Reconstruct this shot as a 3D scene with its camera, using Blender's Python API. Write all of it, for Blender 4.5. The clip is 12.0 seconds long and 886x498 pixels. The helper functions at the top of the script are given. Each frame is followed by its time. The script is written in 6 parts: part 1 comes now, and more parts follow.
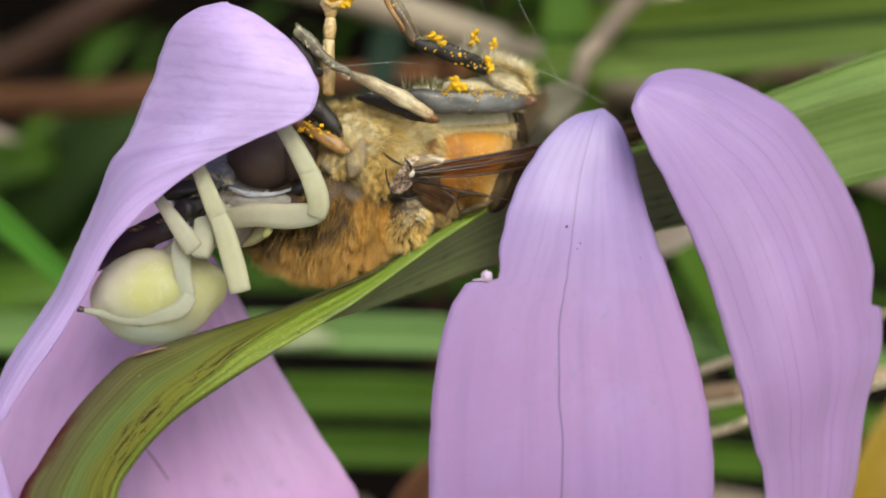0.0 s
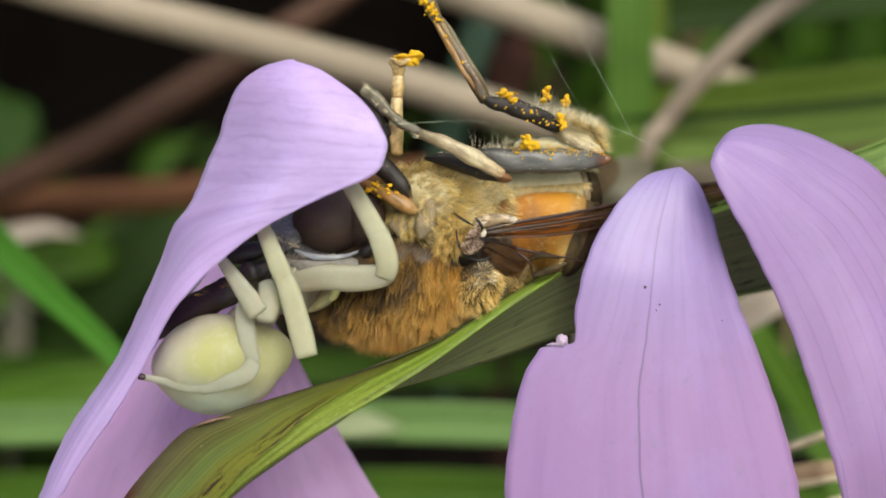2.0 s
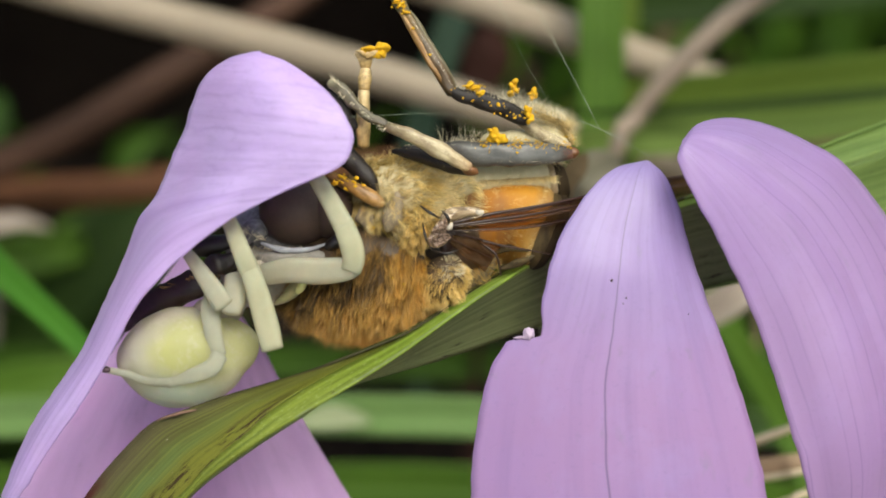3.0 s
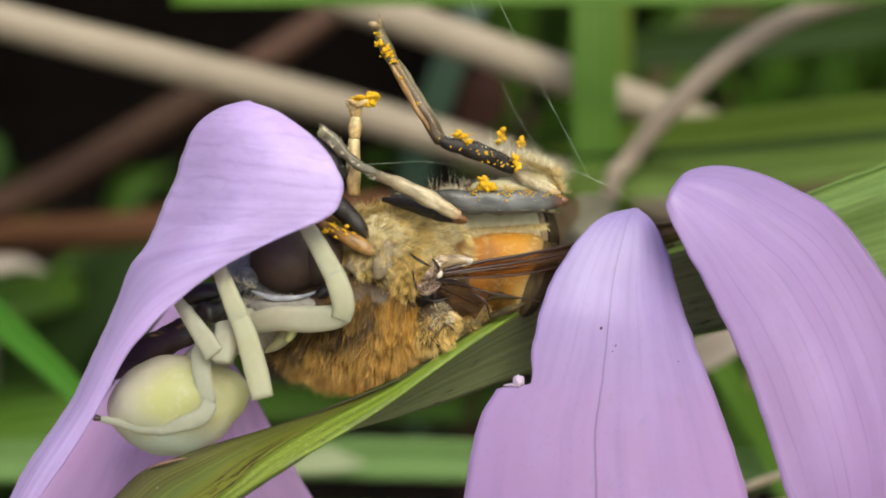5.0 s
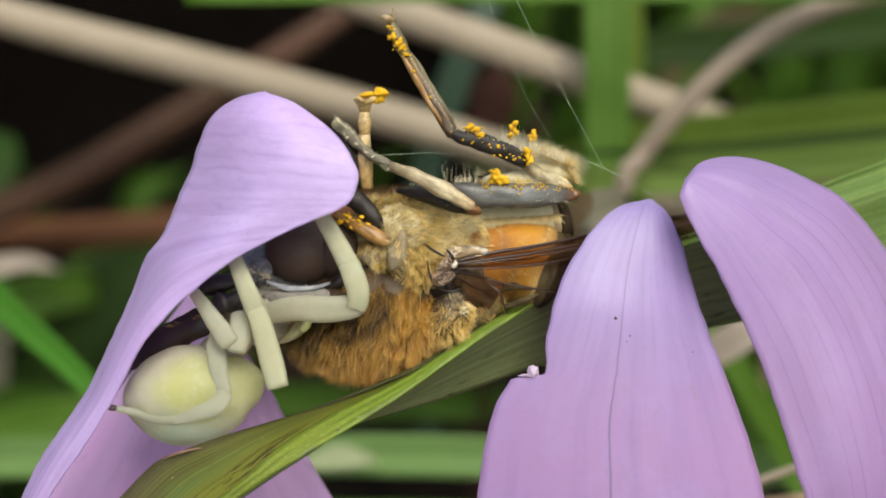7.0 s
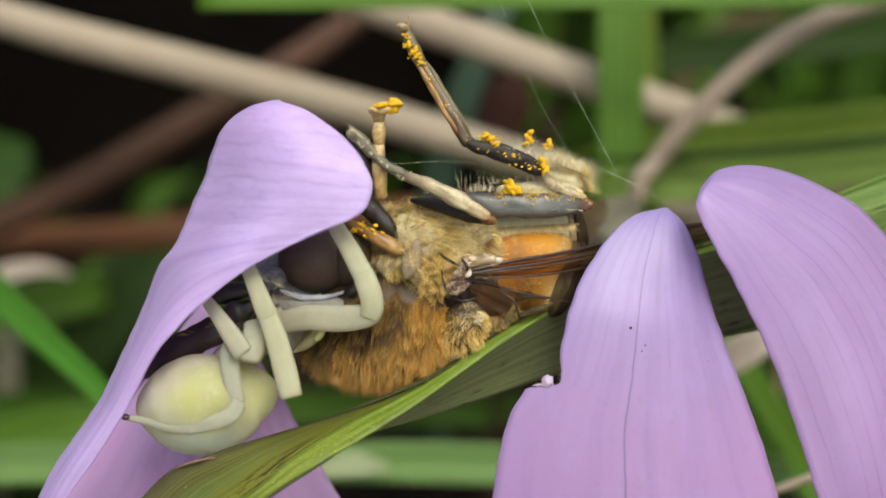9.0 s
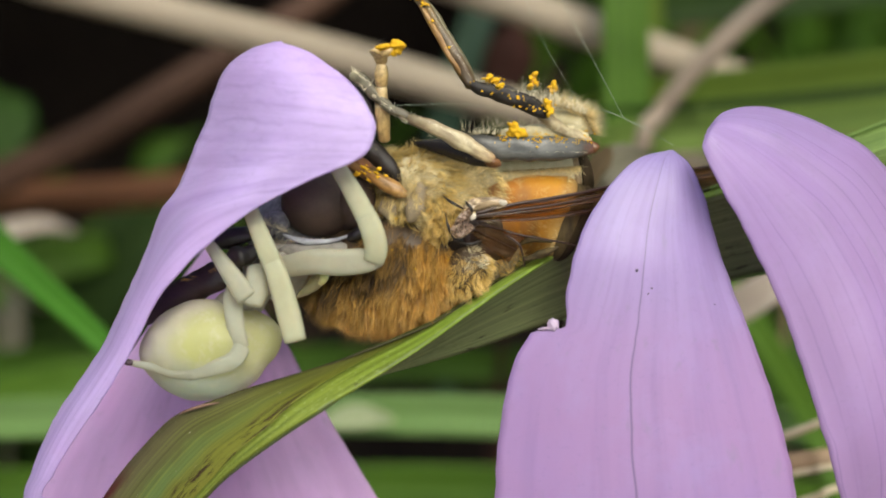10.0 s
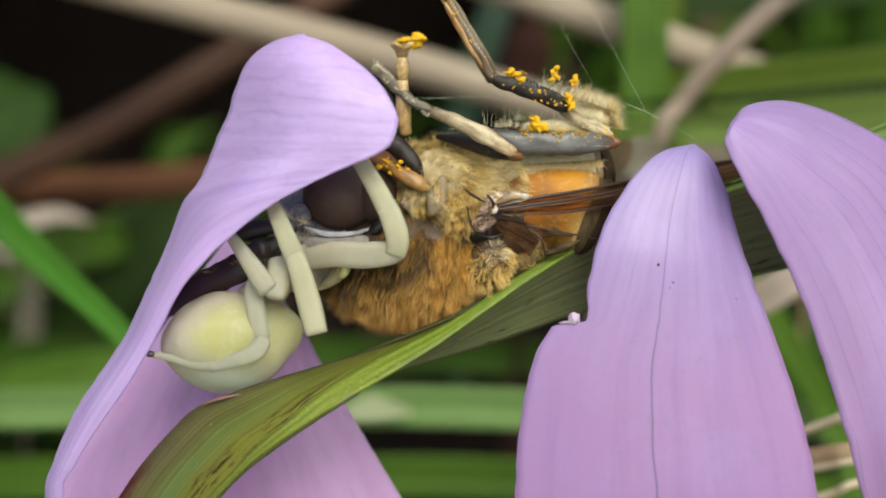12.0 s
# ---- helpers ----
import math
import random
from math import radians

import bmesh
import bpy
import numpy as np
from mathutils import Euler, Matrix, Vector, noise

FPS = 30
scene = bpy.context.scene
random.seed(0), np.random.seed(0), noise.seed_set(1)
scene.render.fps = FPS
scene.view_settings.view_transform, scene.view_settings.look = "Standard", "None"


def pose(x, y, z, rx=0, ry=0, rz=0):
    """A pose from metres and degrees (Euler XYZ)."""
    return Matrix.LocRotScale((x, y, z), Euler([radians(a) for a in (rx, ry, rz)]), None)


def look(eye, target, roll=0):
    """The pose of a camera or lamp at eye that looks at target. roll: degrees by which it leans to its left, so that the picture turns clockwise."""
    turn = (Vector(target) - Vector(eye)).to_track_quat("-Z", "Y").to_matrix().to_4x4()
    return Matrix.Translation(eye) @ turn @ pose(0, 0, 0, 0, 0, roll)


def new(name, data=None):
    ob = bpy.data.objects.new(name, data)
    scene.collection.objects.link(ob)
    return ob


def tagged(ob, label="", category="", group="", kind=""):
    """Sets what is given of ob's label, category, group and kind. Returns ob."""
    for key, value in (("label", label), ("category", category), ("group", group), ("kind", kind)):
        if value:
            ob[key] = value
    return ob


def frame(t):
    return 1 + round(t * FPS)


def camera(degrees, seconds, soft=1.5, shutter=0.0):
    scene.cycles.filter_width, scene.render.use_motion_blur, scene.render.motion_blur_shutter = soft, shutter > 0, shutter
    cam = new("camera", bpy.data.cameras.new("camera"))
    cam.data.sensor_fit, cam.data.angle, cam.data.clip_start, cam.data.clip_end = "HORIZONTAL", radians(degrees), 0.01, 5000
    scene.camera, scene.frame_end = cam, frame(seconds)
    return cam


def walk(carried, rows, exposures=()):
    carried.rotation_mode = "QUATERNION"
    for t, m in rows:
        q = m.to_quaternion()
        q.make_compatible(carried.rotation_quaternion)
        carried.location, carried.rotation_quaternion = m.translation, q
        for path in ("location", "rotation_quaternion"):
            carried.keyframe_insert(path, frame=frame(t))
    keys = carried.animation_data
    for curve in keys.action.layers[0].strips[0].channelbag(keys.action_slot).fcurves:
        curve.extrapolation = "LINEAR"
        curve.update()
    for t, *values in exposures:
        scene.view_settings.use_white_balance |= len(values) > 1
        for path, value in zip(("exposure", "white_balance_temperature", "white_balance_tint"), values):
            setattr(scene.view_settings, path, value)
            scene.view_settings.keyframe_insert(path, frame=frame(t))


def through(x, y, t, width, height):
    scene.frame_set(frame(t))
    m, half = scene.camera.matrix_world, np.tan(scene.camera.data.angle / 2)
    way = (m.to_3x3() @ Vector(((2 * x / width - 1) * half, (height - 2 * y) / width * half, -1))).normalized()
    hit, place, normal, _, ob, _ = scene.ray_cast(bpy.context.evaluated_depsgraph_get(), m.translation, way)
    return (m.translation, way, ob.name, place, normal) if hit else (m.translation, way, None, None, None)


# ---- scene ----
# A crab spider with a caught hoverfly on two lilac meadow flowers, life size.
cam = camera(34, 12.0, soft=1.9)
cam.data.dof.use_dof = True
cam.data.dof.focus_distance = 0.0458
cam.data.dof.aperture_fstop = 46.0
PATH = [
    (0, pose(0.00006, -0.04222, 0.09132, 58.631, -1.187, -1.066)),
    (0.2, pose(0.00009, -0.04182, 0.09057, 59.454, -0.736, -0.856)),
    (0.3, pose(0.00011, -0.04162, 0.09019, 59.985, -1.156, -1.373)),
    (0.5, pose(0.00014, -0.04122, 0.08944, 60.798, -0.609, -0.437)),
    (0.7, pose(0.00025, -0.04107, 0.08953, 59.555, -0.669, -0.711)),
    (0.8, pose(0.00031, -0.04100, 0.08958, 59.892, -0.990, -1.217)),
    (1, pose(0.00043, -0.04086, 0.08968, 59.977, -1.164, -1.439)),
    (1.2, pose(0.00019, -0.04105, 0.08955, 60.324, -0.731, -1.124)),
    (1.3, pose(0.00007, -0.04114, 0.08948, 61.368, 0.057, 0.322)),
    (1.5, pose(-0.00017, -0.04133, 0.08935, 62.578, -0.055, 0.234)),
    (1.7, pose(-0.00028, -0.04143, 0.08920, 64.042, 0.069, -0.050)),
    (1.8, pose(-0.00034, -0.04148, 0.08913, 63.606, 0.300, 0.701)),
    (2, pose(-0.00045, -0.04158, 0.08899, 63.209, 0.261, 0.605)),
    (2.2, pose(-0.00026, -0.04151, 0.08908, 63.392, -0.445, -0.614)),
    (2.3, pose(-0.00017, -0.04148, 0.08913, 62.271, -0.560, -0.736)),
    (2.5, pose(0.00002, -0.04141, 0.08923, 63.285, -0.298, -0.077)),
    (2.7, pose(-0.00005, -0.04144, 0.08911, 63.168, -0.178, -0.194)),
    (2.8, pose(-0.00008, -0.04146, 0.08905, 63.058, -0.143, -0.037)),
    (3, pose(-0.00015, -0.04150, 0.08893, 62.953, -0.259, -0.177)),
    (3.2, pose(-0.00027, -0.04159, 0.08884, 63.160, -0.306, -0.192)),
    (4.8, pose(0.00026, -0.04158, 0.08914, 63.962, -0.443, -0.538)),
    (5, pose(0.00017, -0.04149, 0.08933, 64.388, -0.179, -0.211)),
    (5.2, pose(0.00010, -0.04150, 0.08934, 64.553, -0.613, -0.871)),
    (5.3, pose(0.00007, -0.04150, 0.08934, 64.691, -0.504, -0.865)),
    (5.5, pose(0.00000, -0.04150, 0.08935, 65.000, -0.000, -0.000)),
    (5.7, pose(0.00007, -0.04155, 0.08944, 65.523, 0.003, 0.213)),
    (5.8, pose(0.00010, -0.04158, 0.08948, 66.190, 0.151, 0.505)),
    (6, pose(0.00016, -0.04163, 0.08956, 65.304, -0.348, -0.176)),
    (6.2, pose(0.00021, -0.04174, 0.08948, 65.477, 0.060, 0.263)),
    (6.3, pose(0.00023, -0.04179, 0.08944, 65.542, -0.118, 0.051)),
    (6.5, pose(0.00027, -0.04190, 0.08936, 65.151, -0.483, -0.657)),
    (6.7, pose(0.00009, -0.04187, 0.08916, 64.790, -0.218, -0.203)),
    (8.3, pose(-0.00007, -0.04136, 0.08872, 64.385, 0.236, 0.632)),
    (8.5, pose(-0.00010, -0.04132, 0.08908, 64.831, 0.213, 0.822)),
    (8.7, pose(-0.00009, -0.04141, 0.08906, 64.510, 0.418, 0.998)),
    (8.8, pose(-0.00009, -0.04145, 0.08905, 64.666, 0.697, 1.560)),
    (9, pose(-0.00008, -0.04153, 0.08903, 64.730, 0.125, 0.555)),
    (9.2, pose(0.00001, -0.04150, 0.08900, 63.818, -0.469, -0.332)),
    (9.3, pose(0.00005, -0.04149, 0.08898, 63.396, -0.565, -0.452)),
    (9.5, pose(0.00013, -0.04146, 0.08894, 63.844, -0.178, -0.077)),
    (9.7, pose(0.00004, -0.04145, 0.08869, 63.467, -0.149, -0.050)),
    (9.8, pose(0.00000, -0.04145, 0.08856, 63.119, -0.215, -0.118)),
    (10, pose(-0.00008, -0.04145, 0.08830, 63.278, 0.434, 0.599)),
    (10.2, pose(-0.00037, -0.04150, 0.08853, 63.779, 0.753, 1.664)),
    (10.3, pose(-0.00051, -0.04152, 0.08864, 63.818, 0.730, 1.917)),
    (10.5, pose(-0.00080, -0.04156, 0.08886, 64.560, 1.259, 2.697)),
    (10.7, pose(-0.00083, -0.04154, 0.08891, 64.610, 1.471, 3.066)),
    (10.8, pose(-0.00084, -0.04153, 0.08893, 64.868, 1.419, 3.159)),
    (11, pose(-0.00086, -0.04151, 0.08898, 64.722, 1.139, 2.869)),
    (11.2, pose(-0.00077, -0.04150, 0.08897, 64.678, 1.151, 2.712)),
    (11.3, pose(-0.00073, -0.04150, 0.08896, 64.163, 0.950, 2.354)),
    (11.5, pose(-0.00064, -0.04150, 0.08895, 64.280, 0.753, 2.150)),
    (11.7, pose(-0.00052, -0.04147, 0.08871, 64.042, 0.676, 1.878)),
    (11.8, pose(-0.00046, -0.04146, 0.08859, 63.580, 0.662, 1.970)),
    (12, pose(-0.00034, -0.04144, 0.08835, 62.953, 0.444, 1.171)),
]
walk(cam, PATH, exposures=[(0.0, 0.87, 6750, 2), (12.0, 0.87, 6750, 2)])

# ---- light: soft overcast daylight ----
world = bpy.data.worlds.new("sky")
scene.world = world
world.use_nodes = True
sky = world.node_tree.nodes.new("ShaderNodeTexSky")
sky.sky_type, sky.sun_disc = "NISHITA", False
sky.sun_elevation, sky.sun_rotation = radians(58), radians(160)
sky.air_density, sky.dust_density = 1.0, 4.0
background = world.node_tree.nodes["Background"]
world.node_tree.links.new(sky.outputs["Color"], background.inputs["Color"])
background.inputs["Strength"].default_value = 0.11
sun = new("sun", bpy.data.lights.new("sun", "SUN"))
sun.data.energy, sun.data.angle, sun.data.color = 1.4, radians(36), (1.0, 0.97, 0.93)
sun.matrix_world = look((0.22, -0.50, 1.0), (0, 0, 0))

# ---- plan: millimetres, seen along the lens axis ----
LEAN, HEIGHT, FAR, GRID = radians(25), 0.070, 45.79, 2564.4


def at(u, v, y=0.0):
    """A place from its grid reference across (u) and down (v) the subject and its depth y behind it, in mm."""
    k = (FAR + y) / GRID
    return Vector(((u - 784) * k, y, (441 - v) * k))


def world_of(p):
    """From the plan's millimetres to the world's metres."""
    c, s = math.cos(LEAN), math.sin(LEAN)
    return Vector((p[0] * 0.001, (p[1] * c + p[2] * s) * 0.001, HEIGHT + (p[2] * c - p[1] * s) * 0.001))


def plan_of(w):
    """From world millimetres, height over the ground included, to the plan."""
    c, s = math.cos(LEAN), math.sin(LEAN)
    h = w[2] - HEIGHT * 1000
    return Vector((w[0], w[1] * c - h * s, w[1] * s + h * c))


# ---- mesh building: each builder gives (points, faces, uvs) ----
def curve_through(points, n):
    """n + 1 points on a smooth curve through the given ones (any dimension)."""
    p = np.array([list(a) for a in points], float)
    p = np.vstack([2 * p[0] - p[1], p, 2 * p[-1] - p[-2]])
    out = []
    for t in np.linspace(0, len(p) - 3, n + 1):
        i = min(int(t), len(p) - 4)
        f = t - i
        a, b, c, d = p[i:i + 4]
        out.append(0.5 * (2 * b + (c - a) * f + (2 * a - 5 * b + 4 * c - d) * f * f + (3 * b - a - 3 * c + d) * f ** 3))
    return out


def grid_mesh(rows, thick=0.0, uv=None, taper=True):
    """A sheet through rows of points; thick gives it a back and a rim, thinner towards its edges."""
    p = np.array([[list(a) for a in r] for r in rows], float)
    n, m = p.shape[:2]
    uvs = np.array([[(uv(i / (n - 1), j / (m - 1)) if uv else (j / (m - 1), i / (n - 1))) for j in range(m)] for i in range(n)])
    ids = np.arange(n * m).reshape(n, m)
    faces = [(ids[i, j], ids[i + 1, j], ids[i + 1, j + 1], ids[i, j + 1]) for i in range(n - 1) for j in range(m - 1)]
    if not thick:
        return p.reshape(-1, 3), faces, uvs.reshape(-1, 2)
    du, dv = np.gradient(p, axis=1), np.gradient(p, axis=0)
    nor = np.cross(dv, du)
    nor /= np.linalg.norm(nor, axis=2, keepdims=True) + 1e-9
    if nor[..., 1].sum() < 0:
        nor = -nor
    j = np.linspace(0, 1, m)
    amount = thick * (0.35 + 0.65 * np.sqrt(np.sin(np.pi * j)))[None, :, None] if taper else thick
    back = p + nor * amount
    k = n * m
    faces += [tuple(k + a for a in reversed(f)) for f in faces]
    rim = list(ids[:, 0]) + list(ids[-1, 1:]) + list(ids[-2::-1, -1]) + list(ids[0, -2:0:-1])
    faces += [(a, a + k, b + k, b) for a, b in zip(rim, rim[1:] + rim[:1])]
    return np.vstack([p.reshape(-1, 3), back.reshape(-1, 3)]), faces, np.vstack([uvs.reshape(-1, 2)] * 2)


def tube(points, radii, seg=12, n=16, flat=1.0, axis=(0, 1, 0), ends=True, dome=(0.75, 0.75), square=2.0, rough=0.0):
    """A tapering limb through points with radii; flat squeezes it along axis, dome swells its ends, square flattens its sides."""
    data = curve_through([(*p, r) for p, r in zip(points, radii)], n)
    if ends:
        a, b = data[0], data[-1]
        ta, tb = data[1][:3] - a[:3], data[-1][:3] - data[-2][:3]
        ta, tb = ta / (np.linalg.norm(ta) + 1e-9), tb / (np.linalg.norm(tb) + 1e-9)
        first = [np.r_[a[:3] - ta * a[3] * s, a[3] * c] for s, c in ((dome[0], 0.02), (dome[0] * 0.83, 0.45), (dome[0] * 0.47, 0.8))]
        last = [np.r_[b[:3] + tb * b[3] * s, b[3] * c] for s, c in ((dome[1] * 0.47, 0.8), (dome[1] * 0.83, 0.45), (dome[1], 0.02))]
        data = first + data + last
    data = np.array(data)
    tan = np.gradient(data[:, :3], axis=0)
    tan /= np.linalg.norm(tan, axis=1, keepdims=True) + 1e-9
    ax = np.array(axis, float)
    rows = []
    for d, t in zip(data, tan):
        side = np.cross(t, ax)
        side /= np.linalg.norm(side) + 1e-9
        up = np.cross(side, t)
        row = []
        for j in range(seg + 1):
            a = 2 * math.pi * (j % seg) / seg
            x, y = math.cos(a), math.sin(a)
            k = (abs(x) ** square + abs(y) ** square) ** (-1 / square)
            if rough:
                k *= 1 + rough * noise.noise(Vector((d[0] * 2.5 + x, d[1] * 2.5 + y, d[2] * 2.5)))
            row.append(d[:3] + max(d[3], 1e-4) * k * (side * x + up * flat * y))
        rows.append(row)
    return grid_mesh(rows)


def blob(centre, a, b, c, rough=0.0, scale=1.0, nu=28, nv=18, shape=None):
    """An ellipsoid with half axes a, b, c (vectors), swollen by noise or by a shape of the unit vector."""
    rows = []
    for i in range(nv + 1):
        th = math.pi * i / nv
        row = []
        for j in range(nu + 1):
            ph = 2 * math.pi * j / nu
            d = Vector((math.sin(th) * math.cos(ph), math.sin(th) * math.sin(ph), math.cos(th)))
            k = 1 + (shape(d) if shape else 0.0)
            p = Vector(centre) + (Vector(a) * d.x + Vector(b) * d.y + Vector(c) * d.z) * k
            if rough:
                p += (p - Vector(centre)).normalized() * rough * noise.noise(p * scale)
            row.append(p)
        rows.append(row)
    return grid_mesh(rows)


def crumpled(centre, w, h, tilt, seed):
    """A small folded scrap of membrane, thick in the middle."""
    c, d = math.cos(tilt), math.sin(tilt)
    a, b = Vector((c, 0, d)) * (w / 2), Vector((-d, 0, c)) * (h / 2)
    return blob(Vector(centre), a, (0, 0.10, 0), b, 0.0, 1.0, 26, 18,
                shape=lambda n: 0.30 * noise.noise(Vector((n.x * 2.2 + seed * 3.1, n.y, n.z * 1.2))) + 0.10 * math.sin(n.x * 9 + seed + 3 * noise.noise(Vector((n.z * 2, seed, n.x)))))


def merge(pieces):
    points, faces, uvs, k = [], [], [], 0
    for p, f, t in pieces:
        points.append(np.asarray(p)), uvs.append(np.asarray(t))
        faces += [tuple(int(a) + k for a in g) for g in f]
        k += len(p)
    return np.vstack(points), faces, np.vstack(uvs)


def hairs(roots, lengths, ways, width, bend=0.3, seed=1):
    """Many fine tapering hairs, each of three faces."""
    rnd = np.random.RandomState(seed)
    roots, ways = np.array([list(r) for r in roots]), np.array([list(w) for w in ways])
    n = len(roots)
    ways /= np.linalg.norm(ways, axis=1, keepdims=True) + 1e-9
    lengths = np.asarray(lengths)[:, None] * np.ones((n, 1))
    side = np.cross(ways, np.array([-0.3, -0.7, 0.6]) + 0.5 * rnd.randn(n, 3))
    side *= width / 2 / (np.linalg.norm(side, axis=1, keepdims=True) + 1e-9)
    droop = rnd.randn(n, 3) * bend * 0.5
    mid = roots + ways * lengths * 0.55
    tip = roots + (ways + droop) * lengths
    pts = np.stack([roots - side, roots + side, mid - side * 0.75, mid + side * 0.75, tip], 1).reshape(-1, 3)
    base = np.arange(n)[:, None] * 5
    faces = [tuple(f) for f in np.vstack([base + [0, 1, 3, 2]])] + [tuple(f) for f in np.vstack([base + [2, 3, 4]])]
    x = rnd.rand(n)
    uvs = np.stack([np.stack([x, np.full(n, v)], 1) for v in (0, 0, 0.55, 0.55, 1)], 1).reshape(-1, 2)
    return pts, faces, uvs


def data_of(name, mesh, origin):
    points, faces, uvs = mesh
    c, s = math.cos(LEAN), math.sin(LEAN)
    p = np.asarray(points, float)
    w = np.stack([p[:, 0], p[:, 1] * c + p[:, 2] * s, p[:, 2] * c - p[:, 1] * s], 1) * 0.001 + [0, 0, HEIGHT]
    me = bpy.data.meshes.new(name)
    me.from_pydata((w - np.array(origin)).tolist(), [], [tuple(int(a) for a in f) for f in faces])
    layer = me.uv_layers.new(name="UVMap")
    loop = np.empty(len(me.loops), np.int32)
    me.loops.foreach_get("vertex_index", loop)
    layer.data.foreach_set("uv", np.asarray(uvs, np.float32)[loop].ravel())
    me.polygons.foreach_set("use_smooth", [True] * len(me.polygons))
    me.update()
    return me


def thing(name, base, label, category, group="", kind=""):
    """An empty at the thing's base, to carry its parts."""
    ob = new(name)
    ob.empty_display_size = 0.002
    ob.location = world_of(base)
    ob["origin"] = list(ob.location)
    return tagged(ob, label, category, group, kind)


def part(name, mesh, material, parent, label="", origin=None, kind=""):
    """One mesh under a thing or a part; origin: the joint about which it turns."""
    o = world_of(origin) if origin is not None else Vector(parent["origin"])
    me = data_of(name, mesh, o)
    me.materials.append(material)
    ob = new(name, me)
    ob.parent = parent
    ob.location = o - Vector(parent["origin"])
    ob["origin"] = list(o)
    return tagged(ob, label, kind=kind)


def single(name, mesh, material, base, label, category, group="", kind=""):
    """A thing that is one mesh."""
    o = world_of(base)
    me = data_of(name, mesh, o)
    me.materials.append(material)
    ob = new(name, me)
    ob.location = o
    ob["origin"] = list(o)
    return tagged(ob, label, category, group, kind)


# ---- materials ----
def surface(name, rough=0.5, spec=0.4, coat=0.0, sss=0.0, sss_mm=(0.6, 0.4, 0.3), metal=0.0):
    mat = bpy.data.materials.new(name)
    mat.use_nodes = True
    nt = mat.node_tree
    b = nt.nodes["Principled BSDF"]
    b.inputs["Roughness"].default_value = rough
    b.inputs["Specular IOR Level"].default_value = spec
    b.inputs["Coat Weight"].default_value = coat
    b.inputs["Metallic"].default_value = metal
    if sss:
        b.inputs["Subsurface Weight"].default_value = sss
        b.inputs["Subsurface Radius"].default_value = sss_mm
        b.inputs["Subsurface Scale"].default_value = 0.0025
    return mat, nt, b


def node(nt, kind, **inputs):
    n = nt.nodes.new(kind)
    for key, value in inputs.items():
        n.inputs[key.replace("_", " ")].default_value = value
    return n


def ramp(nt, fac, stops):
    r = nt.nodes.new("ShaderNodeValToRGB")
    e = r.color_ramp.elements
    while len(e) < len(stops):
        e.new(0.5)
    for el, (pos, col) in zip(e, stops):
        el.position, el.color = pos, (*col, 1)
    nt.links.new(fac, r.inputs["Fac"])
    return r.outputs["Color"]


def coords(nt, scale, source="UV"):
    tc, mp = nt.nodes.new("ShaderNodeTexCoord"), nt.nodes.new("ShaderNodeMapping")
    mp.inputs["Scale"].default_value = scale
    nt.links.new(tc.outputs[source], mp.inputs["Vector"])
    return mp.outputs["Vector"]


def grain(nt, vector, scale, detail=4, rough=0.6, distort=0.0):
    n = node(nt, "ShaderNodeTexNoise", Scale=scale, Detail=detail, Roughness=rough, Distortion=distort)
    nt.links.new(vector, n.inputs["Vector"])
    return n.outputs["Fac"]


def mix(nt, a, b, fac, mode="MIX"):
    m = nt.nodes.new("ShaderNodeMix")
    m.data_type, m.blend_type = "RGBA", mode
    for value, i in ((fac, 0), (a, 6), (b, 7)):
        if hasattr(value, "node"):
            nt.links.new(value, m.inputs[i])
        else:
            m.inputs[i].default_value = value if i == 0 else (*value, 1)
    return m.outputs[2]


def relief(nt, b, height, strength, mm):
    bump = node(nt, "ShaderNodeBump", Strength=strength, Distance=mm * 0.001)
    nt.links.new(height, bump.inputs["Height"])
    nt.links.new(bump.outputs["Normal"], b.inputs["Normal"])


def through_light(mat, nt, b, colour, amount):
    """Lets part of the daylight through a thin leaf."""
    t, m = nt.nodes.new("ShaderNodeBsdfTranslucent"), nt.nodes.new("ShaderNodeMixShader")
    m.inputs[0].default_value = amount
    if hasattr(colour, "node"):
        nt.links.new(colour, t.inputs["Color"])
    else:
        t.inputs["Color"].default_value = (*colour, 1)
    nt.links.new(b.outputs[0], m.inputs[1]), nt.links.new(t.outputs[0], m.inputs[2])
    nt.links.new(m.outputs[0], nt.nodes["Material Output"].inputs["Surface"])


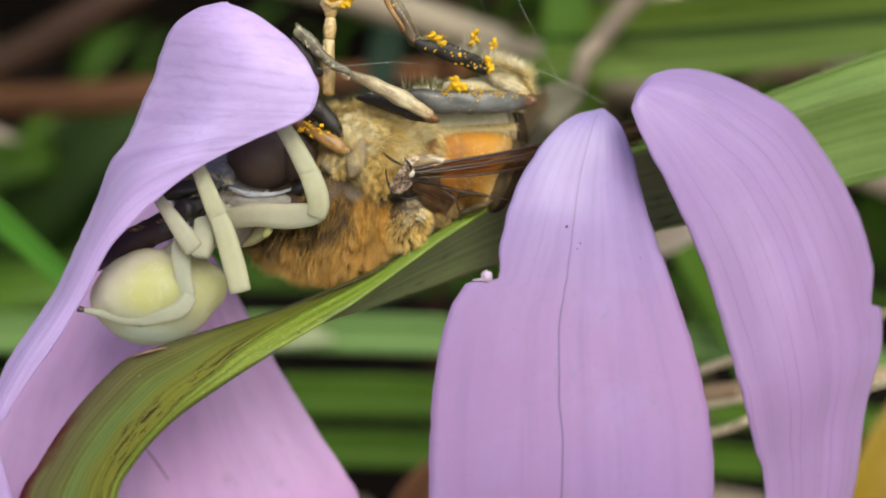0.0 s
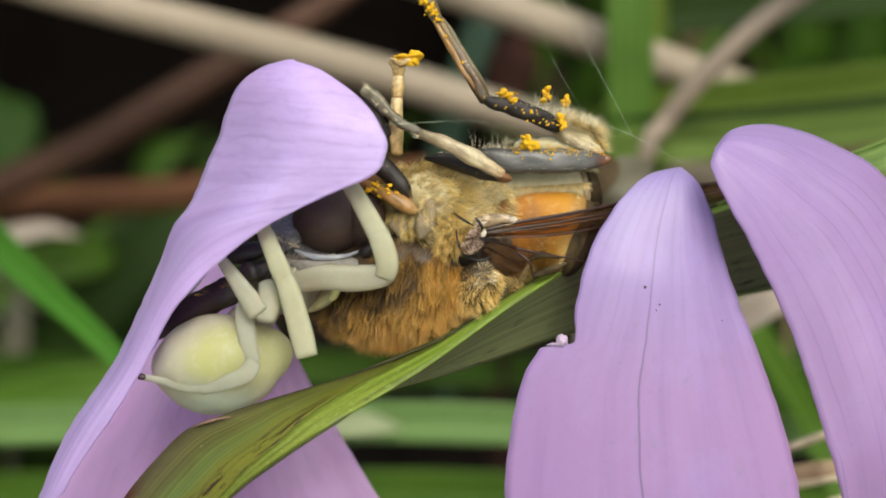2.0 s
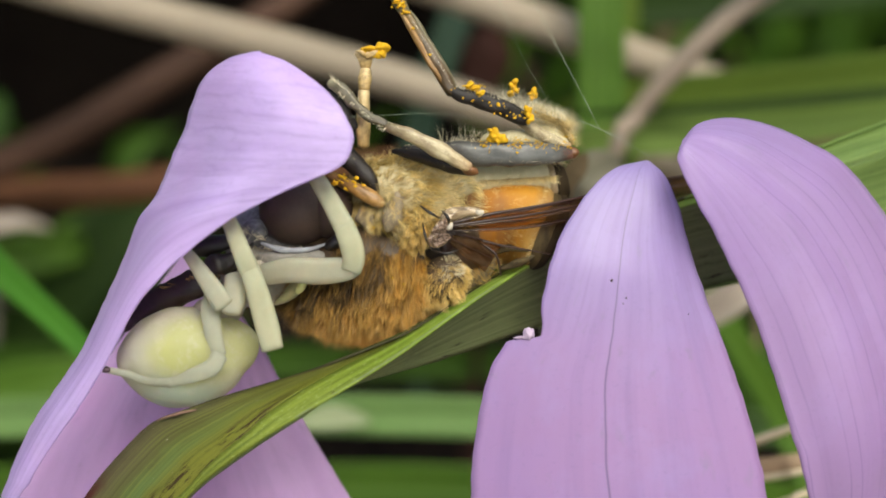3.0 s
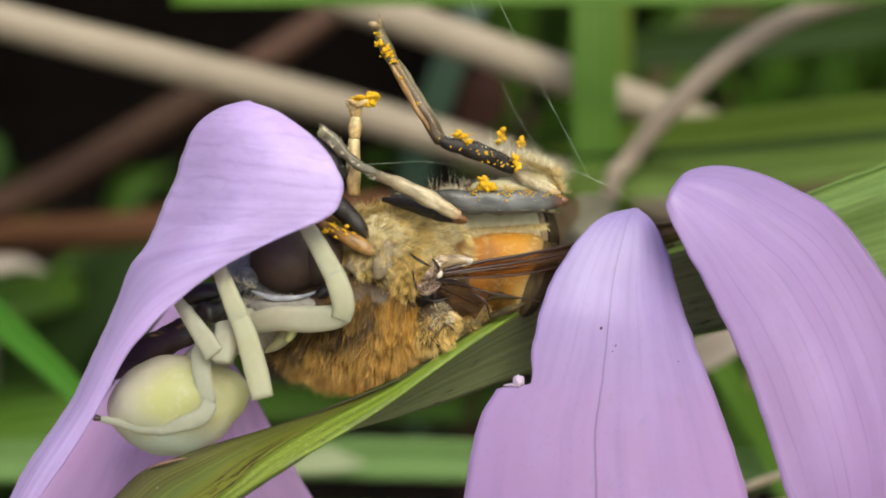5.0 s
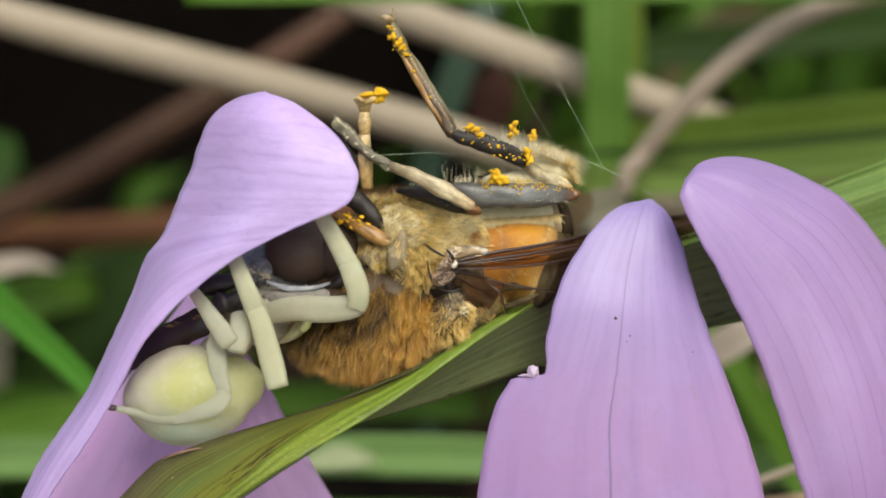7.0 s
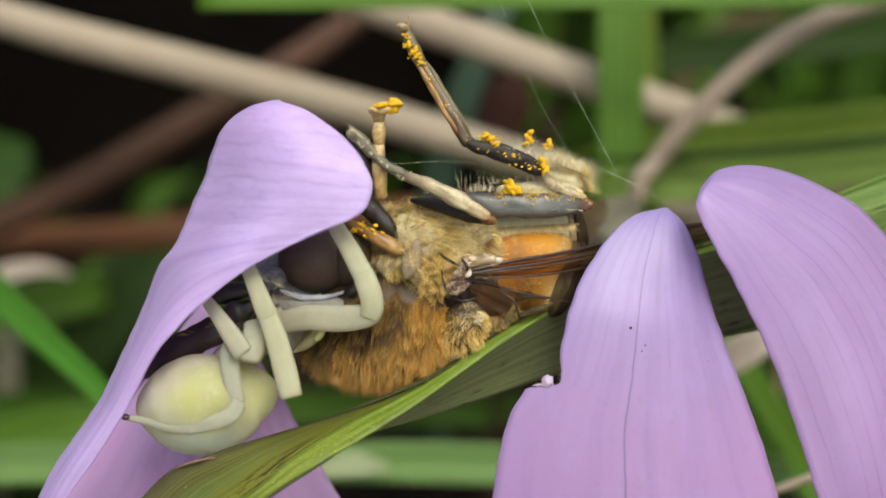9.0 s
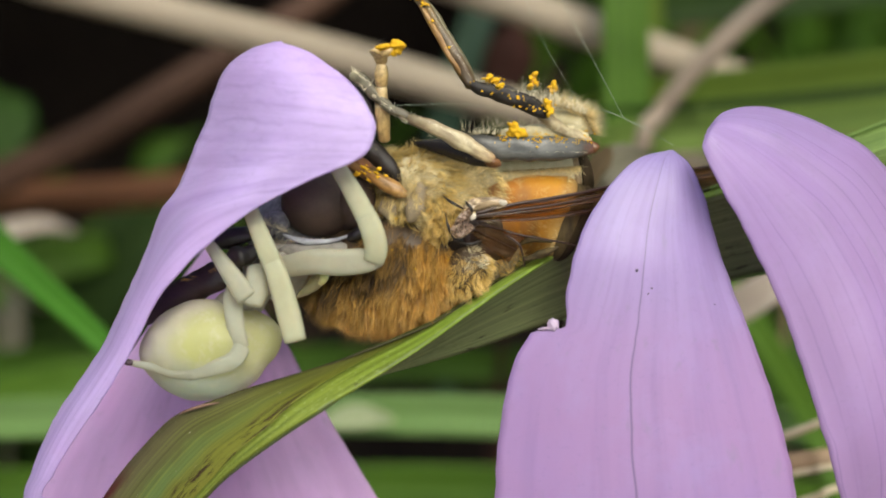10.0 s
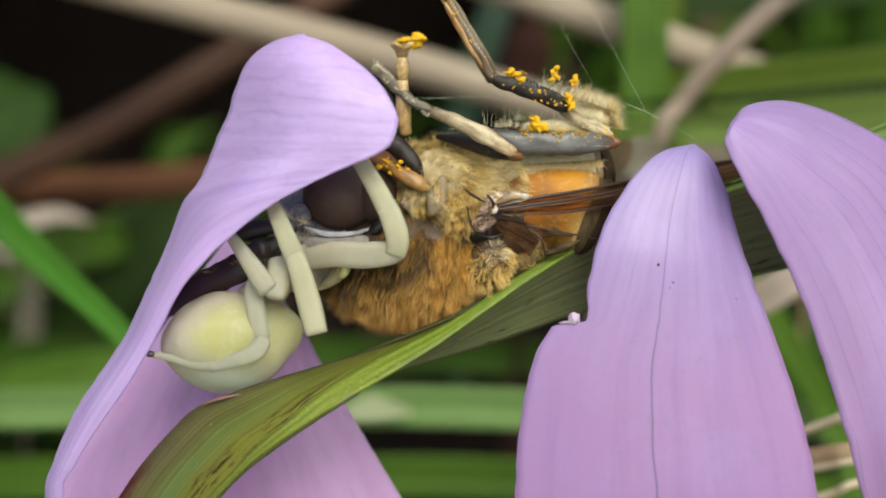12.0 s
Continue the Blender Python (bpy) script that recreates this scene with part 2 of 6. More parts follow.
def petal_material(name, light, dark, veins=14.0, midrib=None, base=None, depth=0.3, through=0.38, gloss=0.46, coat=0.15, lines=0, bruise=0.0, broad=0.0, vein_depth=0.42, vein_width=0.20):
    mat, nt, b = surface(name, rough=gloss, spec=0.5, coat=coat)
    b.inputs["Coat Roughness"].default_value = 0.36
    b.inputs["Coat IOR"].default_value = 1.65
    uv = coords(nt, (veins, 0.5, 1))
    fine = grain(nt, uv, 1.0, 3, 0.55, 0.15)
    colour = ramp(nt, fine, [(0.25, dark), (0.48, light), (1.0, tuple(min(1, c * 1.05) for c in light))])
    thin = grain(nt, coords(nt, (veins * 4, 1.0, 1)), 1.0, 2, 0.5)
    colour = mix(nt, colour, tuple(c * 0.86 for c in dark), ramp(nt, thin, [(0.30, (depth,) * 3), (0.44, (0, 0, 0))]))
    streak = grain(nt, coords(nt, (veins * 3, 7, 1)), 1.0, 4, 0.65)
    colour = mix(nt, colour, tuple(c * 0.88 for c in dark), ramp(nt, streak, [(0.52, (0, 0, 0)), (0.75, (0.5,) * 3)]))
    colour = mix(nt, colour, tuple(min(1, c * 1.12) for c in light), ramp(nt, streak, [(0.28, (0.5,) * 3), (0.46, (0, 0, 0))]))
    if base:
        down = nt.nodes.new("ShaderNodeSeparateXYZ")
        nt.links.new(coords(nt, (1, 1, 1)), down.inputs[0])
        colour = mix(nt, colour, base, ramp(nt, down.outputs[1], [(0.06, (0, 0, 0)), (0.18, (0.12,) * 3), (0.28, (0.36,) * 3), (0.40, (0.68,) * 3), (0.6, (0.85,) * 3)]))
    if lines:
        sep = nt.nodes.new("ShaderNodeSeparateXYZ")
        nt.links.new(coords(nt, (1, 1, 1)), sep.inputs[0])
        bend = node(nt, "ShaderNodeMath")
        bend.operation = "MULTIPLY_ADD"
        nt.links.new(grain(nt, coords(nt, (2.5, 3.5, 1)), 1.0, 2), bend.inputs[0])
        bend.inputs[1].default_value = 0.09
        nt.links.new(sep.outputs[0], bend.inputs[2])
        many = node(nt, "ShaderNodeMath")
        many.operation = "MULTIPLY"
        many.inputs[1].default_value = lines
        nt.links.new(bend.outputs[0], many.inputs[0])
        saw = node(nt, "ShaderNodeMath")
        saw.operation = "PINGPONG"
        saw.inputs[1].default_value = 0.5
        nt.links.new(many.outputs[0], saw.inputs[0])
        gaps = ramp(nt, grain(nt, coords(nt, (veins * 1.3, 2.2, 1)), 1.0, 3), [(0.40, (0, 0, 0)), (0.62, (vein_depth,) * 3)])
        vein = mix(nt, (0, 0, 0), gaps, ramp(nt, saw.outputs[0], [(0.0, (1, 1, 1)), (vein_width, (0, 0, 0))]))
        colour = mix(nt, colour, (dark[0] * 0.72, dark[1] * 0.66, dark[2] * 0.78), vein)
    blot = grain(nt, coords(nt, (260, 260, 260), "Object"), 1.0, 4)
    colour = mix(nt, colour, (light[0] * 1.05, light[1] * 0.88, light[2] * 0.98), ramp(nt, blot, [(0.45, (0, 0, 0)), (0.7, (0.45,) * 3)]))
    if broad:
        wide = grain(nt, coords(nt, (veins * 1.6, 1.1, 1)), 1.0, 4, 0.55, 0.3)
        colour = mix(nt, colour, (dark[0] * 0.80, dark[1] * 0.72, dark[2] * 0.80), ramp(nt, wide, [(0.50, (0, 0, 0)), (0.68, (broad,) * 3)]))
        cloud = grain(nt, coords(nt, (420, 420, 420), "Object"), 1.0, 5, 0.65)
        colour = mix(nt, colour, tuple(min(1, c * 1.16) for c in light), ramp(nt, cloud, [(0.50, (0, 0, 0)), (0.70, (broad,) * 3)]))
        pore = grain(nt, coords(nt, (5200, 5200, 5200), "Object"), 1.0, 2)
        colour = mix(nt, colour, tuple(c * 0.82 for c in dark), ramp(nt, pore, [(0.60, (0, 0, 0)), (0.74, (broad * 0.7,) * 3)]))
    if bruise:
        mark = grain(nt, coords(nt, (veins * 2.4, 16, 1)), 1.0, 4, 0.6)
        colour = mix(nt, colour, (0.33, 0.28, 0.42), ramp(nt, mark, [(0.60, (0, 0, 0)), (0.74, (bruise,) * 3)]))
    if midrib:
        sep = nt.nodes.new("ShaderNodeSeparateXYZ")
        nt.links.new(coords(nt, (1, 1, 1)), sep.inputs[0])
        wob = node(nt, "ShaderNodeMath")
        wob.operation = "MULTIPLY_ADD"
        nt.links.new(grain(nt, coords(nt, (0.01, 3, 1)), 2.0, 2), wob.inputs[0])
        wob.inputs[1].default_value = 0.03
        nt.links.new(sep.outputs[0], wob.inputs[2])
        line = ramp(nt, wob.outputs[0], [(midrib - 0.005, (0, 0, 0)), (midrib + 0.001, (0.85,) * 3), (midrib + 0.007, (0, 0, 0))])
        colour = mix(nt, colour, tuple(c * 0.42 for c in dark), line)
    nt.links.new(colour, b.inputs["Base Color"])
    b.inputs["Sheen Weight"].default_value = 0.15
    relief(nt, b, fine, 0.12, 0.06)
    through_light(mat, nt, b, colour, through)
    return mat


def blade_material(name, light, dark, fleck=(0.05, 0.03, 0.02), flecks=0.0, gloss=0.45, lines=26.0, through=0.3, spec=0.4):
    mat, nt, b = surface(name, rough=gloss, spec=spec)
    line = grain(nt, coords(nt, (lines, 0.8, 1)), 1.0, 3, 0.6)
    colour = ramp(nt, line, [(0.3, dark), (0.65, light)])
    patch = grain(nt, coords(nt, (90, 90, 90), "Object"), 1.0, 3)
    colour = mix(nt, colour, tuple(c * 0.6 for c in dark), ramp(nt, patch, [(0.45, (0, 0, 0)), (0.75, (0.5,) * 3)]))
    if flecks:
        spot = grain(nt, coords(nt, (9, 26, 1)), 1.6, 5, 0.7)
        colour = mix(nt, colour, fleck, ramp(nt, spot, [(0.66 - flecks * 0.1, (0, 0, 0)), (0.74 - flecks * 0.1, (0.85,) * 3)]))
    nt.links.new(colour, b.inputs["Base Color"])
    relief(nt, b, line, 0.5, 0.15)
    if through:
        through_light(mat, nt, b, colour, through)
    return mat


def arching_blade_material():
    """The near blade: olive towards its top margin, brown and withered there near the tip, dark scabs, and the sky's
    sheen painted in as a bluish stripe.
    """
    mat, nt, b = surface("arching_grass_blade", 0.5, 0.25)
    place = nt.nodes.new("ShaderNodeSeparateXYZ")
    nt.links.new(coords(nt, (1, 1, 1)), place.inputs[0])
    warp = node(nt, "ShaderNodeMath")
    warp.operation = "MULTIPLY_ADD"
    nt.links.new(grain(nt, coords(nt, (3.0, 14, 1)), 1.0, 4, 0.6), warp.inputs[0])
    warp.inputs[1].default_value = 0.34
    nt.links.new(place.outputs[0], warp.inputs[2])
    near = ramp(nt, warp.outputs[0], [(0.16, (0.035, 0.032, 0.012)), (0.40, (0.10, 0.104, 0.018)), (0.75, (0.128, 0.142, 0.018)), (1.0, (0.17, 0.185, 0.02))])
    # Stops 0.67 and 0.74 put the sky's bluish sheen into the colour.
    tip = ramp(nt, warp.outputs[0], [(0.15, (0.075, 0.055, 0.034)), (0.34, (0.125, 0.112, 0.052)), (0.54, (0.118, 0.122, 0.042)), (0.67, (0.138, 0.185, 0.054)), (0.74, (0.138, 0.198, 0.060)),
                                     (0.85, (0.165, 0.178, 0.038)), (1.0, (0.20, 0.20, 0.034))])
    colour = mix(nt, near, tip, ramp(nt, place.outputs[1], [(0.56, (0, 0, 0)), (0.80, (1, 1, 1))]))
    rib = grain(nt, coords(nt, (26, 1.2, 1)), 1.0, 3, 0.6)
    colour = mix(nt, colour, (0.055, 0.058, 0.012), ramp(nt, rib, [(0.34, (0.45,) * 3), (0.50, (0, 0, 0))]))
    colour = mix(nt, colour, (0.26, 0.28, 0.045), ramp(nt, rib, [(0.52, (0, 0, 0)), (0.70, (0.45,) * 3)]))
    spot = grain(nt, coords(nt, (14, 46, 1)), 1.0, 5, 0.7)
    colour = mix(nt, colour, (0.030, 0.014, 0.010), ramp(nt, spot, [(0.66, (0, 0, 0)), (0.73, (0.8,) * 3)]))
    scab = grain(nt, coords(nt, (13, 11, 1)), 1.0, 5, 0.72)
    zone = ramp(nt, warp.outputs[0], [(0.88, (0, 0, 0)), (0.97, (1, 1, 1)), (1.0, (1, 1, 1))])
    zone = mix(nt, (0, 0, 0), zone, ramp(nt, place.outputs[1], [(0.52, (0, 0, 0)), (0.60, (1, 1, 1)), (0.80, (1, 1, 1)), (0.9, (0.4,) * 3)]))
    colour = mix(nt, colour, (0.038, 0.016, 0.010), mix(nt, (0, 0, 0), zone, ramp(nt, scab, [(0.51, (0, 0, 0)), (0.56, (0.92,) * 3)])))
    burnt = ramp(nt, warp.outputs[0], [(0.20, (1, 1, 1)), (0.30, (0, 0, 0))])
    burnt = mix(nt, (0, 0, 0), burnt, ramp(nt, place.outputs[1], [(0.81, (0, 0, 0)), (0.85, (1, 1, 1))]))
    colour = mix(nt, colour, (0.075, 0.010, 0.012), burnt)
    pale = grain(nt, coords(nt, (20, 90, 1)), 1.0, 3)
    colour = mix(nt, colour, (0.5, 0.46, 0.36), ramp(nt, pale, [(0.70, (0, 0, 0)), (0.76, (0.8,) * 3)]))
    nt.links.new(colour, b.inputs["Base Color"])
    relief(nt, b, rib, 0.6, 0.12)
    through_light(mat, nt, b, colour, 0.25)
    return mat


def keel_material():
    """The bright rim of the near blade, green high up, yellower and speckled lower down."""
    mat, nt, b = surface("grass_blade_keel", 0.5, 0.3)
    place = nt.nodes.new("ShaderNodeSeparateXYZ")
    nt.links.new(coords(nt, (1, 1, 1)), place.inputs[0])
    colour = ramp(nt, place.outputs[1], [(0.30, (0.30, 0.44, 0.075)), (0.44, (0.25, 0.37, 0.045)), (0.54, (0.25, 0.32, 0.045)), (0.72, (0.21, 0.245, 0.040)), (1.0, (0.23, 0.28, 0.045))])
    rib = grain(nt, coords(nt, (5, 5, 1)), 1.0, 4, 0.65)
    colour = mix(nt, colour, (0.10, 0.135, 0.012), ramp(nt, rib, [(0.38, (0.8,) * 3), (0.56, (0, 0, 0))]))
    fleck = grain(nt, coords(nt, (9, 150, 1)), 1.0, 4, 0.7)
    colour = mix(nt, colour, (0.50, 0.60, 0.24), ramp(nt, fleck, [(0.56, (0, 0, 0)), (0.72, (0.6,) * 3)]))
    dirt = grain(nt, coords(nt, (3, 60, 1)), 1.0, 5, 0.7)
    colour = mix(nt, colour, (0.05, 0.025, 0.015), ramp(nt, dirt, [(0.63, (0, 0, 0)), (0.69, (0.85,) * 3)]))
    nt.links.new(colour, b.inputs["Base Color"])
    relief(nt, b, rib, 0.5, 0.1)
    through_light(mat, nt, b, colour, 0.25)
    return mat


def plain_material(name, light, dark, rough=0.5, spec=0.4, mm=0.5, bump=0.3, sss=0.0, coat=0.0, stretch=(1, 1, 1), through=0.0):
    """One substance with grain and blotches; mm: the size of its grain."""
    mat, nt, b = surface(name, rough, spec, coat, sss)
    k = 1000 / mm
    g = grain(nt, coords(nt, tuple(k * a for a in stretch), "Object"), 1.0, 5)
    big = grain(nt, coords(nt, (k * 0.2,) * 3, "Object"), 1.0, 3)
    colour = mix(nt, ramp(nt, g, [(0.3, dark), (0.68, light)]), ramp(nt, big, [(0.35, dark), (0.65, light)]), 0.4)
    nt.links.new(colour, b.inputs["Base Color"])
    if bump:
        relief(nt, b, g, bump, mm * 0.25)
    if through:
        through_light(mat, nt, b, colour, through)
    return mat


def limb_material(name, stops, rough=0.4):
    """An insect's limb whose colour changes along its length, with streaks and specks."""
    mat, nt, b = surface(name, rough, 0.5)
    sep = nt.nodes.new("ShaderNodeSeparateXYZ")
    nt.links.new(coords(nt, (1, 1, 1)), sep.inputs[0])
    shift = node(nt, "ShaderNodeMath")
    shift.operation = "MULTIPLY_ADD"
    patch = grain(nt, coords(nt, (2500, 2500, 2500), "Object"), 1.0, 4, 0.65)
    nt.links.new(patch, shift.inputs[0])
    shift.inputs[1].default_value = 0.22
    nt.links.new(sep.outputs[1], shift.inputs[2])
    colour = ramp(nt, shift.outputs[0], [(min(1, p + 0.11), c) for p, c in stops])
    streak = grain(nt, coords(nt, (5, 5, 1)), 1.0, 5, 0.7)
    colour = mix(nt, colour, tuple(c * 0.35 for c in stops[0][1]), ramp(nt, streak, [(0.40, (0.5,) * 3), (0.58, (0, 0, 0))]))
    speck = grain(nt, coords(nt, (9000, 9000, 9000), "Object"), 1.0, 3)
    colour = mix(nt, colour, (0.42, 0.34, 0.17), ramp(nt, speck, [(0.64, (0, 0, 0)), (0.74, (0.28,) * 3)]))
    nt.links.new(colour, b.inputs["Base Color"])
    relief(nt, b, streak, 0.35, 0.08)
    return mat


def hair_material(name, root, middle, tip, through=0.1):
    """Hairs darker at the root, each a little different."""
    mat, nt, b = surface(name, 0.45, 0.5)
    sep = nt.nodes.new("ShaderNodeSeparateXYZ")
    nt.links.new(coords(nt, (1, 1, 1)), sep.inputs[0])
    colour = ramp(nt, sep.outputs[1], [(0.0, root), (0.45, middle), (1.0, tip)])
    shade = ramp(nt, sep.outputs[0], [(0.0, (0.65,) * 3), (1.0, (1.25,) * 3)])
    colour = mix(nt, colour, shade, 1.0, "MULTIPLY")
    nt.links.new(colour, b.inputs["Base Color"])
    through_light(mat, nt, b, colour, through)
    return mat


def coat_material(name, dark, gold, bright):
    """Fur whose hue goes by each hair's tone (0 dark, 0.5 golden, 1 bright), darker at the root."""
    mat, nt, b = surface(name, 0.45, 0.5)
    sep = nt.nodes.new("ShaderNodeSeparateXYZ")
    nt.links.new(coords(nt, (1, 1, 1)), sep.inputs[0])
    a, c, d = (ramp(nt, sep.outputs[1], [(0.0, t[0]), (0.5, t[1]), (1.0, t[2])]) for t in (dark, gold, bright))
    colour = mix(nt, a, c, ramp(nt, sep.outputs[0], [(0.05, (0, 0, 0)), (0.5, (1, 1, 1))]))
    colour = mix(nt, colour, d, ramp(nt, sep.outputs[0], [(0.5, (0, 0, 0)), (0.95, (1, 1, 1))]))
    each = nt.nodes.new("ShaderNodeNewGeometry")
    colour = mix(nt, colour, ramp(nt, each.outputs["Random Per Island"], [(0.0, (0.55,) * 3), (1.0, (1.25,) * 3)]), 1.0, "MULTIPLY")
    nt.links.new(colour, b.inputs["Base Color"])
    through_light(mat, nt, b, colour, 0.12)
    return mat


def soil_material():
    """Humus under the tall grass, near-black to hold the gap's shade in its colour, going over into low green turf half
    a metre away.
    """
    mat, nt, b = surface("meadow_soil", 1.0, 0.05)
    crumb = grain(nt, coords(nt, (250, 250, 250), "Object"), 1.0, 5, 0.65)
    # Near-black crumb colours stand in for the shade between the tussocks.
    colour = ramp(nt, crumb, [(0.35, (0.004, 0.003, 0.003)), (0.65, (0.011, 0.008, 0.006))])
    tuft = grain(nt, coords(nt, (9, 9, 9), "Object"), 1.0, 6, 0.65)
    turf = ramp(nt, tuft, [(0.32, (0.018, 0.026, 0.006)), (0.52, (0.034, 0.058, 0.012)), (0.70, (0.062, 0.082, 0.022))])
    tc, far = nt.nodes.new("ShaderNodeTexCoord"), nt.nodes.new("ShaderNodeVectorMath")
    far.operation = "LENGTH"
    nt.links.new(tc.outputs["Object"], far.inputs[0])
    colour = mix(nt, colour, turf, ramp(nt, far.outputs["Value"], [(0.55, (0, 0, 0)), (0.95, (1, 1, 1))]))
    nt.links.new(colour, b.inputs["Base Color"])
    relief(nt, b, crumb, 0.8, 4.0)
    return mat


LILAC = petal_material("lilac_petal", (0.445, 0.322, 0.61), (0.36, 0.245, 0.50), 5.0, base=(0.46, 0.285, 0.54), depth=0.2, lines=13.0, bruise=0.3, broad=0.22, vein_depth=0.62, vein_width=0.10)
LILAC_HOOD = petal_material("lilac_petal_outside", (0.68, 0.535, 0.865), (0.545, 0.39, 0.74), 12.0, depth=0.4, through=0.45, lines=19.0, broad=0.32, vein_depth=0.42)
LILAC_MID = petal_material("lilac_petal_with_midrib", (0.415, 0.33, 0.625), (0.335, 0.252, 0.53), 6.0, midrib=0.47, base=(0.475, 0.275, 0.535), depth=0.4, gloss=0.42, coat=0.16, bruise=0.4, broad=0.26)
LILAC_DEEP = petal_material("lilac_petal_inside", (0.84, 0.605, 0.91), (0.77, 0.53, 0.84), 7.0, depth=0.2, through=0.62, lines=6.0, bruise=0.25, broad=0.15, vein_depth=0.2)
STRAW_PALE = blade_material("pale_thin_straw", (0.78, 0.68, 0.48), (0.55, 0.44, 0.28), lines=4, gloss=0.6, through=0.1)
SEED_STALK = blade_material("brown_husk", (0.56, 0.42, 0.27), (0.28, 0.16, 0.085), lines=5, gloss=0.65, through=0.1)
LILAC_TORN = plain_material("torn_petal_edge", (0.54, 0.44, 0.52), (0.36, 0.25, 0.40), 0.6, mm=0.3)
BLADE = arching_blade_material()
BLADE_KEEL = keel_material()
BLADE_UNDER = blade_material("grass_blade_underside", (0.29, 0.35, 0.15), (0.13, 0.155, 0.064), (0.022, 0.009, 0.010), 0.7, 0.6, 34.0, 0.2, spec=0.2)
GRASS = blade_material("meadow_grass", (0.12, 0.235, 0.024), (0.055, 0.125, 0.010), lines=8, gloss=0.55, spec=0.25)
GRASS_BRIGHT = blade_material("fresh_grass", (0.075, 0.235, 0.022), (0.045, 0.145, 0.010), lines=7, gloss=0.55, spec=0.2)
GRASS_PALE = blade_material("pale_grass", (0.24, 0.40, 0.125), (0.12, 0.22, 0.06), lines=7, gloss=0.55, spec=0.25)
# Darker copies of the meadow green; the shade is in their colour.
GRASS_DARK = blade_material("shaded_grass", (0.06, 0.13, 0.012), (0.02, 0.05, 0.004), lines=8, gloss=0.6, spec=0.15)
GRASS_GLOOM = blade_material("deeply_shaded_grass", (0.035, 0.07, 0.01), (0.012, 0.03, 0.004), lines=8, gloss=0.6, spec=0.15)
SHADED_LEAF = blade_material("shaded_green_leaf", (0.046, 0.098, 0.016), (0.020, 0.046, 0.008), lines=8, gloss=0.6, spec=0.15)
MAROON_LEAF = blade_material("maroon_withered_leaf", (0.060, 0.024, 0.017), (0.026, 0.012, 0.010), lines=5, gloss=0.7, spec=0.1)
GRASS_BLUE = blade_material("bluish_grass", (0.042, 0.085, 0.048), (0.018, 0.042, 0.024), lines=8)
GRASS_OLIVE = blade_material("olive_grass", (0.145, 0.215, 0.026), (0.055, 0.098, 0.010), lines=8, gloss=0.6, spec=0.15)
STRAW = blade_material("dry_straw", (0.43, 0.36, 0.26), (0.27, 0.21, 0.15), lines=6, gloss=0.6, through=0.1)
STRAW_GREY = blade_material("weathered_straw", (0.36, 0.285, 0.215), (0.22, 0.17, 0.13), lines=6, gloss=0.65, through=0.1)
GREY_LEAF = blade_material("greyish_leaf", (0.25, 0.235, 0.17), (0.15, 0.14, 0.095), lines=4, gloss=0.7, spec=0.2)
PALE_GREEN = blade_material("bleached_green_leaf", (0.52, 0.58, 0.36), (0.36, 0.44, 0.22), lines=4, gloss=0.7, spec=0.2)
BROWN_PALE = blade_material("pale_brown_leaf", (0.32, 0.24, 0.14), (0.19, 0.14, 0.08), lines=4, gloss=0.7, spec=0.2)
BARK = blade_material("dead_stem", (0.092, 0.048, 0.030), (0.036, 0.019, 0.013), lines=5, gloss=0.7, through=0.0, spec=0.2)
RUST = blade_material("withered_leaf", (0.30, 0.12, 0.045), (0.10, 0.045, 0.025), lines=6, gloss=0.6)
YELLOW_LEAF = blade_material("yellowing_leaf", (0.52, 0.34, 0.03), (0.3, 0.2, 0.02), lines=6)
# Brighter copy of the near blade's green, with daylight in the colour.
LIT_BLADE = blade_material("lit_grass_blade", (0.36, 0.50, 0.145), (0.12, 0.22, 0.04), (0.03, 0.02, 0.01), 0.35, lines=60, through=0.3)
PALE_LEAF = blade_material("bleached_leaf", (0.64, 0.55, 0.46), (0.42, 0.35, 0.28), lines=4, gloss=0.7)
DRY_MARGIN = plain_material("dry_pinkish_margin", (0.24, 0.14, 0.10), (0.14, 0.085, 0.06), 0.6, 0.3, 0.3, 0.4)
GRASS_LIGHT = blade_material("light_olive_grass", (0.205, 0.305, 0.07), (0.115, 0.18, 0.03), lines=7, gloss=0.6, spec=0.15)
BROWN_LEAF = blade_material("dull_brown_leaf", (0.13, 0.095, 0.05), (0.07, 0.048, 0.025), lines=5, gloss=0.7, spec=0.15)
SOIL = soil_material()
SPIDER_LEG = plain_material("spider_leg", (0.60, 0.58, 0.39), (0.52, 0.50, 0.33), 0.5, 0.3, 0.35, 0.15, sss=0.4, through=0.4)
SPIDER_LEG_CLEAR = plain_material("spider_hind_leg", (0.58, 0.555, 0.415), (0.50, 0.475, 0.35), 0.5, 0.3, 0.35, 0.15, sss=0.5, through=0.45)
SPIDER_SKIN = plain_material("spider_prosoma", (0.46, 0.42, 0.33), (0.27, 0.24, 0.19), 0.4, 0.4, 0.4, 0.25, sss=0.6)
SPIDER_JAW = plain_material("spider_jaw", (0.36, 0.33, 0.17), (0.20, 0.18, 0.10), 0.4, 0.4, 0.3, 0.25, sss=0.4)
FANG = plain_material("pale_fang", (0.62, 0.58, 0.24), (0.50, 0.44, 0.16), 0.35, 0.5, 0.2, 0.1, sss=0.4)
CLAW = plain_material("dark_claw", (0.06, 0.03, 0.04), (0.03, 0.015, 0.02), 0.4, mm=0.1)
EYE = plain_material("compound_eye", (0.080, 0.048, 0.035), (0.054, 0.032, 0.023), 0.6, 0.4, 0.05, 0.3)
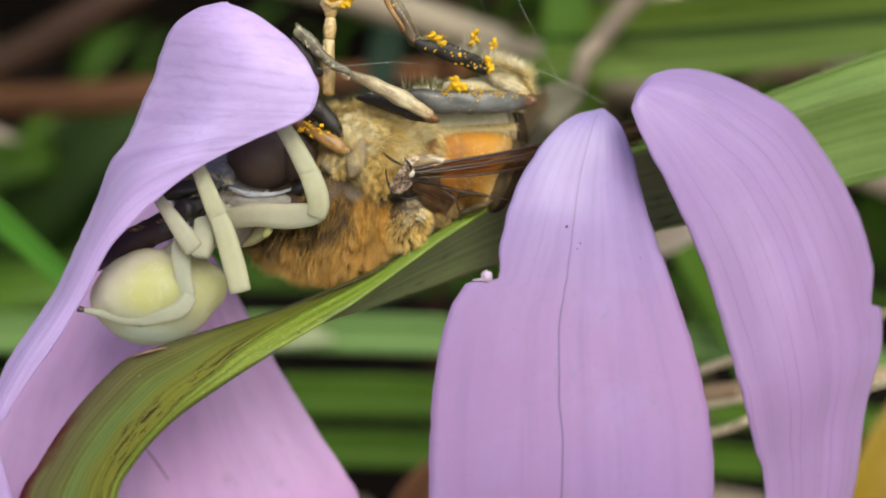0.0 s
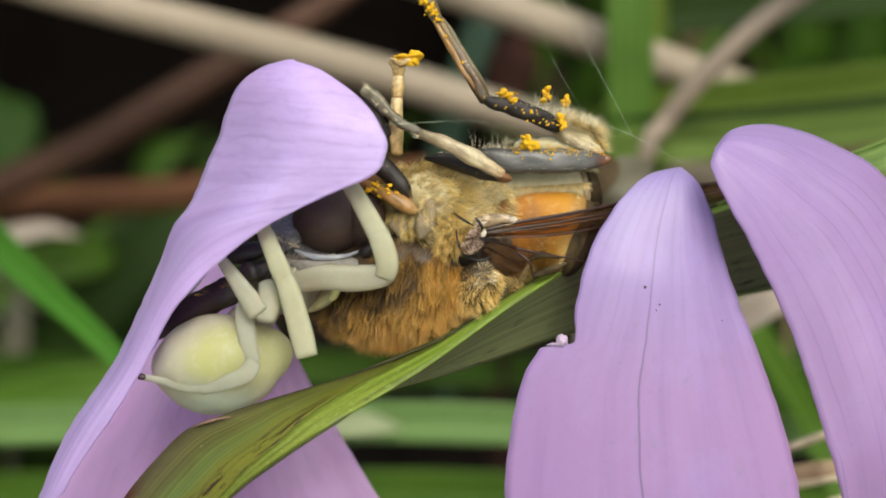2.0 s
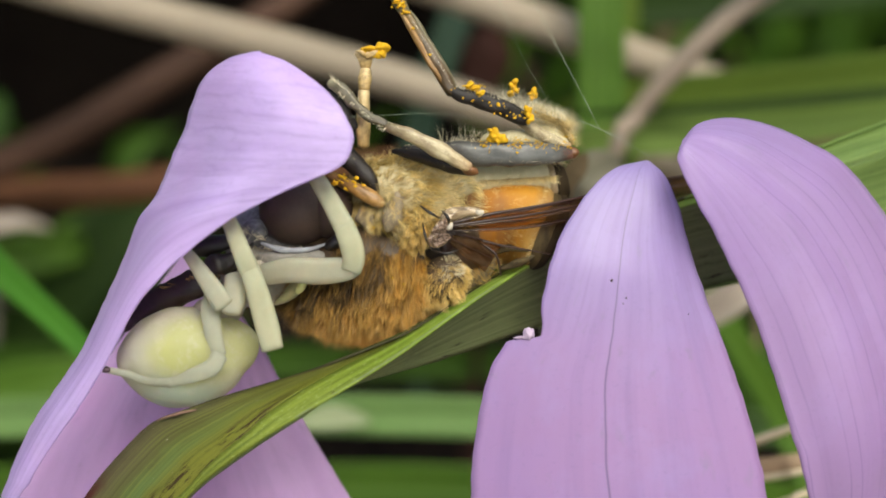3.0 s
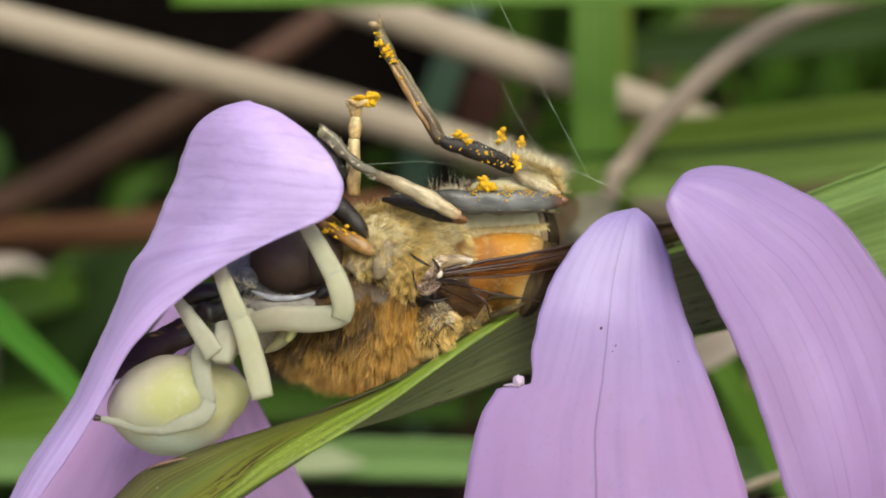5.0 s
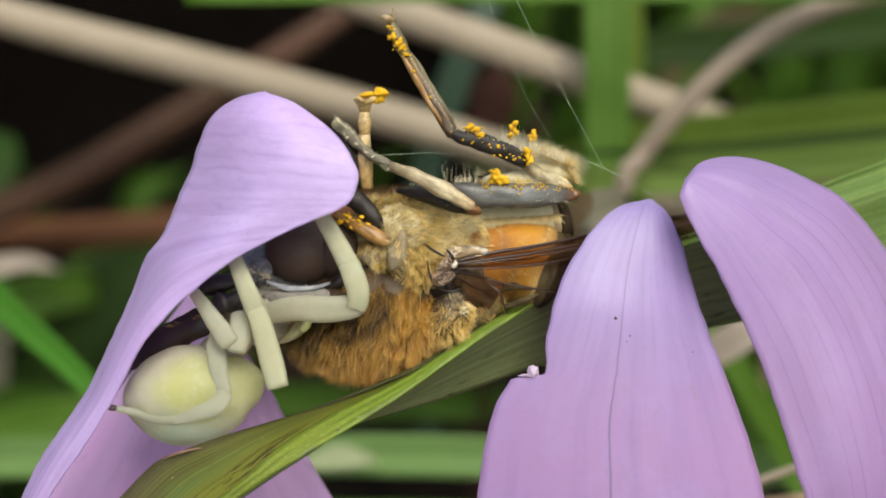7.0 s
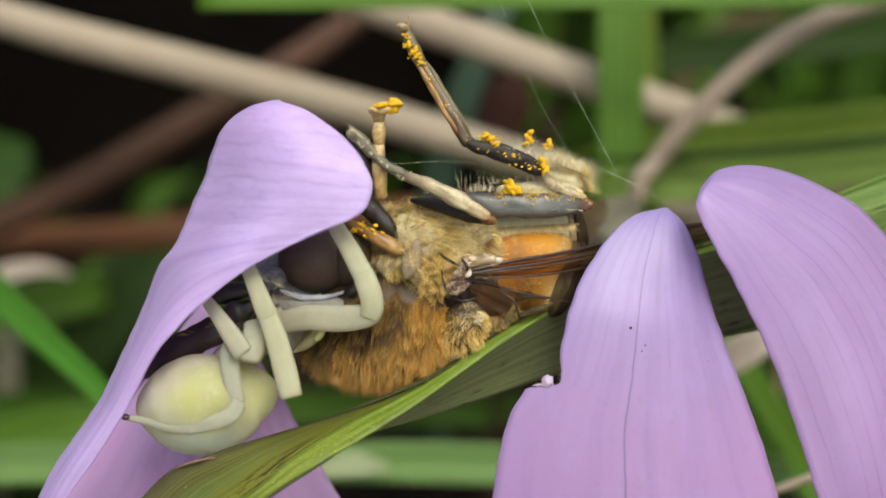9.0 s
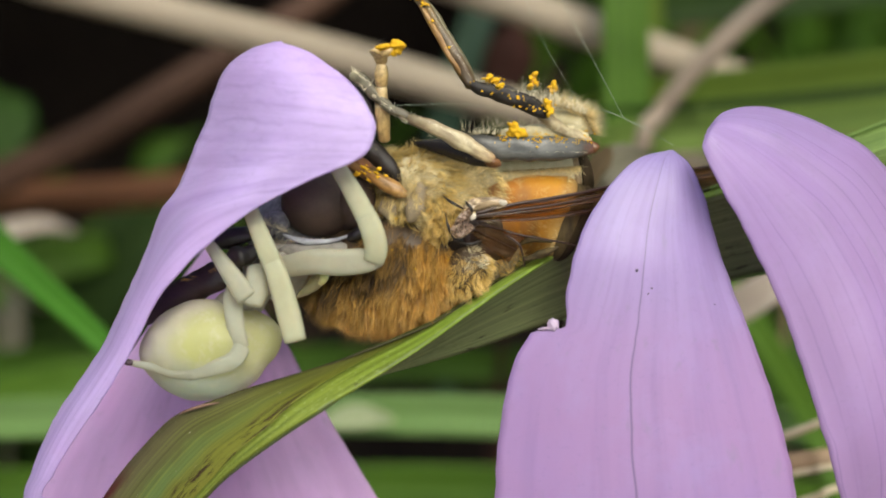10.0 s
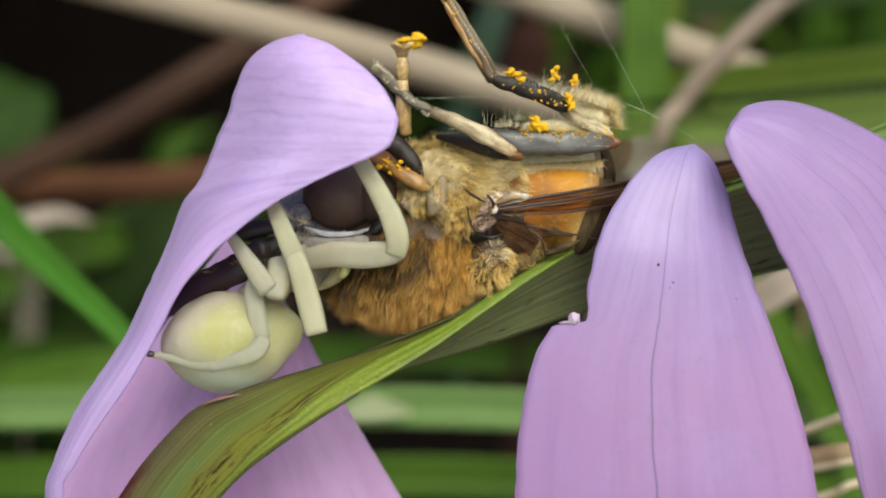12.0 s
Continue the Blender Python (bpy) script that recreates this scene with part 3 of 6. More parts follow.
FACE = plain_material("pale_face", (0.42, 0.43, 0.45), (0.22, 0.22, 0.235), 0.6, mm=0.25, bump=0.4)
FACE_DARK = plain_material("dusky_mottled_face", (0.32, 0.31, 0.31), (0.022, 0.020, 0.020), 0.55, 0.4, 0.22, 0.7)
GENA = plain_material("mottled_cheek", (0.40, 0.38, 0.33), (0.15, 0.135, 0.115), 0.6, 0.3, 0.35, 0.6)
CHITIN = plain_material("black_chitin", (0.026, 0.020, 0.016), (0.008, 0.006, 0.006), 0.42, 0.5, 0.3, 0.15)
CHITIN_BROWN = plain_material("dark_brown_chitin", (0.034, 0.018, 0.017), (0.012, 0.006, 0.006), 0.35, 0.45, 0.3, 0.3, stretch=(1, 1, 3))
CHITIN_GREY = plain_material("grey_chitin", (0.20, 0.165, 0.085), (0.05, 0.040, 0.022), 0.4, 0.4, 0.25, 0.3)
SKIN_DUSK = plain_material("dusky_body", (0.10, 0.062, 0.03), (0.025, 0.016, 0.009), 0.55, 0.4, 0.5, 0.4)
SKIN_PALE = plain_material("pale_underside", (0.68, 0.60, 0.37), (0.46, 0.385, 0.20), 0.5, 0.4, 0.4, 0.3)
RUFOUS = plain_material("rufous_joint", (0.21, 0.09, 0.03), (0.09, 0.04, 0.018), 0.4, 0.5, 0.3, 0.2)
LIMB_TAN = limb_material("tan_limb_shaded", [(0.0, (0.22, 0.08, 0.028)), (0.10, (0.44, 0.31, 0.16)), (0.35, (0.58, 0.49, 0.30)), (0.7, (0.34, 0.27, 0.15)), (0.89, (0.14, 0.11, 0.06))])
LIMB_GREY = limb_material("grey_foot", [(0.0, (0.06, 0.046, 0.024)), (0.4, (0.14, 0.118, 0.068)), (0.75, (0.12, 0.105, 0.060)), (0.89, (0.27, 0.25, 0.15))])
LIMB_AMBER = limb_material("amber_foot", [(0.0, (0.04, 0.024, 0.010)), (0.3, (0.10, 0.058, 0.018)), (0.6, (0.12, 0.075, 0.022)), (0.89, (0.22, 0.13, 0.035))])
LIMB_HONEY = limb_material("honey_foot", [(0.0, (0.12, 0.058, 0.016)), (0.4, (0.33, 0.165, 0.040)), (0.89, (0.38, 0.22, 0.075))])
LIMB_STRAW = limb_material("straw_coloured_foot", [(0.0, (0.30, 0.18, 0.06)), (0.4, (0.58, 0.40, 0.16)), (0.89, (0.66, 0.50, 0.26))])
LIMB_DARK = limb_material("grey_thigh", [(0.0, (0.010, 0.008, 0.006)), (0.25, (0.040, 0.035, 0.027)), (0.5, (0.130, 0.128, 0.115)), (0.75, (0.125, 0.125, 0.116)), (0.86, (0.08, 0.065, 0.05)), (0.89, (0.14, 0.06, 0.035))], 0.36)
LIMB_BLACK = limb_material("black_thigh", [(0.0, (0.008, 0.005, 0.003)), (0.5, (0.018, 0.011, 0.006)), (0.89, (0.012, 0.008, 0.005))], 0.6)
POLLEN = plain_material("pollen", (0.76, 0.46, 0.025), (0.52, 0.27, 0.010), 0.8, 0.2, 0.08, 0.6)
COXA = plain_material("greyish_joint", (0.33, 0.27, 0.18), (0.17, 0.125, 0.075), 0.5, 0.35, 0.3, 0.4)
WHITE = plain_material("white_knob", (0.62, 0.55, 0.44), (0.45, 0.38, 0.28), 0.4, mm=0.2)
VEIN = plain_material("wing_vein", (0.045, 0.018, 0.01), (0.02, 0.009, 0.006), 0.35, 0.5, 0.2, 0.1)
FUR = hair_material("golden_fur", (0.016, 0.008, 0.003), (0.30, 0.155, 0.027), (0.80, 0.50, 0.14))
FUR_PALE = hair_material("pale_fur", (0.34, 0.24, 0.09), (0.70, 0.53, 0.22), (0.94, 0.80, 0.46))
COAT = coat_material("golden_coat", ((0.010, 0.006, 0.003), (0.038, 0.021, 0.008), (0.14, 0.078, 0.022)), ((0.040, 0.019, 0.005), (0.35, 0.178, 0.028), (0.82, 0.50, 0.13)), ((0.18, 0.076, 0.010), (0.56, 0.25, 0.034), (0.86, 0.47, 0.11)))
COAT_PALE = coat_material("pale_coat", ((0.08, 0.048, 0.014), (0.38, 0.25, 0.065), (0.74, 0.53, 0.18)), ((0.24, 0.15, 0.038), (0.78, 0.555, 0.16), (0.98, 0.79, 0.34)), ((0.40, 0.29, 0.10), (0.88, 0.70, 0.33), (0.98, 0.88, 0.54)))
FUR_GOLD = hair_material("bright_golden_fur", (0.18, 0.10, 0.024), (0.62, 0.40, 0.10), (0.90, 0.66, 0.26))
BRONZE = plain_material("bronze_tergite", (0.13, 0.09, 0.035), (0.012, 0.009, 0.006), 0.6, 0.2, 0.45, 0.2, stretch=(2, 1, 1))
TAIL_DARK = plain_material("dark_bronze_tergite", (0.050, 0.034, 0.016), (0.010, 0.007, 0.005), 0.75, 0.12, 0.3, 0.2)
SCLERITE = plain_material("tan_sclerite", (0.42, 0.31, 0.17), (0.16, 0.10, 0.05), 0.35, 0.5, 0.2, 0.3)
FUR_ORANGE = hair_material("orange_fringe", (0.22, 0.09, 0.012), (0.56, 0.26, 0.035), (0.80, 0.43, 0.09))
BRISTLE = hair_material("pale_bristle", (0.7, 0.6, 0.38), (0.85, 0.76, 0.5), (0.95, 0.88, 0.66))


def membrane_material(name, colour, clearness):
    mat, nt, b = surface(name, 0.22, 0.6)
    streak = grain(nt, coords(nt, (13, 5, 1)), 1.0, 4, 0.65)
    nt.links.new(ramp(nt, streak, [(0.36, tuple(c * 0.5 for c in colour)), (0.52, colour), (0.68, tuple(min(0.8, c * 1.7) for c in colour))]), b.inputs["Base Color"])
    clear, m = nt.nodes.new("ShaderNodeBsdfTransparent"), nt.nodes.new("ShaderNodeMixShader")
    clear.inputs[0].default_value = (0.90, 0.72, 0.52, 1)
    fac = ramp(nt, grain(nt, coords(nt, (9, 2, 1)), 1.0, 3), [(0.38, (clearness[0],) * 3), (0.62, (clearness[1],) * 3)])
    nt.links.new(fac, m.inputs[0])
    nt.links.new(b.outputs[0], m.inputs[1]), nt.links.new(clear.outputs[0], m.inputs[2])
    nt.links.new(m.outputs[0], nt.nodes["Material Output"].inputs["Surface"])
    return mat


def silk_material():
    mat, nt, b = surface("spider_silk", 0.3, 0.7)
    b.inputs["Base Color"].default_value = (0.60, 0.70, 0.52, 1)
    clear, m = nt.nodes.new("ShaderNodeBsdfTransparent"), nt.nodes.new("ShaderNodeMixShader")
    fac = ramp(nt, grain(nt, coords(nt, (1, 9, 1)), 1.0, 3), [(0.30, (0.15,) * 3), (0.62, (0.9,) * 3)])
    nt.links.new(fac, m.inputs[0])
    nt.links.new(b.outputs[0], m.inputs[1]), nt.links.new(clear.outputs[0], m.inputs[2])
    nt.links.new(m.outputs[0], nt.nodes["Material Output"].inputs["Surface"])
    return mat


def abdomen_material():
    """Milky skin with a lemon yellow body showing through it, olive yellow on one flank, bluish green below, greyish in
    front; flank and lower tints are lightened against shade.
    """
    mat, nt, b = surface("spider_abdomen", 0.42, 0.4, sss=0.9, sss_mm=(0.7, 0.7, 0.5))
    origin = world_of(at(330, 748, 0))
    tc = nt.nodes.new("ShaderNodeTexCoord")
    n = node(nt, "ShaderNodeTexNoise", Scale=900.0, Detail=4.0)
    nt.links.new(tc.outputs["Object"], n.inputs["Vector"])
    warp = nt.nodes.new("ShaderNodeVectorMath")
    warp.operation = "MULTIPLY_ADD"
    nt.links.new(n.outputs["Color"], warp.inputs[0])
    warp.inputs[1].default_value = (0.0009,) * 3
    nt.links.new(tc.outputs["Object"], warp.inputs[2])

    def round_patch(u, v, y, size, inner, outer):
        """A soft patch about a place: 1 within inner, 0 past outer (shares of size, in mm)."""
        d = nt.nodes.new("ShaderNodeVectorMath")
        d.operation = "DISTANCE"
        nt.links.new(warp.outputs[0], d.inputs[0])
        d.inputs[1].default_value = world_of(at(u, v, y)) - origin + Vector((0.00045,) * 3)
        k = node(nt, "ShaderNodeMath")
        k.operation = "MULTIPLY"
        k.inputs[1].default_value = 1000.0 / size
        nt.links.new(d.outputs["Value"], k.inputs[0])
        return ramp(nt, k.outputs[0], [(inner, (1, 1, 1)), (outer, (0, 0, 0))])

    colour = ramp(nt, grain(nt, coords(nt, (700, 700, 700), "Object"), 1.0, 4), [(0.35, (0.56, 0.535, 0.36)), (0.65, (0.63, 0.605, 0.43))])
    # Flank and belly tints are lightened to offset the shade on them.
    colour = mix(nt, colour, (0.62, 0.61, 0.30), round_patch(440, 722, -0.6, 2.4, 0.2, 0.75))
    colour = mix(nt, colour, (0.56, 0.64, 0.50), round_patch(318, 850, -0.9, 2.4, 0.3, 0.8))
    colour = mix(nt, colour, (0.62, 0.59, 0.48), round_patch(205, 712, -0.4, 2.2, 0.25, 0.8))
    colour = mix(nt, colour, (0.58, 0.52, 0.40), round_patch(300, 636, -0.3, 1.6, 0.1, 0.7))
    colour = mix(nt, colour, (0.57, 0.57, 0.24), round_patch(330, 735, -1.5, 2.0, 0.36, 0.62))
    colour = mix(nt, colour, (0.55, 0.55, 0.25), round_patch(333, 692, -1.3, 1.5, 0.2, 0.6))
    fine = grain(nt, coords(nt, (2300, 2300, 2300), "Object"), 1.0, 5, 0.65)
    colour = mix(nt, colour, (0.72, 0.69, 0.55), ramp(nt, fine, [(0.50, (0, 0, 0)), (0.72, (0.5,) * 3)]))
    nt.links.new(colour, b.inputs["Base Color"])
    relief(nt, b, fine, 0.25, 0.08)
    through_light(mat, nt, b, colour, 0.40)
    return mat


def tergite_material():
    """Dusky at the waist, glowing orange, then a yellow hind margin; each zone frayed into the next."""
    mat, nt, b = surface("orange_tergite", 0.55, 0.25, sss=0.15)
    sep = nt.nodes.new("ShaderNodeSeparateXYZ")
    nt.links.new(coords(nt, (1, 1, 1)), sep.inputs[0])
    shift = node(nt, "ShaderNodeMath")
    shift.operation = "MULTIPLY_ADD"
    nt.links.new(grain(nt, coords(nt, (1300, 1300, 1300), "Object"), 1.0, 5, 0.7), shift.inputs[0])
    shift.inputs[1].default_value = 0.30
    nt.links.new(sep.outputs[1], shift.inputs[2])
    colour = ramp(nt, shift.outputs[0], [(0.22, (0.15, 0.10, 0.07)), (0.33, (0.34, 0.17, 0.06)), (0.45, (0.38, 0.145, 0.010)), (0.78, (0.46, 0.21, 0.016)), (0.90, (0.52, 0.30, 0.07)), (1.0, (0.44, 0.28, 0.09))])
    smear = grain(nt, coords(nt, (700, 260, 260), "Object"), 1.0, 5, 0.65)
    colour = mix(nt, colour, (0.22, 0.10, 0.03), ramp(nt, smear, [(0.50, (0, 0, 0)), (0.68, (0.8,) * 3)]))
    dust = grain(nt, coords(nt, (5200, 5200, 5200), "Object"), 1.0, 3)
    colour = mix(nt, colour, (0.85, 0.64, 0.28), ramp(nt, dust, [(0.56, (0, 0, 0)), (0.70, (0.25,) * 3)]))
    nt.links.new(colour, b.inputs["Base Color"])
    relief(nt, b, smear, 0.4, 0.15)
    return mat


MEMBRANE = membrane_material("wing_membrane", (0.060, 0.032, 0.016), (0.34, 0.86))
MEMBRANE_DARK = membrane_material("crumpled_wing_membrane", (0.12, 0.075, 0.040), (0.50, 0.92))
CALYPTER = membrane_material("crumpled_calypter", (0.27, 0.185, 0.135), (0.05, 0.55))
CALYPTER_PALE = membrane_material("pale_calypter", (0.50, 0.39, 0.26), (0.0, 0.4))
SILK, ABDOMEN, TERGITE = silk_material(), abdomen_material(), tergite_material()


# ---- ground and meadow ----
def hollow(x, y):
    """A pit sunk into the soil so that the gap between the tussocks falls dark: its depth in mm."""
    k = min(1, max(0, min(x + 185, 6 - x, y - 165, 345 - y) / 25))
    return 130 * k * k * (3 - 2 * k)


def ground():
    """One sheet to the horizon, finely uneven near the flowers."""
    xs = sorted(set(list(np.linspace(-450, 450, 76)) + [s * r for s in (-1, 1) for r in (700, 1500, 5000, 20000, 100000)]))
    ys = sorted(set(list(np.linspace(-300, 700, 84)) + [-100000, -20000, -5000, -1500, -700, 1200, 2500, 6000, 20000, 100000]))
    rows = []
    for y in ys:
        rows.append([plan_of((x, y, -hollow(x, y) + (6.0 * noise.noise(Vector((x, y, 0)) * 0.02) + 2.5 * noise.noise(Vector((x, y, 9)) * 0.11)) if abs(x) < 460 and -310 < y < 710 else 0.0)) for x in xs])
    return single("ground", grid_mesh(rows), SOIL, plan_of((0, 0, 0)), "humus soil under meadow grass, coloured near-black for shade", "ground", kind="structure")


ground()


def blade_mesh(points, widths, face=(0, -1, 0), fold=0.12, n=26, m=6, thick=0.25, twist=0.0):
    """A grass blade along points, widths in mm, its face turned to face, with a shallow keel."""
    data = np.array(curve_through([(*p, w) for p, w in zip(points, widths)], n))
    tan = np.gradient(data[:, :3], axis=0)
    tan /= np.linalg.norm(tan, axis=1, keepdims=True)
    rows = []
    for i, (d, t) in enumerate(zip(data, tan)):
        side = np.cross(t, np.array(face, float))
        side /= np.linalg.norm(side) + 1e-9
        out = np.cross(side, t)
        a = twist * i / n
        side, out = side * math.cos(a) + out * math.sin(a), out * math.cos(a) - side * math.sin(a)
        rows.append([d[:3] + side * d[3] * (s - 0.5) + out * d[3] * fold * (abs(s - 0.5) * 2) ** 1.5 for s in np.linspace(0, 1, m + 1)])
    return grid_mesh(rows, thick)


def rooted(points, x, y):
    """The path of a stem, carried on to its root in the ground at world x, y (mm)."""
    return [plan_of((x, y, -2)), plan_of((x, y, 8))] + points


def background_blade(name, path, widths, material, root, label, category, group="", stem=False, twist=0.0, fold=0.12):
    """A grass blade or dry stem behind the flowers, standing or leaning over from its root."""
    pts = rooted([at(*p) for p in path], *root)
    w = [widths[0] * 0.7, widths[0] * 0.85] + list(widths)
    if stem:
        mesh = tube(pts, [a / 2 for a in w], 12, 30)
        return single(name, mesh, material, pts[0], label, category, group)
    b = thing(name, pts[0], label, category, group)
    part("leaf", blade_mesh(pts, w, twist=twist, fold=fold), material, b)
    part("midrib", tube([p + Vector((0, 0.12, 0)) for p in pts], [max(0.06, a * 0.055) for a in w], 8, 26), material, b)
    return b


def meadow():
    tan1 = "thick tan dry straw lying across the shaded meadow"
    background_blade("dry_stalk", [(-900, -144, 52), (-300, -36, 50), (0, 60, 48), (300, 137, 47), (620, 219, 46), (950, 320, 46), (1400, 470, 48), (1900, 650, 50)],
                     [1.7, 2.1, 2.3, 2.4, 2.35, 2.2, 2.0, 1.8], STRAW, (-70, 62), tan1, "straw", "dry stalks", stem=True)
    background_blade("dry_stalk", [(1900, 520, 44), (1560, 350, 44), (1260, 248, 43), (1020, 165, 42.5), (760, 75, 42), (520, -10, 43), (200, -120, 46)],
                     [1.6, 1.9, 2.1, 2.3, 2.3, 2.2, 1.6], STRAW, (66, 60), tan1, "straw", "dry stalks", stem=True)
    background_blade("dry_stalk", [(1075, 450, 35), (1128, 315, 33), (1235, 190, 31.5), (1345, 98, 31), (1480, 38, 31), (1640, 0, 32), (1900, -60, 36)],
                     [0.9, 1.05, 1.15, 1.2, 1.15, 1.05, 0.8], STRAW_GREY, (6, 58), "bent greyish dry stem rising behind the petals", "straw", "dry stalks", stem=True)
    background_blade("dry_stalk", [(-330, 900, 46), (-240, 500, 46), (-190, 280, 46), (-165, 100, 46), (-140, -80, 47), (-120, -300, 50)],
                     [1.5, 1.5, 1.5, 1.6, 1.6, 1.2], STRAW, (-42, 52), "upright tan dry stalk at the edge of the gap", "straw", "dry stalks", stem=True)
    # green blades
    background_blade("grass_blade", [(1085, 1200, 42), (1075, 800, 39), (1072, 500, 38), (1070, 260, 38), (1068, 60, 38), (1062, -200, 39), (1050, -500, 42)],
                     [2.4, 2.6, 2.65, 2.65, 2.6, 2.3, 0.6], GRASS, (14, 56), "broad upright green grass blade", "grass", "grass blades")
    background_blade("grass_blade", [(1115, 1200, 46), (1118, 700, 44), (1118, 300, 44), (1112, 0, 44), (1105, -400, 48)],
                     [1.4, 1.4, 1.4, 1.3, 0.3], GRASS_OLIVE, (17, 64), "narrow olive green grass blade", "grass", "grass blades")
    background_blade("grass_blade", [(2200, -60, 30), (1800, -5, 29), (1400, 12, 28), (1000, 14, 28), (620, 16, 28), (460, 18, 28), (322, 20, 28)],
                     [1.1, 1.2, 1.35, 1.4, 1.35, 1.3, 1.2], GRASS, (78, 44), "long green grass blade bent over level", "grass", "grass blades")
    background_blade("grass_blade", [(430, 1010, 22), (290, 860, 23), (150, 718, 24), (75, 646, 25), (0, 578, 26), (-160, 420, 28), (-380, 190, 32)],
                     [0.9, 1.0, 1.1, 1.25, 1.5, 2.2, 1.9], GRASS_BRIGHT, (-3, 30), "bright green grass blade leaning beside the petal", "grass", "grass blades")
    for v, y, w, mat, lab in ((843, 34, 2.2, GRASS_PALE, "pale green grass blade lying level behind the flower"),
                              (965, 46, 2.7, GRASS, "green grass blade lying level behind the flower"),
                              (1060, 42, 2.3, GRASS, "green grass blade lying level behind the flower"),
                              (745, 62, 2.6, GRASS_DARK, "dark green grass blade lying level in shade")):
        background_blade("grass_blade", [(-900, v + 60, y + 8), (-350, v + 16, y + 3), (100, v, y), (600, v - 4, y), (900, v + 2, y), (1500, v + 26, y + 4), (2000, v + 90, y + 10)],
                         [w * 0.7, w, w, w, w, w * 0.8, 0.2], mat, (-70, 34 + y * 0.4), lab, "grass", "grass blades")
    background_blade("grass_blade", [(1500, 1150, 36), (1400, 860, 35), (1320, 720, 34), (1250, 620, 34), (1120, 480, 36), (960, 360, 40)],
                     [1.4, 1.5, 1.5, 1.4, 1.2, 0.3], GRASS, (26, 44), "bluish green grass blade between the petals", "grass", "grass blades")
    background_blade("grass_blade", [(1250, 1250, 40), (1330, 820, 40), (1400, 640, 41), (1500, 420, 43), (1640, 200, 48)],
                     [2.0, 2.0, 2.0, 1.8, 0.3], GRASS_DARK, (20, 58), "grass blade in shaded green behind the petals", "grass", "grass blades")
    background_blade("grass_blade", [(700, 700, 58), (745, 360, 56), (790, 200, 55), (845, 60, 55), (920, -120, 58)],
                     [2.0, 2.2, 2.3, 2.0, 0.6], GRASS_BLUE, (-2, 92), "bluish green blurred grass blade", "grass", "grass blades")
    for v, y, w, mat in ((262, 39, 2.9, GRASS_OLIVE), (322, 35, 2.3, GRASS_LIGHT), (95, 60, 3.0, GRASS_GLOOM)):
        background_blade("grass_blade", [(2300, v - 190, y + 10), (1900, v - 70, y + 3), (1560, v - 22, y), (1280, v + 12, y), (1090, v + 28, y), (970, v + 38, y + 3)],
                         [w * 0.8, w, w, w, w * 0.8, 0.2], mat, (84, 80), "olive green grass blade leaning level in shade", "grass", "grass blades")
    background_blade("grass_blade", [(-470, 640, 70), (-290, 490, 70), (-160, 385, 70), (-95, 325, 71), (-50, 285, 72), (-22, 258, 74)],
                     [6.0, 9.0, 10.5, 10.5, 8.5, 3.5], SHADED_LEAF, (-58, 96), "broad rounded leaf in shaded green beside the gap", "grass", "grass blades")
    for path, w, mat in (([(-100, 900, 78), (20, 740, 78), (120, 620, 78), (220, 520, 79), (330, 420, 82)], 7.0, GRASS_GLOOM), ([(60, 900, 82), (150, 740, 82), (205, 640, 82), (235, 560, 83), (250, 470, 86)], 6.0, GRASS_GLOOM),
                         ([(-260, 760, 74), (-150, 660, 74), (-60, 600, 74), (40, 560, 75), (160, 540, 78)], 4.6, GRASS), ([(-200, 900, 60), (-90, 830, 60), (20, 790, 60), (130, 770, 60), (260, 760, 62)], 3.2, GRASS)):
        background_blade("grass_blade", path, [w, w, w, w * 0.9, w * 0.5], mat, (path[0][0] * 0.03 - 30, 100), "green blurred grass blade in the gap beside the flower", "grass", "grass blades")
    background_blade("grass_blade", [(2300, 140, 37), (1900, 232, 34), (1560, 268, 33), (1300, 292, 33), (1120, 302, 34), (990, 306, 36)],
                     [0.5, 0.6, 0.6, 0.55, 0.4, 0.1], GRASS_GLOOM, (80, 66), "thin grass blade in shaded green leaning level", "grass", "grass blades")
    background_blade("grass_blade", [(2300, 210, 56), (1900, 258, 51), (1560, 284, 48), (1300, 302, 48), (1000, 318, 48), (820, 326, 51)],
                     [1.8, 2.2, 2.3, 2.1, 1.6, 0.3], GRASS_LIGHT, (84, 84), "light olive grass blade leaning level", "grass", "grass blades")
    background_blade("withered_leaf", [(1150, 1500, 88), (1148, 800, 87), (1150, 400, 86), (1160, 230, 86), (1185, 150, 86), (1225, 115, 86), (1270, 90, 86), (1330, 75, 86), (1400, 70, 88)],
                     [0.5, 0.5, 0.5, 0.6, 1.8, 3.6, 4.2, 3.4, 0.8], BROWN_LEAF, (18, 124), "dull brown withered leaf in shade", "leaf")
    background_blade("withered_leaf", [(850, 1500, 62), (852, 800, 60), (856, 420, 59), (858, 285, 58), (862, 230, 58), (870, 190, 58), (882, 145, 59)],
                     [0.5, 0.5, 0.6, 1.6, 3.4, 3.4, 0.8], MAROON_LEAF, (3, 92), "maroon withered leaf in the shade", "leaf")
    background_blade("bleached_leaf", [(1340, 1900, 42), (1345, 1100, 41), (1350, 700, 40), (1355, 480, 40), (1380, 400, 40), (1430, 366, 39), (1470, 352, 39), (1505, 350, 39), (1545, 356, 41)],
                     [0.3, 0.3, 0.3, 0.3, 0.4, 0.9, 1.25, 1.0, 0.3], BROWN_PALE, (46, 60), "pale brown leaf scrap behind the petal", "leaf", "bleached leaves")
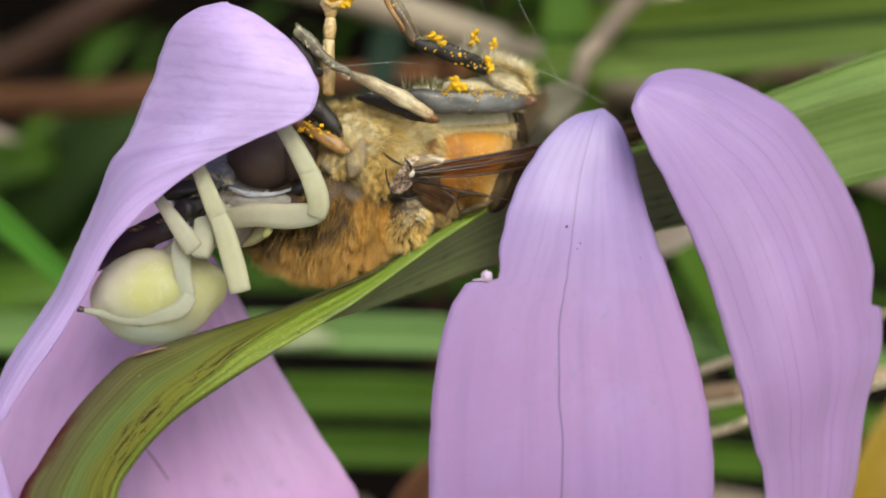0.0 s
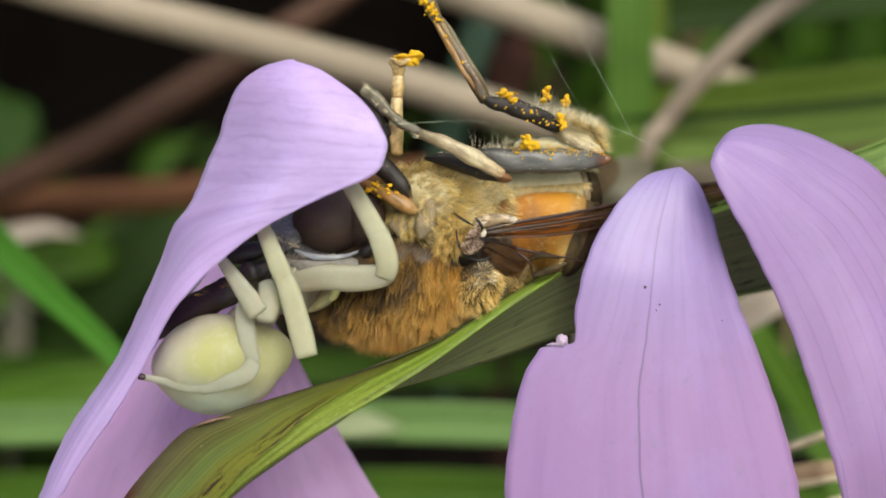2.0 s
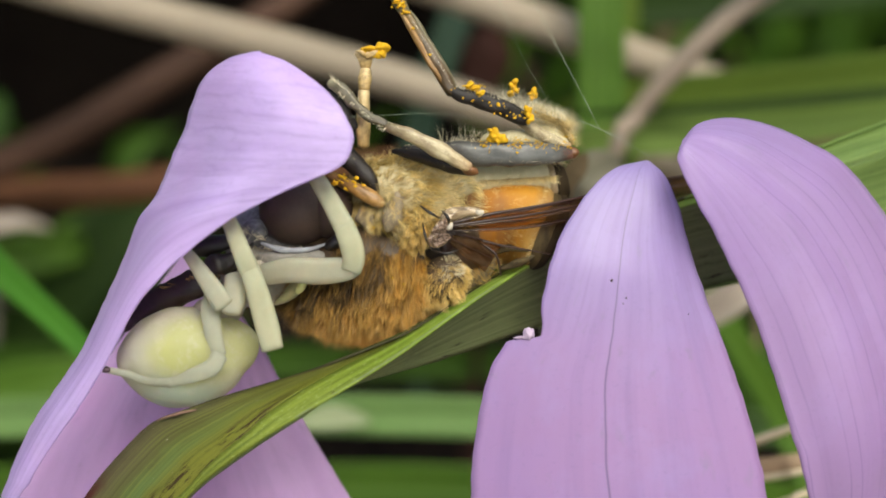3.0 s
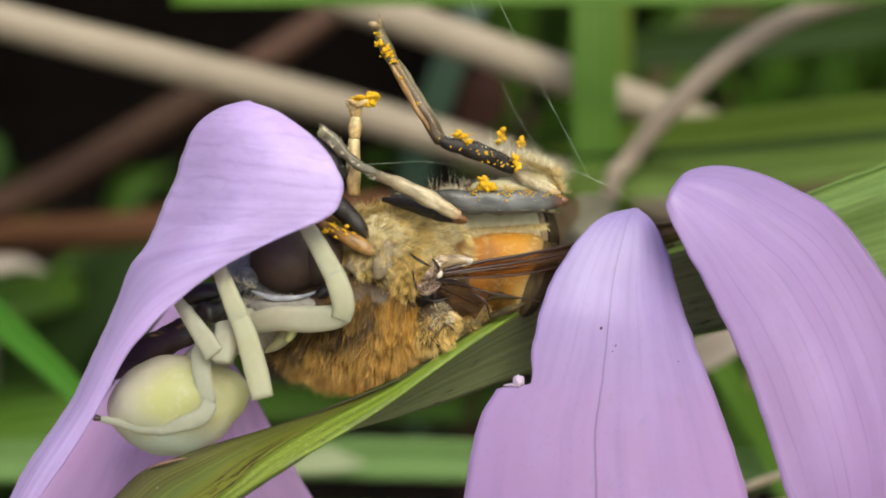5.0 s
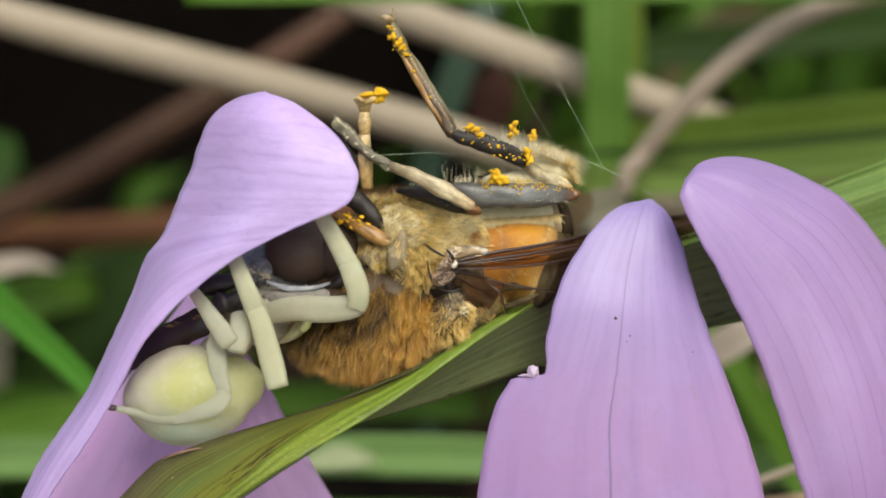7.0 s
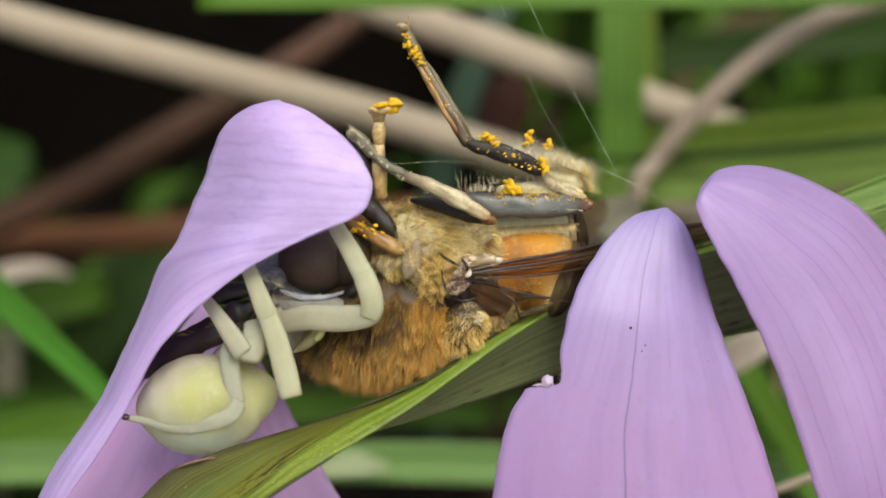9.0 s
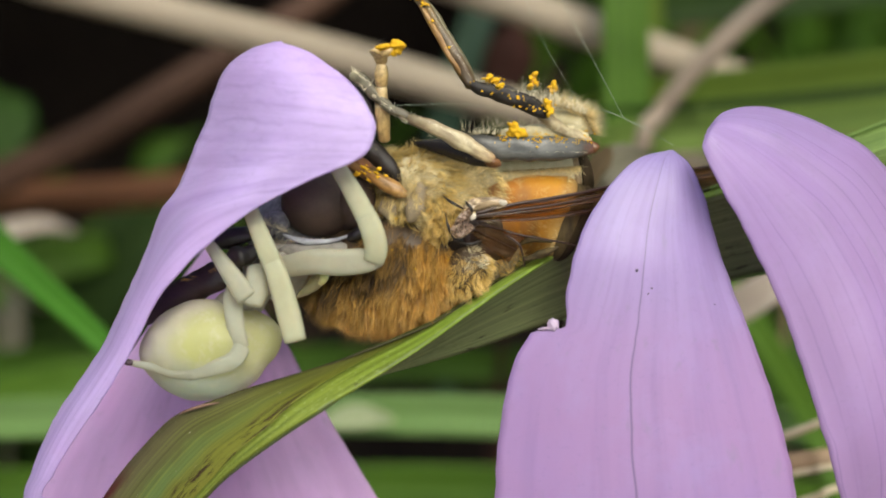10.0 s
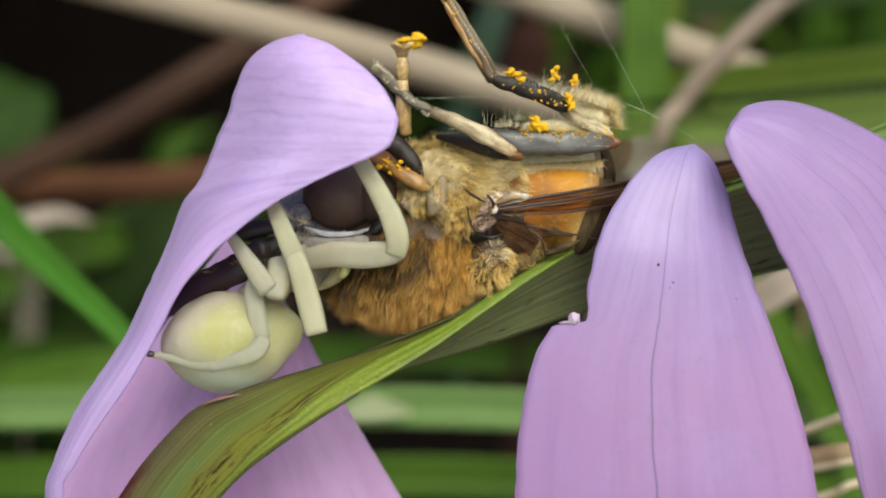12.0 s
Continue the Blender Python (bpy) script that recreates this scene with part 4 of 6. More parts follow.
    background_blade("bleached_leaf", [(985, 2400, 20), (978, 1400, 19), (976, 900, 19), (980, 640, 18.5), (990, 520, 18), (1005, 470, 17), (1030, 425, 16), (1070, 400, 17), (1110, 392, 19)],
                     [0.6, 0.6, 0.6, 0.6, 0.8, 1.5, 1.8, 1.4, 0.3], GREY_LEAF, (6, 26), "greyish bleached leaf scrap behind the fly", "leaf", "bleached leaves")
    background_blade("withered_leaf", [(1010, 2400, 15), (1005, 1400, 14), (1000, 900, 13), (998, 600, 12.5), (1000, 480, 12), (1012, 425, 12), (1024, 408, 12), (1034, 392, 12.5), (1040, 380, 13)],
                     [0.3, 0.3, 0.3, 0.3, 0.3, 0.7, 0.8, 0.6, 0.2], BROWN_LEAF, (5, 20), "small dull brown leaf scrap behind the fly", "leaf")
    background_blade("bleached_leaf", [(440, 2400, 33), (445, 1500, 32), (455, 1050, 32), (480, 910, 32), (520, 866, 32), (560, 850, 32), (596, 843, 32), (630, 846, 32), (664, 852, 32.5)],
                     [0.3, 0.3, 0.3, 0.3, 0.4, 1.0, 1.3, 0.9, 0.2], PALE_GREEN, (-8, 30), "pale bleached patch on the grass behind the flower", "leaf", "bleached leaves")
    # dead stems in the dark gap
    background_blade("dead_stem", [(-700, 760, 66), (-150, 470, 62), (120, 345, 60), (330, 225, 60), (520, 110, 62), (760, -60, 66)],
                     [2.2, 2.5, 2.6, 2.6, 2.3, 1.8], BARK, (-60, 96), "dead brown stem lying in the dark gap", "stem", "dead stems", stem=True)
    background_blade("dead_stem", [(-600, 430, 72), (-100, 445, 70), (150, 440, 68), (320, 425, 68), (560, 400, 70), (900, 380, 76)],
                     [2.2, 2.4, 2.6, 2.6, 2.0, 1.5], RUST, (-50, 112), "rusty withered stem lying in the dark gap", "stem", "dead stems", stem=True)
    for u, v, y, tilt, w, mat, lab in ((1376, 878, 12, -25, 0.36, STRAW_PALE, "thin pale dry stem between the petals"), (1383, 934, 12.6, -10, 0.85, SEED_STALK, "brown husked dry stem between the petals"),
                                       (1384, 952, 11.6, -12, 0.26, STRAW_PALE, "thin pale dry stem between the petals"), (1396, 1000, 12, -22, 0.34, STRAW_PALE, "thin pale dry stem between the petals")):
        background_blade("dry_stalk", [(1120, v - tilt * 3.2, y + 4), (1250, v - tilt * 1.8, y + 1), (u, v, y), (1450, v + tilt, y), (1700, v + tilt * 4, y + 4)],
                         [w * 0.7, w * 0.9, w, w * 0.9, w * 0.5], mat, (4 + v * 0.002, 18), lab, "straw", "thin dry stems", stem=True)
    background_blade("withered_leaf", [(700, 1560, 26), (760, 1330, 25), (815, 1180, 24), (870, 1100, 25), (930, 1070, 28)],
                     [1.6, 3.0, 3.2, 2.4, 0.4], RUST, (-3, 22), "rusty orange withered leaf low behind the flower", "leaf")
    background_blade("withered_leaf", [(1600, 1500, 34), (1640, 1200, 32), (1690, 1060, 32), (1760, 930, 34), (1800, 800, 38)],
                     [2.2, 3.4, 3.4, 2.6, 0.4], YELLOW_LEAF, (32, 32), "yellow orange leaf low beside the petal", "leaf")

    background_blade("bleached_leaf", [(1120, 720, 27), (1210, 680, 26), (1280, 645, 25), (1340, 610, 25), (1420, 590, 28)],
                     [1.0, 1.5, 1.7, 1.5, 0.3], PALE_LEAF, (4, 38), "bleached pale leaf scrap behind the petals", "leaf", "bleached leaves")
    for u, v, y, w in ((0, 500, 60, 1.2), (-110, 568, 62, 1.3)):
        background_blade("bleached_leaf", [(u - 90, v + 60, y), (u - 40, v + 14, y), (u, v, y), (u + 50, v - 6, y), (u + 100, v + 8, y + 1)],
                         [w * 0.4, w, w, w * 0.7, 0.2], PALE_LEAF, (-34, 66 + y * 0.4), "bleached pale leaf scrap among the grass", "leaf", "bleached leaves")
    background_blade("bleached_leaf", [(-30, 1500, 72), (-26, 1050, 71), (-22, 850, 70), (-18, 760, 70), (-15, 690, 70), (-12, 640, 70), (-8, 595, 71)],
                     [0.3, 0.3, 0.5, 1.7, 2.1, 1.7, 0.4], GREY_LEAF, (-36, 94), "bleached pale upright leaf scrap among the grass", "leaf", "bleached leaves")


meadow()


def grass_stuff(name, material, count, seed, x0, x1, y0, y1, low, high, wide, label):
    """Countless blades of the meadow behind and around, as one thing."""
    rnd = random.Random(seed)
    pieces = []
    while len(pieces) < count:
        x, y = rnd.uniform(x0, x1), rnd.uniform(y0, y1)
        if -260 < x < 260 and -140 < y < 96:
            continue
        h, a = rnd.uniform(low, high), rnd.uniform(0, 6.28)
        if -200 < x < 8 and 96 < y < 560:
            if y > 160 and (y < 350 or rnd.random() < 0.9):
                continue
            h = min(h, 20)
        r = h * rnd.uniform(0.2, 1.0)
        dx, dy = math.cos(a) * r, math.sin(a) * r * 0.6
        if y < 150 and abs(x) < 120 and dy < -20:
            dy = -dy
        p = [plan_of((x + dx * k * k, y + dy * k * k, -2 + h * (k - 0.35 * k ** 3))) for k in (0, 0.33, 0.66, 1.0)]
        w = rnd.uniform(0.5, 1.0) * wide
        pieces.append(blade_mesh(p, [w * 0.8, w, w * 0.8, 0.1], face=(rnd.uniform(-0.6, 0.6), -1, rnd.uniform(0, 0.7)), n=6, m=2, thick=0.0))
    return single(name, merge(pieces), material, plan_of((0, y0, 0)), label, "grass", kind="stuff")


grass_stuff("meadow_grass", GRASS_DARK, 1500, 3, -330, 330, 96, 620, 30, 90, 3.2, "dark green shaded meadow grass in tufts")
grass_stuff("meadow_grass", GRASS, 420, 4, -330, 330, 120, 620, 35, 85, 3.0, "fresh green meadow grass in tufts")
def shade_canopy():
    """Unseen tall grass added beyond and beside, arching over to keep the sky's light off the soil."""
    rnd = random.Random(17)
    pieces = []
    for _ in range(2400):
        a = rnd.uniform(-0.35, math.pi + 0.35)
        r = rnd.uniform(300, 560)
        x, y = r * math.cos(a), 60 + r * math.sin(a)
        if abs(x) < 190 and y < 350:
            continue
        h = rnd.uniform(150, 330)
        lean = rnd.uniform(0.3, 0.8)
        tx, ty = x * (1 - lean) + rnd.uniform(-40, 40), 190 + (y - 190) * (1 - lean) + rnd.uniform(-40, 40)
        p = [plan_of((x + (tx - x) * k ** 1.6, y + (ty - y) * k ** 1.6, -2 + h * (1.5 * k - 0.75 * k * k))) for k in (0, 0.33, 0.66, 1.0)]
        w = rnd.uniform(5, 10)
        pieces.append(blade_mesh(p, [w * 0.8, w, w * 0.8, 0.2], face=(rnd.uniform(-0.6, 0.6), -0.6, 0.8), n=7, m=2, thick=0.0))
    return single("unseen_shade_grass", merge(pieces), GRASS, plan_of((0, 420, 0)), "unseen tall grass added around the flowers to shade the soil", "grass", kind="stuff")


shade_canopy()


def sward():
    """The meadow going on all round, low and open."""
    rnd = random.Random(23)
    pieces = []
    for _ in range(8000):
        a = rnd.uniform(0, 2 * math.pi)
        r = (330 if math.sin(a) < -0.3 else 600) + 3400 * rnd.random() ** 1.6
        x, y, h = r * math.cos(a), r * math.sin(a), rnd.uniform(60, 170)
        dx, dy = rnd.gauss(0, 45), rnd.gauss(0, 45)
        p = [plan_of((x + dx * k * k, y + dy * k * k, -3 + h * (1.2 * k - 0.35 * k * k))) for k in (0, 0.5, 1.0)]
        w = rnd.uniform(6, 16)
        pieces.append(blade_mesh(p, [w * 0.8, w, 0.4], face=(rnd.uniform(-1, 1), rnd.uniform(-1, 1), 0.5), n=4, m=2, thick=0.0))
    return single("meadow_sward", merge(pieces), GRASS, plan_of((0, 600, 0)), "open green meadow sward stretching away all round", "grass", kind="stuff")


sward()
def bounce_straw():
    """Pale dry grass matted on the soil before and under the flowers, added out of view to bounce light upward."""
    rnd = random.Random(29)
    pieces = []
    for _ in range(3200):
        x, y, h, a = rnd.uniform(-260, 260), rnd.uniform(-280, 52), rnd.uniform(1, 9), rnd.uniform(0, 6.28)
        r = rnd.uniform(18, 45)
        dx, dy = math.cos(a) * r, math.sin(a) * r
        if y + dy > 55:
            dy = -dy
        p = [plan_of((x + dx * k, y + dy * k, h + 2.5 * math.sin(3.1 * k))) for k in (0, 0.5, 1.0)]
        w = rnd.uniform(3, 7)
        pieces.append(blade_mesh(p, [w * 0.8, w, 0.3], face=(rnd.uniform(-0.3, 0.3), -0.42, 0.9), n=4, m=2, thick=0.0))
    return single("unseen_bounce_straw", merge(pieces), STRAW, plan_of((0, -60, 0)), "unseen pale matted straw added to bounce light up", "grass", kind="stuff")


bounce_straw()
grass_stuff("meadow_litter", BARK, 700, 6, -330, 330, 60, 520, 3, 16, 2.6, "brown dead grass litter on the soil")


# ---- flowers ----
def petal_mesh(left, right, bulge, n=64, m=28, thick=0.22, wave=0.10, seed=0, uv=None, nick=None, nick_right=None, ridge=0.012, groove=0.0):
    """A petal between its two margins, given as (u, v, y) from the tip to the base; nicks: (v, depth) bitten out of a margin."""
    a = curve_through(left, n)
    b = curve_through(right, n)
    rows = []
    for c0, c1 in zip(a, b):
        p, q = np.array(at(*c0)), np.array(at(*c1))
        cut = (np.interp(c0[1], *zip(*nick)) * 0.0179 if nick else 0.0) + 0.04 * noise.noise(Vector((c0[1] * 0.03, seed, 1)))
        cut_right = (np.interp(c1[1], *zip(*nick_right)) * 0.0179 if nick_right else 0.0) + 0.04 * noise.noise(Vector((c1[1] * 0.03, seed, 9)))
        wide = np.linalg.norm(q - p)
        row = []
        for s in np.linspace(0, 1, m + 1):
            s += cut / wide * max(0, 1 - s / 0.35) ** 2 - cut_right / wide * max(0, 1 - (1 - s) / 0.35) ** 2
            c = p + (q - p) * s
            d = bulge * wide * max(0, math.sin(math.pi * s)) ** 1.15
            w = wave * noise.noise(Vector((c[0] * 0.30 + seed, s * 2.0, c[2] * 0.16)))
            g = ridge * noise.noise(Vector((s * 14 + seed, c[2] * 0.06, 0)))
            w += groove * math.exp(-((s - 0.58) / 0.09) ** 2) * min(1, max(0, (len(rows) / n - 0.06) / 0.2))
            row.append(c + np.array([0, -d + (w + g) * min(1, wide / 3), 0]))
        rows.append(row)
    return grid_mesh(rows, thick, uv)


def tube_of_flower(parent, base, root):
    foot = plan_of((root[0], root[1], -2))
    c = at(*base)
    mesh = tube([foot, foot.lerp(c, 0.5) + Vector((0, 1.0, 0)), c + Vector((0, 0.6, -1.5)), c + Vector((0, 0.4, 2.0))], [1.5, 1.7, 2.2, 2.6], 16, 18)
    part("flower_tube", mesh, WHITE, parent, "pale flower tube rising from the soil")


def flower_with_two_petals():
    base = (1230, 2150, 3.0)
    f = thing("meadow_flower", plan_of((9, 4, 0)), "lilac meadow flower with a nibbled and an arching petal", "flower", "lilac flowers")
    left = [(1143, 396, 1.3), (1092, 410, 0.85), (1045, 450, 0.4), (1004, 512, 0.0), (975, 575, -0.3), (946, 640, -0.4), (918, 690, -0.4), (897, 722, -0.38), (873, 764, -0.36),
            (860, 806, -0.33), (850, 860, -0.3), (841, 930, -0.25), (837, 1010, -0.2), (837, 1110, 0.0), (843, 1240, 0.5), (862, 1400, 1.2), (970, 1750, 2.4), (1150, 2130, 3.0)]
    right = [(1150, 396, 1.3), (1180, 424, 0.95), (1205, 482, 0.7), (1222, 545, 0.6), (1241, 605, 0.4), (1262, 660, 0.34), (1280, 706, 0.31), (1295, 745, 0.29), (1308, 781, 0.27),
             (1321, 820, 0.25), (1335, 865, 0.23), (1353, 935, 0.21), (1368, 1020, 0.2), (1374, 1110, 0.3), (1374, 1240, 0.65), (1370, 1400, 1.2), (1330, 1750, 2.4), (1270, 2130, 3.0)]
    bite = [(540, 0), (575, 4), (600, 8), (640, 17), (663, 28), (690, 44), (704, 52), (709, 38), (713, 10), (717, 1), (750, 0)]
    p = part("petal", petal_mesh(left, right, 0.08, 240, 34, seed=3, nick=bite, wave=0.14), LILAC_MID, f, "upright lilac petal with a bitten margin and dark midrib")
    torn = merge([crumpled(at(940, 703, -0.5), 0.36, 0.40, 0.5, 3), crumpled(at(928, 710, -0.45), 0.55, 0.10, 0.05, 5)])
    part("torn_edge", torn, LILAC_TORN, p, "whitish torn edge of the bite")
    specks = [blob(at(u, v, y), (r, 0, 0), (0, 0.03, 0), (0, 0, r), 0, 1, 8, 5) for u, v, y, r in ((1086, 609, -0.86, 0.05), (1222, 668, 0.0, 0.035), (1112, 640, -0.86, 0.03), (1106, 650, -0.86, 0.025))]
    part("speck", merge(specks), CLAW, p, "tiny dark specks", kind="stuff")
    left = [(1205, 372, -0.6), (1201, 398, -0.8), (1222, 446, -0.9), (1251, 497, -0.9), (1284, 558, -0.8), (1316, 622, -0.7), (1352, 706, -0.6), (1382, 800, -0.5), (1408, 885, -0.4), (1428, 950, -0.3),
            (1450, 1030, 0.0), (1472, 1110, 0.4), (1480, 1400, 1.6), (1410, 1750, 2.6), (1250, 2130, 3.0)]
    right = [(1208, 362, -0.4), (1238, 331, 0.2), (1292, 320, 0.8), (1352, 329, 1.2), (1422, 358, 1.5), (1500, 405, 1.7), (1572, 490, 1.8), (1616, 565, 1.8), (1645, 635, 1.8), (1672, 740, 1.8),
             (1677, 835, 1.7), (1650, 950, 1.7), (1638, 1110, 1.8), (1590, 1400, 2.4), (1480, 1750, 3.0), (1310, 2130, 3.2)]
    bite = [(660, 0), (690, 4), (715, 14), (738, 28), (750, 14), (757, 0)]
    part("petal", petal_mesh(left, right, 0.17, 200, 32, seed=8, wave=0.32, nick_right=bite, ridge=0.03, groove=0.24), LILAC, f, "arching lilac petal with a rounded tip and fine veins")
    tube_of_flower(f, base, (9, 4))


def flower_with_folded_petal():
    base = (470, 2150, 4.0)
    f = thing("meadow_flower", plan_of((-6, 6, 0)), "lilac meadow flower with one petal folded over the spider", "flower", "lilac flowers")
    left = [(452, 208, -1.2), (405, 222, -0.9), (364, 256, -0.6), (345, 298, -0.4), (328, 348, -0.2), (305, 402, 0.0), (280, 460, 0.1), (249, 504, 0.2), (229, 560, 0.2), (197, 630, 0.2), (165, 700, 0.2),
            (146, 738, 0.3), (98, 808, 0.4), (62, 862, 0.6), (36, 915, 0.8), (18, 962, 1.0), (4, 1030, 1.4), (40, 1250, 2.2), (190, 1700, 3.2), (430, 2130, 4.0)]
    right = [(462, 208, -1.3), (520, 230, -1.6), (586, 280, -1.9), (620, 330, -2.1), (629, 368, -2.2), (606, 409, -2.3), (510, 452, -2.4), (408, 506, -2.4), (318, 576, -2.2), (254, 643, -1.9), (216, 710, -1.5),
             (190, 760, -1.2), (152, 822, -0.9), (118, 872, -0.6), (86, 918, -0.3), (58, 965, 0.0), (36, 1030, 0.6), (100, 1250, 1.6), (260, 1700, 2.8), (470, 2130, 3.8)]

    rnd = random.Random(61)
    scallop = [(v, rnd.uniform(0, 3.2) + (5 if v == 640 else 0)) for v in range(200, 1000, 11)]

    def veins(v, u):
        k = min(1, max(0, (v - 0.28) / 0.2))
        return ((v * 1.6) * (1 - k) + (0.45 + u * 0.3) * k, u * (1 - k) + v * k)

    part("folded_petal", petal_mesh(left, right, 0.19, 240, 32, seed=1, wave=0.16, uv=veins, ridge=0.0, nick=scallop), LILAC_HOOD, f, "lilac petal folded into a hood over the spider")
    left = [(330, 560, 4.6), (270, 640, 4.2), (215, 720, 3.7), (150, 810, 3.1), (90, 900, 2.5), (40, 980, 2.0), (0, 1060, 1.6), (-20, 1150, 1.5), (40, 1400, 2.4), (220, 1750, 3.8), (440, 2130, 4.4)]
    right = [(350, 560, 4.6), (410, 640, 4.1), (462, 714, 3.6), (500, 784, 3.1), (538, 850, 2.6), (577, 916, 2.2), (626, 997, 1.8), (682, 1084, 1.5), (712, 1150, 1.5), (770, 1400, 2.4), (680, 1750, 3.8), (500, 2130, 4.4)]
    left, right = ([(u, v, y + 1.8 * min(1, max(0, (1750 - v) / 500)) - 1.1 * min(1, max(0, (960 - v) / 360)) + 0.8 * min(1, max(0, (v - 860) / 200)) * min(1, max(0, (1750 - v) / 500))) for u, v, y in c] for c in (left, right))
    part("petal", petal_mesh(left, right, 0.03, 70, 30, seed=5), LILAC_DEEP, f, "pinkish lilac petal behind the spider")
    part("crease", tube([at(300, 1022, 3.25), at(326, 1056, 3.1), at(352, 1094, 3.0)], [0.012, 0.022, 0.012], 6, 12), CLAW, f, "thin dark crack in the petal")
    tube_of_flower(f, base, (-6, 6))


flower_with_two_petals()
flower_with_folded_petal()


# ---- the arching grass blade on which the fly rests ----
def arching_blade():
    top = [(2250, 190, 7.0), (1900, 225, 6.0), (1661, 295, 5.2), (1450, 372, 4.6), (1215, 462, 3.6), (1090, 502, 2.9), (975, 549, 2.2), (850, 619, 1.0), (720, 704, 0.0), (600, 754, -0.4), (500, 785, -0.5), (400, 815, -0.6), (335, 838, -0.7),
           (275, 862, -0.5), (228, 905, -0.3), (168, 975, 0.0), (108, 1068, 0.3), (66, 1150, 0.6), (-40, 1500, 2.0)]
    keel = [(2250, 300, 6.0), (1900, 315, 5.0), (1661, 352, 4.2), (1450, 415, 3.6), (1215, 476, 3.0), (1090, 519, 2.4), (975, 563, 1.7), (850, 640, 0.2), (720, 734, -1.0), (640, 787, -1.5), (560, 836, -1.7), (490, 880, -1.7), (425, 925, -1.6),
            (368, 968, -1.4), (320, 1015, -1.2), (286, 1058, -0.9), (258, 1105, -0.6), (235, 1200, -0.3), (120, 1560, 1.2)]
    low = [(2250, 430, 7.5), (1900, 470, 6.5), (1661, 520, 5.6), (1450, 575, 5.0), (1240, 624, 4.4), (1090, 655, 4.0), (958, 690, 3.4), (800, 745, 2.2), (700, 775, 0.8), (630, 797, -0.6), (548, 842, -1.2), (480, 884, -1.3), (416, 928, -1.2),
           (360, 970, -1.0), (314, 1016, -0.8), (281, 1058, -0.6), (254, 1105, -0.3), (232, 1200, 0.0), (118, 1560, 1.5)]
    b = thing("arching_grass_blade", plan_of((52, 8, 0)), "broad arching green grass blade with brown flecked underside", "grass")
    n = 108
    t, k, l = (curve_through([at(*p) for p in c], n) for c in (top, keel, low))
    upper, strip, lit, under = [], [], [], []

    def along(v, u):
        return u, (20 + v * (n - 20)) / n

    for i in range(n + 1):
        a, c, d = (np.array(x[i]) for x in (t, k, l))
        edge = np.interp(i, [0, 18, 30, 44, 52, 60, 68, 80, n], [0.7, 0.5, 0.03, 0.03, 0.20, 0.50, 0.76, 0.90, 0.93])
        e = a + (c - a) * edge
        wob = 0.05 * noise.noise(Vector((i * 0.35, 0, 4)))
        hide = 0.45 * max(0, 1 - edge / 0.15)
        a1, e1 = a + (c - a) * hide, a + (c - a) * max(edge, hide + 0.02)
        upper.append([a1 + (e1 - a1) * s + np.array([0, 0.20 * math.sin(math.pi * s) + wob * s + 0.35 * hide, 0]) for s in np.linspace(0, 1, 14)])
        strip.append([e + (c - e) * s + np.array([0, -0.10 * math.sin(math.pi * s) + wob, 0.0]) for s in np.linspace(0, 1, 6)])
        row = [c + np.array([0, 0.02, 0]) + (d - c) * s + np.array([0, 0.22 * math.sin(math.pi * s), 0]) for s in np.linspace(0, 1, 14)]
        if i <= 20:
            lit.append(row)
        if i >= 20:
            under.append(row)
    part("lit_half", grid_mesh([u + w[1:] for u, w in zip(upper[:21], strip[:21])], 0.14), LIT_BLADE, b, "finely veined upper half, bright green with daylight painted in")
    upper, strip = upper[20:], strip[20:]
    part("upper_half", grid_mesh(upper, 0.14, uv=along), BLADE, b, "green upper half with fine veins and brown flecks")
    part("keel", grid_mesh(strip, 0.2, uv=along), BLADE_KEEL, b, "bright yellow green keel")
    part("lit_half", grid_mesh(lit, 0.14), LIT_BLADE, b, "finely veined lower half, bright green with daylight painted in")
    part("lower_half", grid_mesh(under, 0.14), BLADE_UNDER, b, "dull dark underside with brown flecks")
    rim = [at(*p) + Vector((0, -0.05, 0)) for p in low[:7]]
    part("margin", tube(rim, [0.05, 0.06, 0.07, 0.07, 0.06, 0.04, 0.02], 8, 40, rough=0.5), LIT_BLADE, b, "thin pale lower margin")
    rim = [at(*p) + Vector((0, -0.05, 0.02)) for p in top[:5]]
    part("margin", tube(rim, [0.06, 0.07, 0.07, 0.06, 0.04], 8, 30, rough=0.4), LIT_BLADE, b, "bright upper margin")
    rim = [at(*p) for p in ((352, 840, -0.72), (330, 844, -0.78), (305, 851, -0.72), (282, 860, -0.55))]
    part("margin", tube(rim, [0.015, 0.042, 0.045, 0.015], 10, 18, rough=0.6, flat=0.5), DRY_MARGIN, b, "dry pinkish curled margin")
    end = at(*keel[0])
    part("leaf_base", blade_mesh([plan_of((52, 8, -2)), plan_of((50, 9, 18)), end + Vector((1.5, 0.4, -3)), end + Vector((0.3, 0.4, 0))], [3.0, 3.4, 3.8, 3.6], n=14), BLADE, b)
    tip = at(*keel[-1])
    part("blade_tip", blade_mesh([tip, tip + Vector((-1.5, 1, -6)), tip + Vector((-2.0, 2, -12))], [2.6, 1.6, 0.1], n=10), BLADE, b)


arching_blade()


